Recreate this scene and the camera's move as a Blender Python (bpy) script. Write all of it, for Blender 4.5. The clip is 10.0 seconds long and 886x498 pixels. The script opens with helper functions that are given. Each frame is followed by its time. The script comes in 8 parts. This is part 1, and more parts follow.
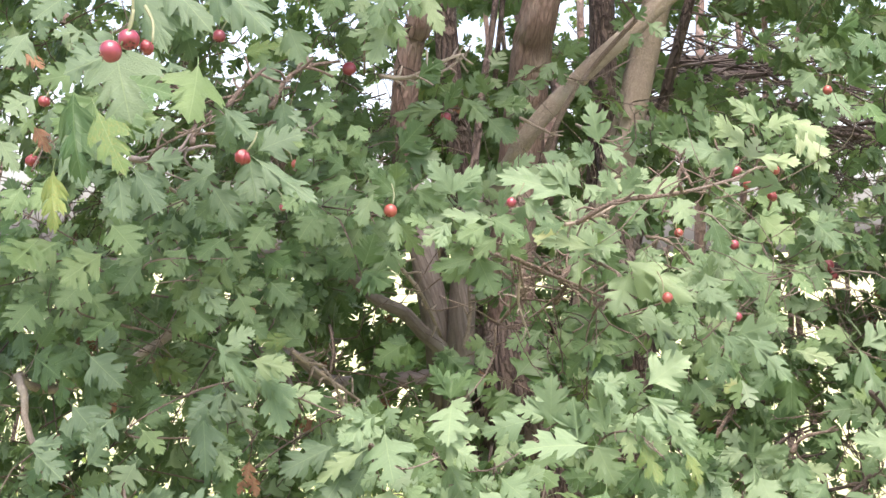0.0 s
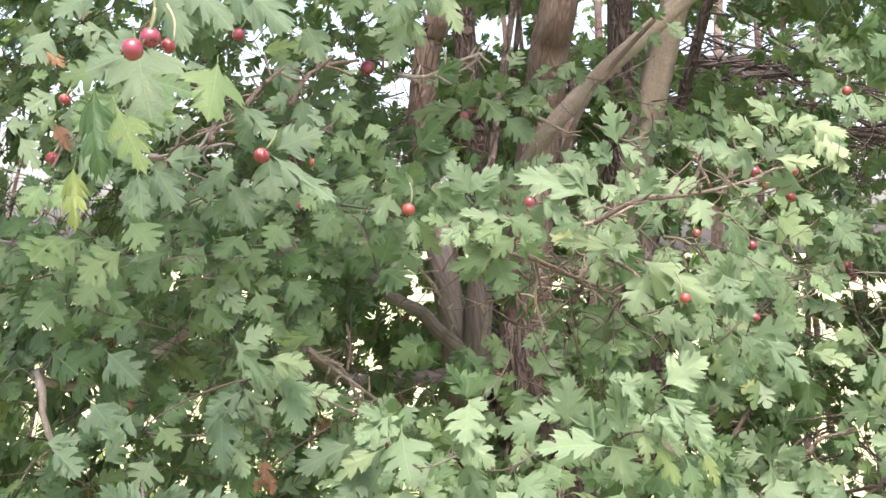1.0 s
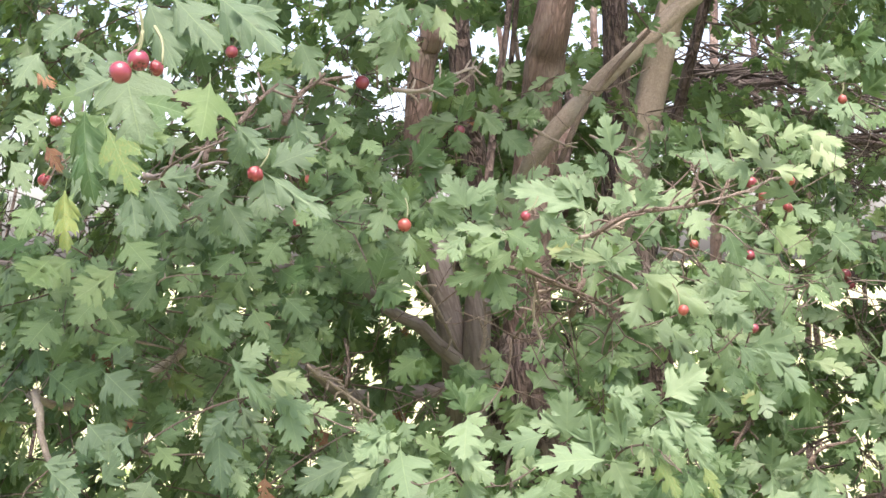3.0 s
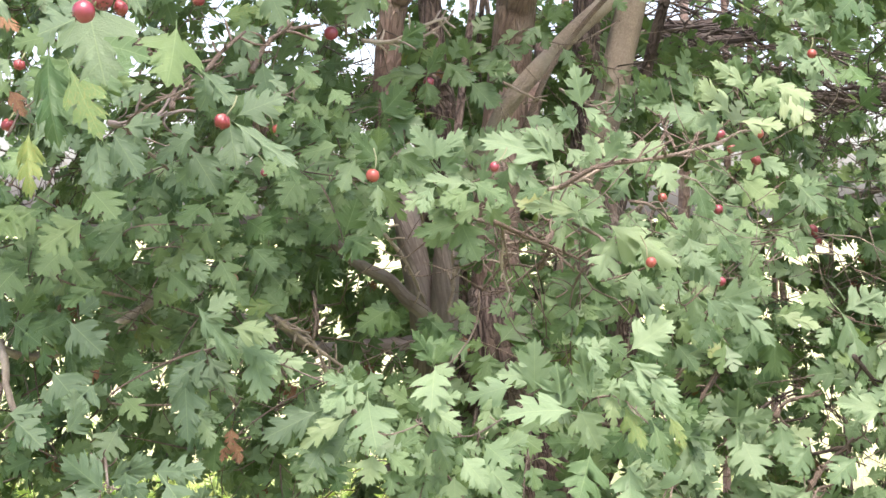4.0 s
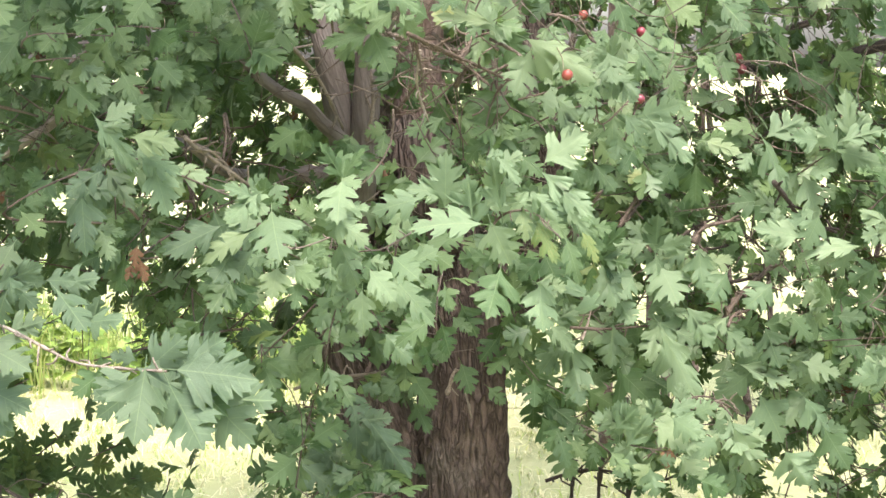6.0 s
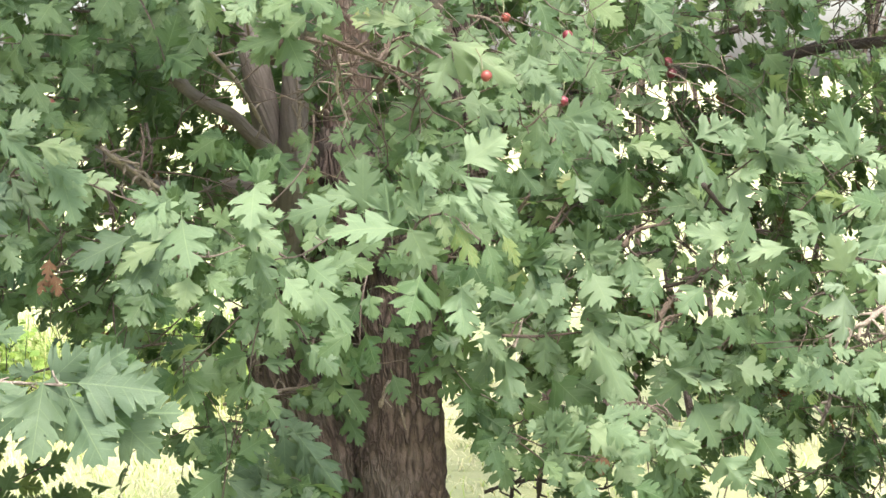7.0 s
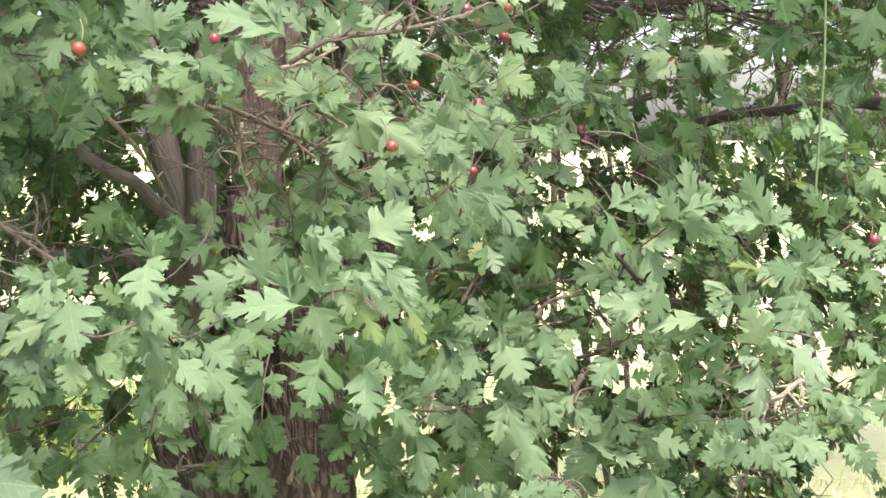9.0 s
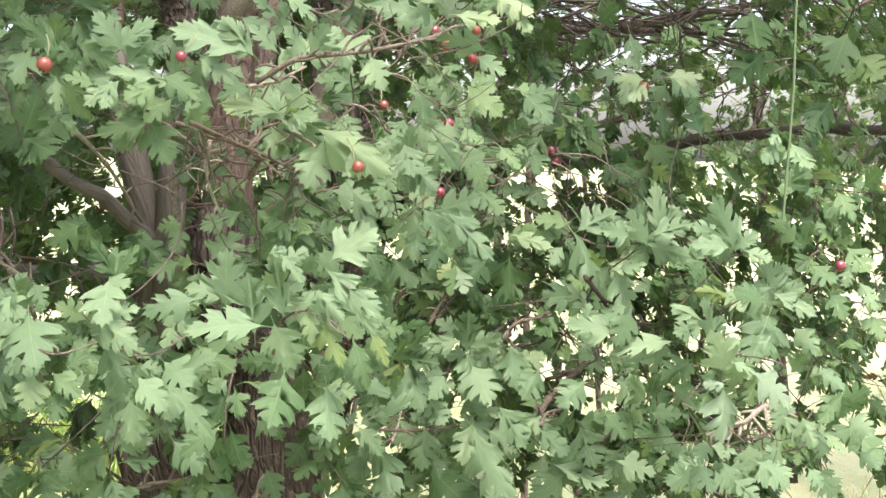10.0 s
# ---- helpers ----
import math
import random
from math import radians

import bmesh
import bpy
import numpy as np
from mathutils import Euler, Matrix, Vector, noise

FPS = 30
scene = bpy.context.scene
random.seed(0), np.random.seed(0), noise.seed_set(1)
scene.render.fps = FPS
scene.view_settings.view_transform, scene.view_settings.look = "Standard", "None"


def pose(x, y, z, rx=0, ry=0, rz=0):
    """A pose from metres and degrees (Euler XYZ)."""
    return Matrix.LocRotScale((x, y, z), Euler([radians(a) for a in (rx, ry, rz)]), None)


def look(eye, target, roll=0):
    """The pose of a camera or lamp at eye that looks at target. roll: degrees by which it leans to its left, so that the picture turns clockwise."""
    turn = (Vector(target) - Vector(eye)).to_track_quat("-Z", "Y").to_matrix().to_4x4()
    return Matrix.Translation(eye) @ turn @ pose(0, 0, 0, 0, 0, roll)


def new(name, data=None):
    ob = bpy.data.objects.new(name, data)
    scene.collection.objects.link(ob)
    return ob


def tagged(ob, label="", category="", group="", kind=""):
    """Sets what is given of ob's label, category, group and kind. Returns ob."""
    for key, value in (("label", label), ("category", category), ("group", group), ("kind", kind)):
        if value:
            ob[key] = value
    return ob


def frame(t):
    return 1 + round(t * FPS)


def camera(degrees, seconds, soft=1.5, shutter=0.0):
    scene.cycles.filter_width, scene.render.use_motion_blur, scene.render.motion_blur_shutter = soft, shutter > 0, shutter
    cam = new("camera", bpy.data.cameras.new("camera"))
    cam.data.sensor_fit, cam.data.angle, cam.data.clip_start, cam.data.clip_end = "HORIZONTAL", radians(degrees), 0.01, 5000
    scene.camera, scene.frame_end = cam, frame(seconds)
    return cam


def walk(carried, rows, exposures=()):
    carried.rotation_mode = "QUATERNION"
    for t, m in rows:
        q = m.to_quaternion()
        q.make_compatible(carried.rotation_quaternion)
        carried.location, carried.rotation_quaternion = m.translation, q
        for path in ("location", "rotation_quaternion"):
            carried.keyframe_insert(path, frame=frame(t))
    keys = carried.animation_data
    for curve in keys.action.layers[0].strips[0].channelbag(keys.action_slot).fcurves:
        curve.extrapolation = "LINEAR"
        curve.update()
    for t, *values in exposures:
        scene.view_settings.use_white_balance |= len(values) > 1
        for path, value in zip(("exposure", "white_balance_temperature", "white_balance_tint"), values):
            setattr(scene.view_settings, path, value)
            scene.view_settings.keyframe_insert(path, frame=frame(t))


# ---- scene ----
cam = camera(34.0, 10.0, soft=1.5)
PATH = [
    (0, look((0.0000, 0.0000, 1.5000), (0.0000, 2.0000, 1.5000), -0.00)),
    (0.5, look((0.0000, 0.0002, 1.4994), (-0.0068, 2.0002, 1.4959), 0.08)),
    (1, look((-0.0016, -0.0004, 1.5001), (-0.0238, 1.9995, 1.4988), 0.29)),
    (1.5, look((-0.0024, 0.0015, 1.4995), (-0.0342, 2.0013, 1.4973), 0.18)),
    (2, look((-0.0002, 0.0048, 1.5018), (-0.0313, 2.0045, 1.5126), -0.32)),
    (3.5, look((0.0015, 0.0043, 1.5039), (-0.0126, 2.0042, 1.5183), -0.45)),
    (4, look((0.0020, 0.0081, 1.4984), (0.0230, 2.0075, 1.4524), -0.18)),
    (4.5, look((0.0058, 0.0158, 1.4907), (0.0582, 2.0113, 1.3679), -0.67)),
    (5, look((0.0096, 0.0217, 1.4868), (0.0790, 2.0151, 1.3392), -0.61)),
    (5.5, look((0.0129, 0.0282, 1.4834), (0.0949, 2.0189, 1.3089), -0.64)),
    (6, look((0.0248, 0.0465, 1.4630), (0.1382, 2.0268, 1.2068), 0.30)),
    (6.2, look((0.0300, 0.0531, 1.4582), (0.1754, 2.0300, 1.1922), 0.07)),
    (7.3, look((0.0539, 0.0826, 1.4509), (0.2432, 2.0621, 1.2366), -0.52)),
    (7.5, look((0.0527, 0.0889, 1.4519), (0.2366, 2.0706, 1.2545), -0.64)),
    (8, look((0.0535, 0.1033, 1.4558), (0.2687, 2.0855, 1.2990), -0.70)),
    (8.5, look((0.0589, 0.1157, 1.4596), (0.3222, 2.0937, 1.3234), -0.43)),
    (9, look((0.0692, 0.1238, 1.4572), (0.3705, 2.0952, 1.3061), -0.37)),
    (9.5, look((0.0768, 0.1258, 1.4609), (0.4027, 2.0943, 1.3237), 0.07)),
    (10, look((0.0798, 0.1239, 1.4617), (0.4136, 2.0917, 1.3336), 0.54)),
]
walk(cam, PATH, exposures=[(0.0, 2.28, 6620, 21), (4.5, 2.30, 6590, 19), (7.5, 2.23, 6570, 13), (10.0, 2.21, 6570, 13)])

# ---- light: bright hazy daylight, the sun high behind the viewer, softened by haze ----
world = bpy.data.worlds.new("sky")
scene.world = world
world.use_nodes = True
wt = world.node_tree
sky = wt.nodes.new("ShaderNodeTexSky")
sky.sky_type = "NISHITA"
sky.sun_disc = False
SUN_EL, SUN_AZ = 68.0, 172.0
sky.sun_elevation, sky.sun_rotation = radians(SUN_EL), radians(SUN_AZ)
sky.air_density, sky.dust_density, sky.ozone_density = 1.0, 4.5, 0.6
wt.links.new(sky.outputs[0], wt.nodes["Background"].inputs[0])
wt.nodes["Background"].inputs[1].default_value = 0.15
sun_data = bpy.data.lights.new("sun", "SUN")
sun_data.energy, sun_data.angle, sun_data.color = 2.5, radians(22), (1.0, 0.95, 0.86)
sun_ob = new("sun", sun_data)
az, el = radians(SUN_AZ), radians(SUN_EL)
sun_dir = Vector((math.sin(az) * math.cos(el), math.cos(az) * math.cos(el), math.sin(el)))
sun_ob.matrix_world = look(sun_dir * 30, (0, 0, 0))

# ---- materials ----


def nodes_of(name):
    m = bpy.data.materials.new(name)
    m.use_nodes = True
    nt = m.node_tree
    return m, nt, nt.nodes["Principled BSDF"]


def node(nt, kind, **kw):
    n = nt.nodes.new(kind)
    for k, v in kw.items():
        if k == "blend_type":
            n.blend_type = v
        elif k == "data_type":
            n.data_type = v
        elif k == "operation":
            n.operation = v
        else:
            n.inputs[k].default_value = v
    return n


def ramp(nt, stops):
    r = nt.nodes.new("ShaderNodeValToRGB")
    e = r.color_ramp.elements
    while len(e) < len(stops):
        e.new(0.5)
    for el_, (p, col) in zip(e, stops):
        el_.position, el_.color = p, (*col, 1)
    return r


def mixc(nt, fac, a, b, mode="MIX"):
    m = nt.nodes.new("ShaderNodeMix")
    m.data_type, m.blend_type = "RGBA", mode
    for sock, v in ((m.inputs[0], fac), (m.inputs[6], a), (m.inputs[7], b)):
        if hasattr(v, "links"):
            nt.links.new(v, sock)
        else:
            sock.default_value = v if not isinstance(v, tuple) else (*v, 1)
    return m.outputs[2]


def math_(nt, op, a, b=0.0, c=0.0):
    m = nt.nodes.new("ShaderNodeMath")
    m.operation = op
    for sock, v in zip(m.inputs, (a, b, c)):
        if hasattr(v, "links"):
            nt.links.new(v, sock)
        else:
            sock.default_value = v
    return m.outputs[0]


def leaf_material(name, dark, mid, pale, through_col, autumn=0.0):
    """A lobed leaf: colour varies leaf by leaf, paler veins from the leaf's own uv, blotches, translucent blade."""
    m, nt, bsdf = nodes_of(name)
    geo, info, uv = (nt.nodes.new(k) for k in ("ShaderNodeNewGeometry", "ShaderNodeObjectInfo", "ShaderNodeUVMap"))
    rnd = math_(nt, "FRACT", math_(nt, "ADD", math_(nt, "MULTIPLY", geo.outputs["Random Per Island"], 7.31),
                                   math_(nt, "MULTIPLY", info.outputs["Random"], 5.17)))
    base = ramp(nt, [(0.0, dark), (0.45, mid), (0.85, pale), (1.0, (pale[0] * 1.10, pale[1] * 1.05, pale[2] * 0.95))])
    nt.links.new(rnd, base.inputs[0])
    tc = nt.nodes.new("ShaderNodeTexCoord")
    blot = node(nt, "ShaderNodeTexNoise", Scale=45.0, Detail=5.0, Roughness=0.6)
    nt.links.new(tc.outputs["Object"], blot.inputs["Vector"])
    col = mixc(nt, math_(nt, "MULTIPLY", blot.outputs[0], 0.55), base.outputs[0], (0.8, 0.85, 0.6), "MULTIPLY")
    sep = nt.nodes.new("ShaderNodeSeparateXYZ")
    nt.links.new(uv.outputs[0], sep.inputs[0])
    ax = math_(nt, "ABSOLUTE", math_(nt, "SUBTRACT", sep.outputs[0], 0.5))
    rib = math_(nt, "LESS_THAN", ax, 0.009)
    side = math_(nt, "FRACT", math_(nt, "MULTIPLY", math_(nt, "SUBTRACT", sep.outputs[1], math_(nt, "MULTIPLY", ax, 0.75)), 4.6))
    vein = math_(nt, "LESS_THAN", math_(nt, "ABSOLUTE", math_(nt, "SUBTRACT", side, 0.5)), 0.045)
    veins = math_(nt, "MAXIMUM", rib, math_(nt, "MULTIPLY", vein, 0.55))
    col = mixc(nt, math_(nt, "MULTIPLY", veins, 0.35), col, (0.22, 0.30, 0.15))
    pleat = math_(nt, "ABSOLUTE", math_(nt, "SUBTRACT", math_(nt, "FRACT", math_(nt, "ADD", side, 0.5)), 0.5))
    col = mixc(nt, math_(nt, "MULTIPLY", pleat, 0.5), col, (0.62, 0.68, 0.62), "MULTIPLY")
    if autumn:
        edge = node(nt, "ShaderNodeTexNoise", Scale=22.0, Detail=3.0)
        nt.links.new(tc.outputs["Object"], edge.inputs["Vector"])
        spot = ramp(nt, [(0.52, (0, 0, 0)), (0.62, (1, 1, 1))])
        nt.links.new(edge.outputs[0], spot.inputs[0])
        col = mixc(nt, math_(nt, "MULTIPLY", spot.outputs[0], autumn), col, (0.26, 0.20, 0.06))
    nt.links.new(col, bsdf.inputs["Base Color"])
    bsdf.inputs["Roughness"].default_value = 0.48
    bsdf.inputs["Specular IOR Level"].default_value = 0.30
    bump = node(nt, "ShaderNodeBump", Strength=0.45, Distance=0.002)
    nt.links.new(math_(nt, "ADD", math_(nt, "MULTIPLY", pleat, -0.5), blot.outputs[0]), bump.inputs["Height"])
    nt.links.new(bump.outputs[0], bsdf.inputs["Normal"])
    tr = nt.nodes.new("ShaderNodeBsdfTranslucent")
    nt.links.new(mixc(nt, 0.45, col, through_col), tr.inputs[0])
    mix = nt.nodes.new("ShaderNodeMixShader")
    mix.inputs[0].default_value = 0.42
    nt.links.new(bsdf.outputs[0], mix.inputs[1])
    nt.links.new(tr.outputs[0], mix.inputs[2])
    nt.links.new(mix.outputs[0], nt.nodes["Material Output"].inputs[0])
    return m


def bark_material(name, dark, light, lichen, stretch=0.22, scale=70.0, depth=0.006):
    m, nt, bsdf = nodes_of(name)
    uv = nt.nodes.new("ShaderNodeUVMap")
    mp = nt.nodes.new("ShaderNodeMapping")
    mp.inputs["Scale"].default_value = (1.0, stretch, 1.0)
    nt.links.new(uv.outputs[0], mp.inputs[0])
    tc = nt.nodes.new("ShaderNodeTexCoord")
    crack = nt.nodes.new("ShaderNodeTexVoronoi")
    crack.feature = "DISTANCE_TO_EDGE"
    crack.inputs["Scale"].default_value = scale
    wob = node(nt, "ShaderNodeTexNoise", Scale=scale * 0.5, Detail=4.0)
    nt.links.new(mp.outputs[0], wob.inputs["Vector"])
    nt.links.new(mixc(nt, 0.06, mp.outputs[0], wob.outputs[1], "LINEAR_LIGHT"), crack.inputs["Vector"])
    fine = node(nt, "ShaderNodeTexNoise", Scale=180.0, Detail=6.0, Roughness=0.65)
    nt.links.new(tc.outputs["Object"], fine.inputs["Vector"])
    big = node(nt, "ShaderNodeTexNoise", Scale=9.0, Detail=3.0)
    nt.links.new(tc.outputs["Object"], big.inputs["Vector"])
    r = ramp(nt, [(0.0, dark), (0.12, tuple(0.5 * (a + b) for a, b in zip(dark, light))), (0.5, light)])
    nt.links.new(crack.outputs[0], r.inputs[0])
    col = mixc(nt, math_(nt, "MULTIPLY", fine.outputs[0], 0.8), r.outputs[0], (0.55, 0.5, 0.45), "MULTIPLY")
    lic = ramp(nt, [(0.52, (0, 0, 0)), (0.66, (1, 1, 1))])
    nt.links.new(big.outputs[0], lic.inputs[0])
    col = mixc(nt, math_(nt, "MULTIPLY", lic.outputs[0], 0.5), col, lichen)
    nt.links.new(col, bsdf.inputs["Base Color"])
    bsdf.inputs["Roughness"].default_value = 0.9
    bsdf.inputs["Specular IOR Level"].default_value = 0.2
    bump = node(nt, "ShaderNodeBump", Strength=0.9, Distance=depth)
    h = math_(nt, "ADD", math_(nt, "MULTIPLY", math_(nt, "MINIMUM", crack.outputs[0], 0.3), 2.5), math_(nt, "MULTIPLY", fine.outputs[0], 0.35))
    nt.links.new(h, bump.inputs["Height"])
    nt.links.new(bump.outputs[0], bsdf.inputs["Normal"])
    return m


def plain_material(name, a, b, rough, scale=200.0, spec=0.4, bump_d=0.0005):
    m, nt, bsdf = nodes_of(name)
    tc, info = nt.nodes.new("ShaderNodeTexCoord"), nt.nodes.new("ShaderNodeObjectInfo")
    n1 = node(nt, "ShaderNodeTexNoise", Scale=scale, Detail=4.0)
    nt.links.new(tc.outputs["Object"], n1.inputs["Vector"])
    f = math_(nt, "FRACT", math_(nt, "ADD", math_(nt, "MULTIPLY", n1.outputs[0], 0.7), math_(nt, "MULTIPLY", info.outputs["Random"], 0.3)))
    nt.links.new(mixc(nt, f, a, b), bsdf.inputs["Base Color"])
    bsdf.inputs["Roughness"].default_value, bsdf.inputs["Specular IOR Level"].default_value = rough, spec
    bump = node(nt, "ShaderNodeBump", Strength=0.4, Distance=bump_d)
    nt.links.new(n1.outputs[0], bump.inputs["Height"])
    nt.links.new(bump.outputs[0], bsdf.inputs["Normal"])
    return m


def ground_material():
    m, nt, bsdf = nodes_of("dry_meadow")
    tc = nt.nodes.new("ShaderNodeTexCoord")
    big = node(nt, "ShaderNodeTexNoise", Scale=0.45, Detail=5.0, Roughness=0.6)
    small = node(nt, "ShaderNodeTexNoise", Scale=28.0, Detail=8.0, Roughness=0.7)
    for n_ in (big, small):
        nt.links.new(tc.outputs["Object"], n_.inputs["Vector"])
    r = ramp(nt, [(0.35, (0.29, 0.34, 0.15)), (0.5, (0.36, 0.38, 0.20)), (0.65, (0.42, 0.40, 0.25))])
    nt.links.new(big.outputs[0], r.inputs[0])
    col = mixc(nt, math_(nt, "MULTIPLY", small.outputs[0], 0.9), r.outputs[0], (0.78, 0.80, 0.68), "MULTIPLY")
    nt.links.new(col, bsdf.inputs["Base Color"])
    bsdf.inputs["Roughness"].default_value = 0.95
    bump = node(nt, "ShaderNodeBump", Strength=0.8, Distance=0.05)
    nt.links.new(small.outputs[0], bump.inputs["Height"])
    nt.links.new(bump.outputs[0], bsdf.inputs["Normal"])
    return m


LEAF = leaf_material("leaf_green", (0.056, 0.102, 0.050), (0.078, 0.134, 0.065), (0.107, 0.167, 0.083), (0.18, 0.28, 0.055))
# fresh pale green, doubling as the lit copy of the leaf on bright sprays
LEAF_FRESH_LIT = leaf_material("leaf_fresh_lit", (0.110, 0.170, 0.100), (0.132, 0.196, 0.117), (0.155, 0.218, 0.132), (0.215, 0.335, 0.115))
LEAF_TURN = leaf_material("leaf_turning", (0.08, 0.138, 0.05), (0.10, 0.158, 0.056), (0.125, 0.175, 0.06), (0.17, 0.27, 0.07), 0.25)
LEAF_RUST = leaf_material("leaf_rust", (0.11, 0.05, 0.032), (0.14, 0.068, 0.04), (0.17, 0.085, 0.05), (0.22, 0.08, 0.045), 0.3)
# darker copy of the green leaf: the crown's inner shade put into the colour
LEAF_SHADED = leaf_material("leaf_shaded", (0.038, 0.082, 0.037), (0.049, 0.101, 0.043), (0.064, 0.121, 0.049), (0.18, 0.26, 0.045))
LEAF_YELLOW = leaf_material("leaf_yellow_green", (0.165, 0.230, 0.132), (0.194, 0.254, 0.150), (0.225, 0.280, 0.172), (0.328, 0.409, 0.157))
# grey-green bloom, raised in tone to paint light onto the right-hand boughs
LEAF_GLAUCOUS_LIT = leaf_material("leaf_glaucous_lit", (0.111, 0.175, 0.103), (0.142, 0.210, 0.126), (0.173, 0.240, 0.147), (0.209, 0.329, 0.131))
# palest leaf: bluish sky light on the blade, painted as its colour
LEAF_PALE = leaf_material("leaf_pale_skylit", (0.165, 0.225, 0.155), (0.205, 0.262, 0.190), (0.250, 0.300, 0.225), (0.25, 0.36, 0.18))
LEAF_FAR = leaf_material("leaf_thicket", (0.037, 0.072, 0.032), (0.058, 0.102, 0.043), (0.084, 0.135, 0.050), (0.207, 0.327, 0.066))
LEAF_COOL = leaf_material("leaf_blue_green", (0.068, 0.112, 0.070), (0.086, 0.134, 0.085), (0.104, 0.153, 0.100), (0.16, 0.26, 0.10))
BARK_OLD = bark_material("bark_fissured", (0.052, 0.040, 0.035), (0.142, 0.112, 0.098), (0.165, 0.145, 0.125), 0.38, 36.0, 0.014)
BARK_STEM = bark_material("bark_stem", (0.115, 0.082, 0.070), (0.215, 0.162, 0.142), (0.235, 0.20, 0.175), 0.30, 45.0, 0.004)
BARK_GREY = bark_material("bark_grey", (0.18, 0.155, 0.13), (0.27, 0.235, 0.195), (0.27, 0.255, 0.215), 0.6, 90.0, 0.001)
BARK_SMOOTH = bark_material("bark_smooth_grey", (0.125, 0.108, 0.100), (0.185, 0.165, 0.155), (0.21, 0.195, 0.18), 0.2, 40.0, 0.0015)
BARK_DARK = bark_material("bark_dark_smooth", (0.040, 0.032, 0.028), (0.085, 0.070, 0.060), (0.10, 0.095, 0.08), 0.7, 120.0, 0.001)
BARK_TWIG = bark_material("bark_twig", (0.075, 0.058, 0.047), (0.165, 0.134, 0.110), (0.25, 0.22, 0.185), 0.6, 150.0, 0.001)
FRUIT = plain_material("fruit_red", (0.105, 0.010, 0.020), (0.170, 0.025, 0.036), 0.33, 260.0, 0.55)
FRUIT_RIPE = plain_material("fruit_orange_red", (0.135, 0.022, 0.018), (0.20, 0.046, 0.030), 0.40, 260.0, 0.5)
FRUIT_OLD = plain_material("fruit_shrivelled", (0.08, 0.010, 0.012), (0.15, 0.02, 0.02), 0.4, 300.0, 0.4, 0.002)
CALYX = plain_material("calyx_brown", (0.035, 0.018, 0.014), (0.08, 0.04, 0.028), 0.8)
STALK = plain_material("stalk_green", (0.10, 0.12, 0.06), (0.14, 0.14, 0.07), 0.6)
CANE = plain_material("cane_green", (0.055, 0.09, 0.038), (0.08, 0.115, 0.05), 0.6, 90.0)
GRASS = leaf_material("grass_blade", (0.22, 0.32, 0.09), (0.30, 0.38, 0.13), (0.42, 0.42, 0.20), (0.45, 0.52, 0.12))
GRASS_DRY = leaf_material("grass_straw", (0.47, 0.455, 0.28), (0.53, 0.515, 0.33), (0.58, 0.555, 0.37), (0.57, 0.55, 0.30))
WEED = leaf_material("weed_leaf", (0.13, 0.22, 0.05), (0.17, 0.27, 0.06), (0.22, 0.31, 0.08), (0.35, 0.48, 0.08))
GROUND = ground_material()

# ---- helpers of the planting ----
WORLD = {}


def attach(ob, parent, m):
    ob.parent = parent
    ob.matrix_parent_inverse = WORLD[parent.name].inverted()
    ob.matrix_basis = m
    WORLD[ob.name] = m.copy()
    return ob


def thing(name, place, label, category, group="", kind=""):
    e = new(name)
    e.location = place
    WORLD[e.name] = Matrix.Translation(place)
    return tagged(e, label, category, group, kind)


def mesh_of(name, verts, faces, mats, uvs=None, mat_index=None, smooth=True):
    me = bpy.data.meshes.new(name)
    me.from_pydata([tuple(v) for v in verts], [], [tuple(int(i) for i in q) for q in faces])
    for mt in mats:
        me.materials.append(mt)
    if smooth:
        me.shade_smooth()
    if uvs is not None:
        lay = me.uv_layers.new(name="UVMap")
        idx = np.empty(len(me.loops), dtype=np.int32)
        me.loops.foreach_get("vertex_index", idx)
        lay.data.foreach_set("uv", np.asarray(uvs, dtype=np.float32)[idx].ravel())
    if mat_index is not None:
        me.polygons.foreach_set("material_index", np.asarray(mat_index, dtype=np.int32))
    me.update()
    return me


def unit(v):
    v = np.asarray(v, float)
    return v / (np.linalg.norm(v, axis=-1, keepdims=True) + 1e-9)


def glide(points, steps):
    """Points on a smooth curve through the given ones."""
    p = np.array(points, float)
    if len(p) == 2:
        return p[0] + np.linspace(0, 1, steps + 1)[:, None] * (p[1] - p[0])
    q = np.vstack([2 * p[0] - p[1], p, 2 * p[-1] - p[-2]])
    out = []
    for i in range(1, len(q) - 2):
        for t in np.linspace(0, 1, steps, endpoint=False):
            a, b, c, d = q[i - 1:i + 3]
            out.append(0.5 * (2 * b + (c - a) * t + (2 * a - 5 * b + 4 * c - d) * t * t + (3 * b - a - 3 * c + d) * t ** 3))
    out.append(p[-1])
    return np.array(out)


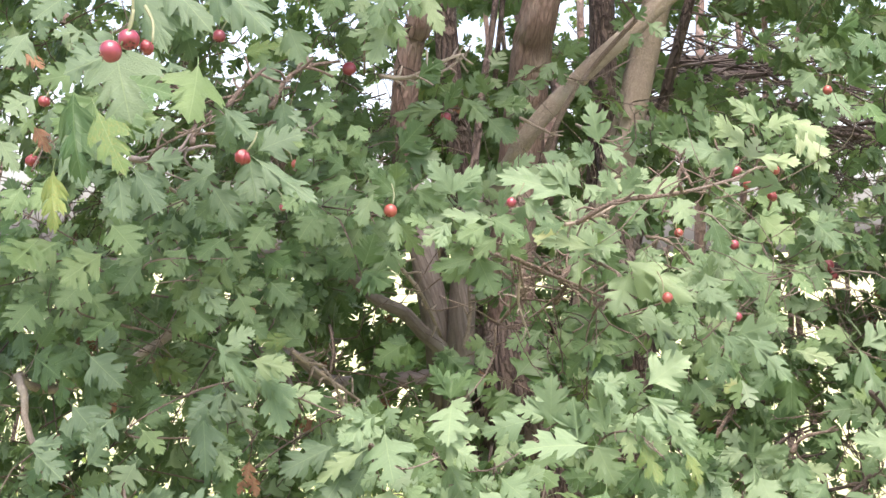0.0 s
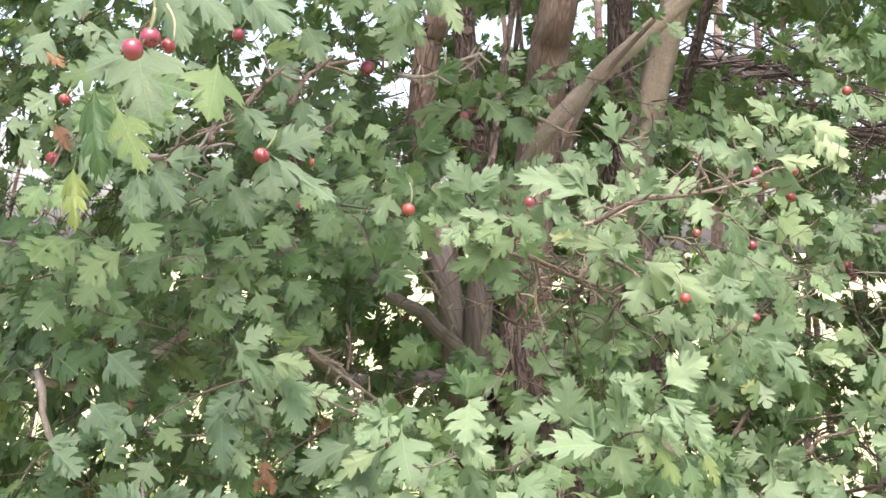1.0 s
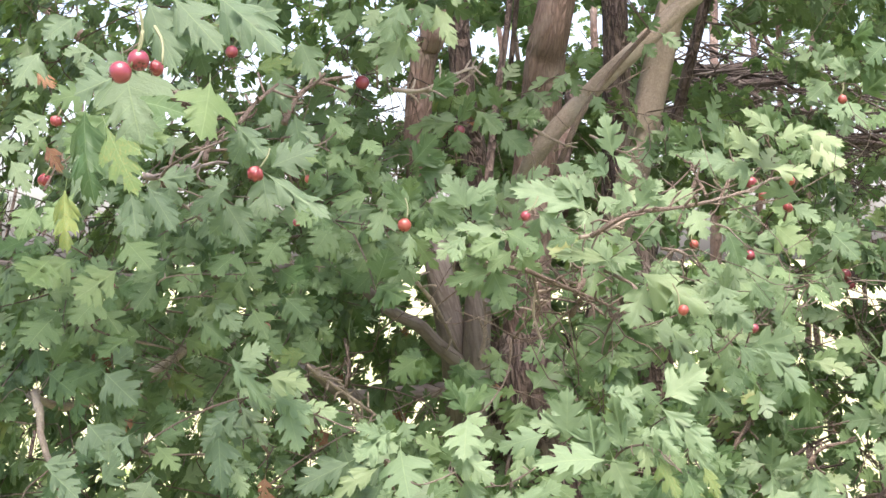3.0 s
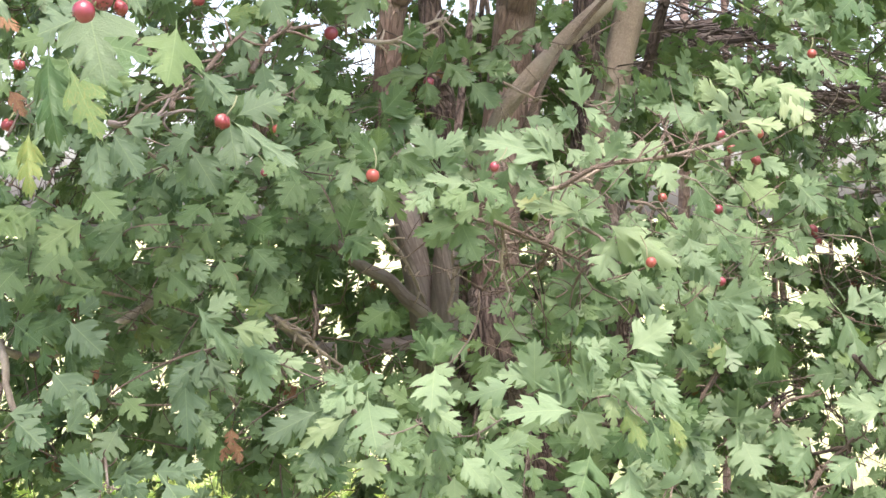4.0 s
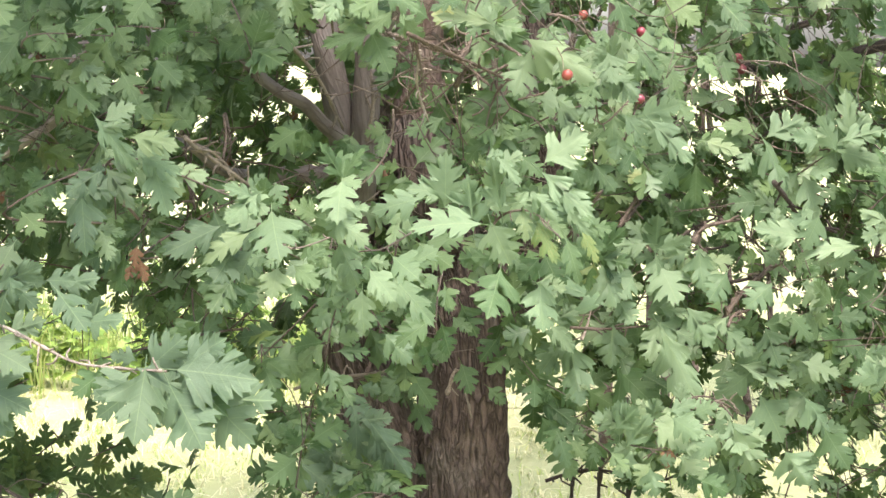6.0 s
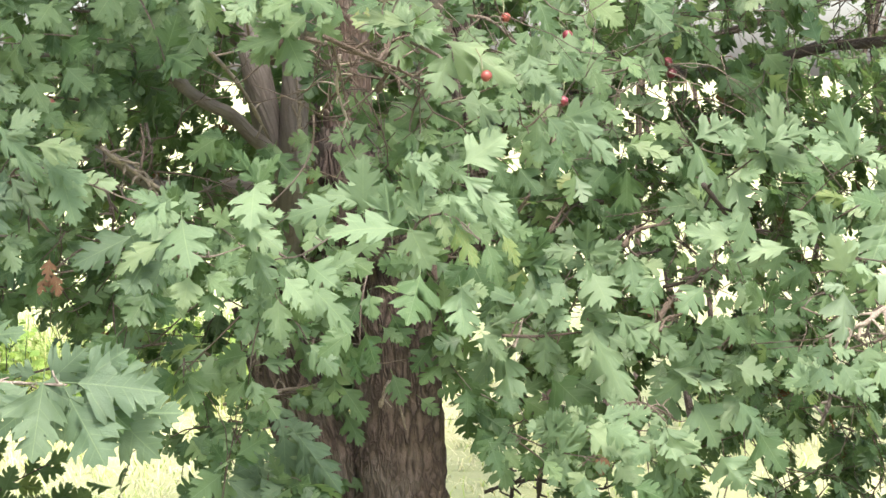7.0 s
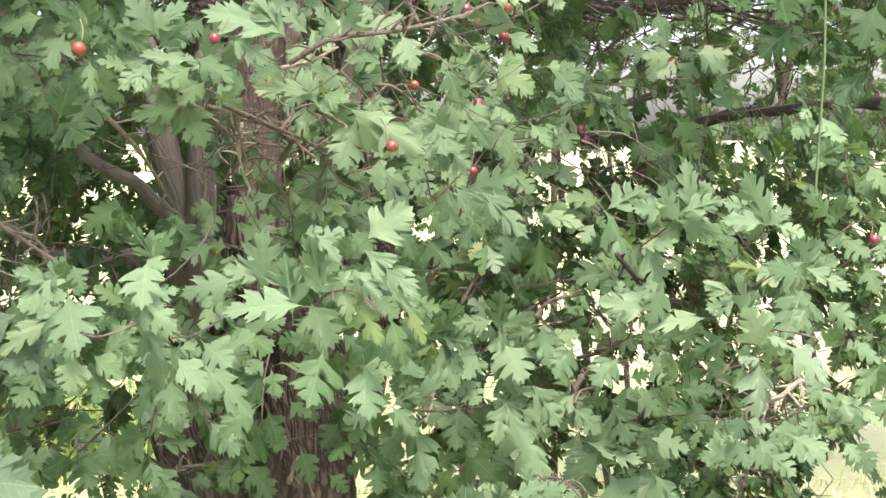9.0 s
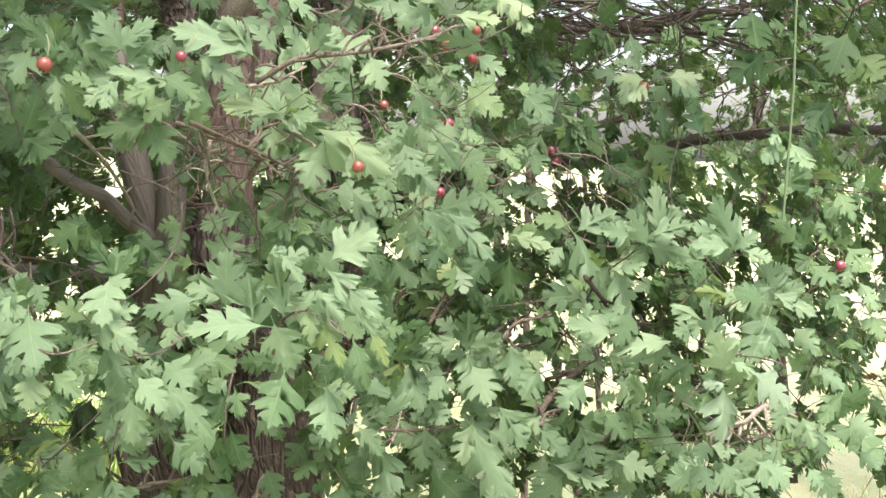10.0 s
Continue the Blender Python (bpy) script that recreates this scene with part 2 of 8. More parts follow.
def tube(points, r0, r1, sides=10, steps=6, rough=0.0, flute=0.0, rng=None, knots=0):
    """Verts, faces and uvs (metres round, metres along) of a tapering stem through the points, capped at both ends."""
    c = glide(points, steps) if steps else np.array(points, float)
    n = len(c)
    rng = rng or np.random.default_rng(1)
    tan = unit(np.gradient(c, axis=0))
    ref = np.array([0.31, 0.17, 0.93]) if abs(tan[0, 2]) < 0.8 else np.array([0.95, 0.3, 0.05])
    side = unit(np.cross(tan, ref))
    up = np.cross(side, tan)
    rad = r0 + (r1 - r0) * np.linspace(0, 1, n) ** 0.8
    ang = np.linspace(0, 2 * np.pi, sides, endpoint=False)
    ph = rng.uniform(0, 6.28, 4)
    prof = 1 + flute * (np.sin(3 * ang + ph[0]) * 0.6 + np.sin(5 * ang + ph[1]) * 0.4)
    rr = rad[:, None] * prof[None, :] * (1 + rough * rng.standard_normal((n, sides)))
    for _ in range(knots):
        k = rng.integers(1, n - 1) if n > 2 else 0
        rr[k] *= rng.uniform(1.15, 1.4)
    v = c[:, None, :] + rr[:, :, None] * (np.cos(ang)[None, :, None] * side[:, None, :] + np.sin(ang)[None, :, None] * up[:, None, :])
    along = np.concatenate([[0], np.cumsum(np.linalg.norm(np.diff(c, axis=0), axis=1))])
    uv = np.stack([np.broadcast_to(np.minimum(ang, 2 * np.pi - ang)[None] * r0, (n, sides)), np.broadcast_to(along[:, None], (n, sides))], -1)
    i, j = np.meshgrid(np.arange(n - 1), np.arange(sides), indexing="ij")
    a, b = i * sides + j, i * sides + (j + 1) % sides
    faces = np.stack([a, b, b + sides, a + sides], -1).reshape(-1, 4).tolist()
    faces.append(list(range(sides))[::-1])
    faces.append([(n - 1) * sides + k for k in range(sides)])
    return v.reshape(-1, 3), faces, uv.reshape(-1, 2), c


def stem_part(name, parent, points, r0, r1, mat, sides=14, steps=8, rough=0.03, flute=0.05, seed=1, label="", knots=0):
    v, f, uv, c = tube(points, r0, r1, sides, steps, rough, flute, np.random.default_rng(seed), knots)
    o = c[0]
    ob = new(name, mesh_of(name, v - o, f, [mat], uv))
    tagged(ob, label)
    return attach(ob, parent, Matrix.Translation(o)), c


# half outline of a hawthorn leaf, base to tip: three toothed lobes
LOBES = [[(0.012, 0.0), (0.06, 0.09), (0.16, 0.17), (0.29, 0.235), (0.41, 0.32), (0.51, 0.45), (0.42, 0.435), (0.435, 0.53), (0.345, 0.49), (0.23, 0.48), (0.13, 0.475)],
         [(0.20, 0.52), (0.31, 0.59), (0.42, 0.74), (0.325, 0.71), (0.32, 0.81), (0.235, 0.75), (0.16, 0.72), (0.10, 0.70)],
         [(0.15, 0.74), (0.22, 0.82), (0.27, 0.92), (0.18, 0.89), (0.16, 0.99), (0.09, 0.94), (0.03, 1.02)]]


def leaf_shape(seed, narrow=1.0, cut=1.0):
    """Verts, triangles and uvs of one leaf of length 1 along y, facing z: lobed, folded at the midrib, wavy, with its stalk."""
    r = np.random.default_rng(seed)
    mid = [(0, 0.0), (0, 0.19), (0, 0.41), (0, 0.63), (0, 1.05)]
    V, F = [], []
    ids = []
    for x, y in mid:
        ids.append(len(V))
        V.append([x, y, 0])
    for s in (-1, 1):
        prev = None
        k = 1 + 0.12 * r.standard_normal(3)
        for li, lobe in enumerate(LOBES):
            ring = []
            for px, py in lobe:
                w_ = narrow * k[li]
                if px < 0.14 and li < 2 and py > 0.3:
                    w_ *= cut
                ring.append(len(V))
                V.append([s * px * w_ + 0.012 * r.standard_normal() * (px > 0.05), py + 0.014 * r.standard_normal() * (py > 0.02), 0])
            if prev is not None:
                ring = [prev] + ring
            if li == 2:
                ring = ring + [ids[4]]
            # a raised side vein runs to each lobe
            far = max(ring, key=lambda q: abs(V[q][0]))
            vx = len(V)
            V.append([0.28 * V[far][0], V[ids[li + 1]][1] + 0.28 * (V[far][1] - V[ids[li + 1]][1]), 1.0])
            hub = ids[li + 1]
            loop = ([ids[0]] if li == 0 else []) + ring + [hub]
            for a, b in zip(loop, loop[1:] + loop[:1]):
                F.append((vx, a, b) if s < 0 else (vx, b, a))
            prev = ring[-1]
            if li < 2:
                F.append((prev, ids[li + 2], ids[li + 1]) if s < 0 else (prev, ids[li + 1], ids[li + 2]))
    V = np.array(V, float)
    vein = V[:, 2].copy()
    fold, curl, wave = r.uniform(0.05, 0.4), r.uniform(-0.1, 0.6), r.uniform(0.02, 0.07)
    twist = r.uniform(-0.35, 0.35)
    V[:, 2] = (fold * np.abs(V[:, 0]) - curl * (V[:, 1] ** 2) * 0.5 - 0.75 * V[:, 0] ** 2
               + wave * np.sin(9 * V[:, 1] + r.uniform(0, 6)) * np.abs(V[:, 0]) * 3 + 0.012 * vein + twist * V[:, 0] * V[:, 1]
               + 0.012 * r.standard_normal(len(V)) * (np.abs(V[:, 0]) > 0.2))
    uv = np.stack([V[:, 0] + 0.5, V[:, 1]], -1)
    # stalk
    n0 = len(V)
    st = []
    for y, z in ((0.0, 0.0), (-0.11, -0.015), (-0.22, -0.04)):
        for a in range(3):
            st.append((0.011 * math.cos(2.1 * a), y, z + 0.011 * math.sin(2.1 * a)))
    V = np.vstack([V, st])
    uv = np.vstack([uv, np.tile((0.5, 0.5), (9, 1))])
    for k in range(2):
        for a in range(3):
            p, q = n0 + 3 * k + a, n0 + 3 * k + (a + 1) % 3
            F += [(p, q, q + 3), (p, q + 3, p + 3)]
    V[:, 1] += 0.22
    V /= 1.36 / 1.30
    return V, np.array(F), uv


NARROW = (0.84, 0.98, 1.12)
SHAPES = [leaf_shape(10 + i, narrow=NARROW[i % 3], cut=(0.55, 1.0, 1.5)[(i // 3) % 3]) for i in range(15)]


# the outline of one half of a simpler leaf, for the deeper crown and the thicket
PLAIN = [(0.02, 0.0), (0.12, 0.22), (0.33, 0.36), (0.47, 0.55), (0.32, 0.56), (0.09, 0.50), (0.27, 0.65), (0.38, 0.81), (0.24, 0.81), (0.065, 0.71), (0.20, 0.86), (0.13, 1.0)]


def plain_leaf(seed, narrow, cut):
    """A lobed leaf of few faces, of the same length and bend as the full one."""
    r = np.random.default_rng(seed)
    V = [[0, 0.0, 0], [0, 0.27, 0], [0, 0.48, 0], [0, 0.70, 0], [0, 1.05, 0], [0.012, -0.22, 0], [-0.012, -0.22, 0]]
    F = [(0, 6, 5)]
    hubs = (0, 1, 1, 1, 1, 2, 2, 2, 3, 3, 3, 3)
    for side in (-1, 1):
        k = 1 + 0.10 * r.standard_normal()
        i = len(V)
        V += [[side * x * narrow * k * (cut if x < 0.09 and y > 0.3 else 1.0) + 0.012 * r.standard_normal(), y + 0.014 * r.standard_normal(), 0] for x, y in PLAIN]
        tri = [(0, i, 1)]
        for q in range(len(PLAIN) - 1):
            tri.append((hubs[q + 1], i + q, i + q + 1))
            if hubs[q + 1] != hubs[q]:
                tri.append((hubs[q], i + q, hubs[q + 1]))
        tri.append((3, i + len(PLAIN) - 1, 4))
        F += [t_ if side > 0 else (t_[0], t_[2], t_[1]) for t_ in tri]
    V = np.array(V, float)
    fold, curl, twist = r.uniform(0.05, 0.5), r.uniform(-0.15, 0.75), r.uniform(-0.35, 0.35)
    V[:, 2] = fold * np.abs(V[:, 0]) - curl * V[:, 1] ** 2 * 0.5 - 0.75 * V[:, 0] ** 2 + twist * V[:, 0] * V[:, 1]
    uv = np.stack([V[:, 0] + 0.5, V[:, 1]], -1)
    V[:, 1] += 0.22
    V /= 1.36 / 1.30
    return V, np.array(F), uv


SIMPLE = [plain_leaf(60 + i, (0.85, 0.98, 1.1)[i % 3], (0.5, 0.8, 1.1)[i % 3]) for i in range(9)]
LEAF_MESHES = {}


def leaf_mesh(i, mat):
    key = (i, mat.name)
    if key not in LEAF_MESHES:
        v, f, uv = SHAPES[i]
        LEAF_MESHES[key] = mesh_of("leaf", v, f, [mat], uv)
    return LEAF_MESHES[key]


def foliage(name, parent, base, d, nrm, size, mats, share, seed, label=""):
    """Very many leaves joined into one mesh: base points, directions, facings and sizes by row."""
    rng = np.random.default_rng(seed)
    nrm = unit(nrm)
    d = unit(unit(d) - 0.75 * nrm * np.sum(unit(d) * nrm, 1, keepdims=True))
    nrm = unit(nrm - d * np.sum(nrm * d, 1, keepdims=True))
    x = np.cross(d, nrm)
    kind = rng.integers(0, len(SHAPES), len(base))
    deep = (base[:, 1] > 1.94) | (base[:, 2] > 2.3) | (base[:, 2] < 0.4)
    kind = np.where(deep, len(SHAPES) + kind % len(SIMPLE), kind)
    mi = rng.choice(len(mats), len(base), p=share)
    V, F, U, MI, off = [], [], [], [], 0
    for k, (sv, sf, su) in enumerate(SHAPES + SIMPLE):
        for q in range(len(mats)):
            s = np.where((kind == k) & (mi == q))[0]
            if not len(s):
                continue
            v = base[s][:, None] + size[s][:, None, None] * (sv[None, :, :1] * x[s][:, None] + sv[None, :, 1:2] * d[s][:, None] + sv[None, :, 2:] * nrm[s][:, None])
            V.append(v.reshape(-1, 3))
            F.append((sf[None] + off + np.arange(len(s))[:, None, None] * len(sv)).reshape(-1, 3))
            U.append(np.tile(su, (len(s), 1)))
            MI.append(np.full(len(s) * len(sf), q))
            off += len(s) * len(sv)
    V, F, U, MI = np.vstack(V), np.vstack(F), np.vstack(U), np.concatenate(MI)
    me = bpy.data.meshes.new(name)
    me.vertices.add(len(V))
    me.vertices.foreach_set("co", V.astype(np.float32).ravel())
    me.loops.add(len(F) * 3)
    me.loops.foreach_set("vertex_index", F.astype(np.int32).ravel())
    me.polygons.add(len(F))
    me.polygons.foreach_set("loop_start", np.arange(0, len(F) * 3, 3, dtype=np.int32))
    me.polygons.foreach_set("material_index", MI.astype(np.int32))
    me.polygons.foreach_set("use_smooth", np.ones(len(F), dtype=bool))
    lay = me.uv_layers.new(name="UVMap")
    lay.data.foreach_set("uv", U[F.ravel()].astype(np.float32).ravel())
    for mt in mats:
        me.materials.append(mt)
    me.update(calc_edges=True)
    me.validate()
    ob = new(name, me)
    tagged(ob, label, kind="stuff")
    return attach(ob, parent, Matrix.Identity(4))


def joined_tubes(name, parent, lines, mat, label=""):
    """Many thin twigs in one mesh; a line is (points, r0, r1, sides)."""
    V, F, U, off = [], [], [], 0
    for pts, r0, r1, sides in lines:
        v, f, uv, _ = tube(pts, r0, r1, sides, 0)
        V.append(v)
        U.append(uv)
        F += [[q + off for q in g] for g in f]
        off += len(v)
    ob = new(name, mesh_of(name, np.vstack(V), F, [mat], np.vstack(U)))
    tagged(ob, label, kind="stuff")
    return attach(ob, parent, Matrix.Identity(4))


# ---- ground ----
def ground_height(x, y):
    return 0.05 * noise.noise((x * 0.4, y * 0.4, 3.0))


def build_ground():
    xs = np.concatenate([-np.geomspace(400, 12, 14), np.linspace(-10, 12, 45), np.geomspace(14, 400, 14)])
    ys = np.concatenate([-np.geomspace(400, 6, 12), np.linspace(-5, 16, 43), np.geomspace(18, 600, 16)])
    v = [(x, y, ground_height(x, y)) for y in ys for x in xs]
    n = len(xs)
    f = [(j * n + i, j * n + i + 1, (j + 1) * n + i + 1, (j + 1) * n + i) for j in range(len(ys) - 1) for i in range(n - 1)]
    g = new("ground", mesh_of("ground", v, f, [GROUND]))
    tagged(g, "pale dry meadow ground with straw and green patches", "ground", kind="structure")


build_ground()


def blades(name, n, area, height, mats, share, seed, label, lean=0.35):
    """Grass as stuff: curved, tapering blades in tufts."""
    rng = np.random.default_rng(seed)
    x0, x1, y0, y1 = area
    tufts = np.stack([rng.uniform(x0, x1, n // 9), rng.uniform(y0, y1, n // 9)], 1)
    V, F, U, MI = [], [], [], []
    for k in range(n):
        cx, cy = tufts[k % len(tufts)] + rng.normal(0, 0.035, 2)
        h = height * rng.uniform(0.35, 1.15)
        a = rng.uniform(0, 6.28)
        dx, dy = math.cos(a) * lean * h * rng.uniform(0.2, 1.5), math.sin(a) * lean * h * rng.uniform(0.2, 1.5)
        wd = rng.uniform(0.0018, 0.004)
        sx, sy = -math.sin(a) * wd, math.cos(a) * wd
        z = ground_height(cx, cy) - 0.01
        i = len(V)
        V += [(cx - sx, cy - sy, z), (cx + sx, cy + sy, z), (cx + dx * 0.35 - sx * 0.8, cy + dy * 0.35 - sy * 0.8, z + h * 0.6),
              (cx + dx * 0.35 + sx * 0.8, cy + dy * 0.35 + sy * 0.8, z + h * 0.6), (cx + dx, cy + dy, z + h * max(0.35, 0.95 - 0.3 * lean))]
        U += [(0.3, 0.1), (0.7, 0.1), (0.3, 0.5), (0.7, 0.5), (0.5, 0.9)]
        F += [(i, i + 1, i + 3, i + 2), (i + 2, i + 3, i + 4)]
        MI += [rng.choice(len(mats), p=share)] * 2
    g = new(name, mesh_of(name, V, F, mats, U, MI))
    return tagged(g, label, "grass", kind="stuff")


blades("grass", 15000, (-3.5, 5.5, 2.6, 9.0), 0.10, [GRASS, GRASS_DRY], [0.3, 0.7], 21, "short dry meadow grass, straw and green", 1.2)
blades("grass", 2200, (-2.8, 0.3, 6.3, 7.6), 0.45, [GRASS], [1.0], 22, "tall bright green grass in open light", 0.5)
blades("grass", 2600, (0.9, 2.8, 2.3, 3.6), 0.22, [GRASS_DRY, GRASS], [0.35, 0.65], 23, "straw-coloured grass under the crown", 0.6)
blades("grass", 9000, (-2.6, 1.2, 4.2, 7.2), 0.07, [GRASS, GRASS_DRY], [0.4, 0.6], 24, "short straw-green meadow grass in the sun", 1.6)

# ---- the hawthorn ----
TREE = Vector((0.17, 2.85, 0.0))
tree = thing("hawthorn_tree", TREE, "many-stemmed hawthorn tree with lobed green leaves and red haws", "tree")
SKELETON = []


def wood(name, points, r0, r1, mat, seed=1, label="", **kw):
    if name == "limb" and seed not in (9, 10, 13):
        rng = np.random.default_rng(seed + 500)
        points = [np.array(p) for p in points]
        fine = [points[0]]
        for p, q in zip(points, points[1:]):
            fine += [0.5 * (p + q) + rng.standard_normal(3) * (0.12 if seed >= 20 else 0.05) * np.linalg.norm(q - p), q]
        points, kw["steps"] = fine, 4
        kw.setdefault("knots", 3)
    ob, c = stem_part(name, tree, points, r0, r1, mat, seed=seed, label=label, **kw)
    SKELETON.append(c)
    return ob


wood("trunk", [(0.22, 2.83, -0.05), (0.22, 2.83, 0.35), (0.222, 2.82, 0.65), (0.222, 2.84, 0.90), (0.20, 2.88, 1.08), (0.17, 2.94, 1.22)], 0.122, 0.060, BARK_OLD, 3, "deeply fissured grey-brown trunk", sides=40, steps=12, rough=0.035, flute=0.10)
wood("trunk", [(0.16, 2.85, -0.05), (0.13, 2.85, 0.4), (0.08, 2.83, 0.68), (0.01, 2.86, 0.90), (-0.003, 2.90, 1.05), (0.026, 2.905, 1.332)], 0.098, 0.045, BARK_OLD, 4, "slimmer fissured trunk parting from the thick one", sides=28, steps=12, rough=0.035, flute=0.08)
# added lump that stands in for the dark shade in the fork
wood("burl", [(0.15, 2.84, 1.12), (0.135, 2.80, 1.20), (0.13, 2.81, 1.27), (0.14, 2.87, 1.34)], 0.075, 0.055, BARK_OLD, 31, "lump added at the fork to darken its shaded hollow", sides=24, steps=6, rough=0.06, flute=0.10)
wood("stem", [(0.225, 2.88, 0.82), (0.335, 2.83, 1.02), (0.372, 2.77, 1.25), (0.36, 2.80, 1.42), (0.34, 2.95, 1.7)], 0.040, 0.030, BARK_OLD, 32, "dark rough stem beside the trunk", sides=18)
wood("stem", [(0.136, 2.858, 1.213), (0.138, 2.865, 1.513), (0.162, 2.854, 1.757), (0.173, 2.823, 1.887), (0.197, 2.802, 2.015), (0.30, 2.9, 2.6), (0.36, 3.0, 3.6)], 0.050, 0.03, BARK_STEM, 5, "reddish grey upright stem", sides=26, rough=0.025)
wood("stem", [(-0.004, 2.857, 1.125), (-0.003, 2.726, 1.291), (-0.031, 2.705, 1.461), (-0.071, 2.803, 1.646)], 0.030, 0.025, BARK_SMOOTH, 6, "smooth mauve-grey stem", sides=20, rough=0.012)
wood("stem", [(-0.069, 2.796, 1.63), (-0.077, 2.802, 1.766), (-0.063, 2.801, 1.897), (-0.046, 2.800, 2.017), (-0.12, 2.95, 2.7), (-0.3, 3.1, 3.5)], 0.027, 0.022, BARK_STEM, 33, "rough reddish brown upper stem", sides=20, rough=0.06, flute=0.10)
wood("stem", [(0.012, 2.857, 1.103), (0.031, 2.706, 1.271), (0.038, 2.685, 1.440), (0.054, 2.754, 1.610)], 0.028, 0.024, BARK_SMOOTH, 7, "smooth mauve-grey stem", sides=18, rough=0.012)
# takes the darker fissured bark as painted shade; the stem itself is brown
wood("stem", [(0.053, 2.75, 1.60), (0.08, 2.95, 1.82), (0.12, 3.15, 2.10), (0.15, 3.3, 2.6)], 0.009, 0.006, BARK_OLD, 34, "upper stem coloured dark for shade", sides=16)
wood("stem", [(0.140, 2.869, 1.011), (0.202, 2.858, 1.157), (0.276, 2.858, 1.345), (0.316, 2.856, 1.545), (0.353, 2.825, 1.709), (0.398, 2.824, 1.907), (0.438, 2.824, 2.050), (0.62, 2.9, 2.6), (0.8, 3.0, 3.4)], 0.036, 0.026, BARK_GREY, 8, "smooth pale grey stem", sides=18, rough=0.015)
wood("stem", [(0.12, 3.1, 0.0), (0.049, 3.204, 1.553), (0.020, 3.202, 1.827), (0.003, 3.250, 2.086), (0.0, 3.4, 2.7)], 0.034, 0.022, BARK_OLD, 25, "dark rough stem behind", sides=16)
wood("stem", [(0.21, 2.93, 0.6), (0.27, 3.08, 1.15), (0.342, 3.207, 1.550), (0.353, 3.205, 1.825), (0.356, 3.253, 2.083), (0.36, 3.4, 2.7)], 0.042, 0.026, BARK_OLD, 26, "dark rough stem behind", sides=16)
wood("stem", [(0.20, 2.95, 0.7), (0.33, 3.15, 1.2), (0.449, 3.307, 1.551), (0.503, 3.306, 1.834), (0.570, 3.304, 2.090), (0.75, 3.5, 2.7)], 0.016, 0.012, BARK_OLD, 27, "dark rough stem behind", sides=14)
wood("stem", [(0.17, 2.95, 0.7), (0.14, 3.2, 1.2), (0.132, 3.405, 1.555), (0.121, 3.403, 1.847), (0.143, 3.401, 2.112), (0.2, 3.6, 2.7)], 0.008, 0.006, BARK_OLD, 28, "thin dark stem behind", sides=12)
wood("limb", [(0.050, 2.605, 1.483), (0.123, 2.424, 1.661), (0.222, 2.404, 1.778), (0.302, 2.404, 1.852), (0.401, 2.404, 1.940), (0.62, 2.35, 2.1), (0.95, 2.2, 2.5)], 0.0155, 0.0145, BARK_GREY, 9, "smooth slanting limb", sides=16, rough=0.012)
wood("limb", [(0.160, 2.365, 1.638), (0.190, 2.364, 1.713), (0.222, 2.364, 1.767), (0.269, 2.364, 1.825), (0.315, 2.364, 1.874)], 0.006, 0.004, BARK_TWIG, 10, "thin dead shoot against the limb", sides=8)
wood("limb", [(-0.002, 2.626, 1.319), (-0.070, 2.505, 1.392), (-0.132, 2.404, 1.434), (-0.216, 2.303, 1.478), (-0.309, 2.202, 1.489), (-0.6, 2.0, 1.5), (-1.0, 1.7, 1.6)], 0.014, 0.003, BARK_SMOOTH, 11, "low limb reaching outward", sides=14)
wood("limb", [(-0.013, 2.656, 1.266), (-0.100, 2.505, 1.275), (-0.171, 2.405, 1.280), (-0.225, 2.204, 1.338), (-0.296, 2.103, 1.358)], 0.014, 0.007, BARK_SMOOTH, 12, "low crooked limb", sides=12)
wood("limb", [(-0.288, 2.303, 1.416), (-0.343, 1.973, 1.401), (-0.385, 1.933, 1.371), (-0.435, 1.903, 1.340), (-0.486, 1.802, 1.325), (-0.520, 1.752, 1.344)], 0.0075, 0.005, BARK_GREY, 13, "pale weathered limb", sides=12)
wood("limb", [(-0.505, 1.73, 1.350), (-0.492, 1.702, 1.328), (-0.488, 1.69, 1.305), (-0.476, 1.676, 1.280), (-0.458, 1.663, 1.257), (-0.462, 1.66, 1.235)], 0.0055, 0.003, BARK_GREY, 14, "pale crooked shoot", sides=10)
wood("limb", [(0.142, 2.951, 1.335), (0.470, 3.103, 1.384), (0.749, 3.265, 1.447), (0.928, 3.236, 1.457), (1.063, 3.215, 1.472), (1.289, 3.180, 1.515), (1.581, 3.133, 1.528), (2.2, 3.2, 1.62)], 0.017, 0.010, BARK_DARK, 15, "dark level limb", sides=14)
wood("limb", [(0.3, 3.0, 1.3), (0.9, 3.5, 1.5), (1.6, 3.8, 1.75), (2.1, 3.9, 2.0)], 0.014, 0.005, BARK_OLD, 16, sides=12)
wood("limb", [(0.2, 3.0, 1.6), (0.3, 3.6, 1.9), (0.2, 4.2, 2.3), (0.2, 4.6, 2.8)], 0.03, 0.01, BARK_STEM, 17, sides=12)
wood("limb", [(0.0, 2.9, 1.5), (-0.5, 3.3, 1.8), (-1.1, 3.6, 2.2)], 0.028, 0.01, BARK_STEM, 18, sides=12)
wood("limb", [(0.3, 2.8, 2.3), (0.3, 2.2, 2.7), (0.2, 1.6, 2.9)], 0.025, 0.01, BARK_STEM, 19, sides=12)
wood("limb", [(0.1, 2.8, 1.15), (-0.1, 2.2, 1.05), (-0.3, 1.8, 1.1)], 0.0036, 0.0012, BARK_TWIG, 21, sides=12)
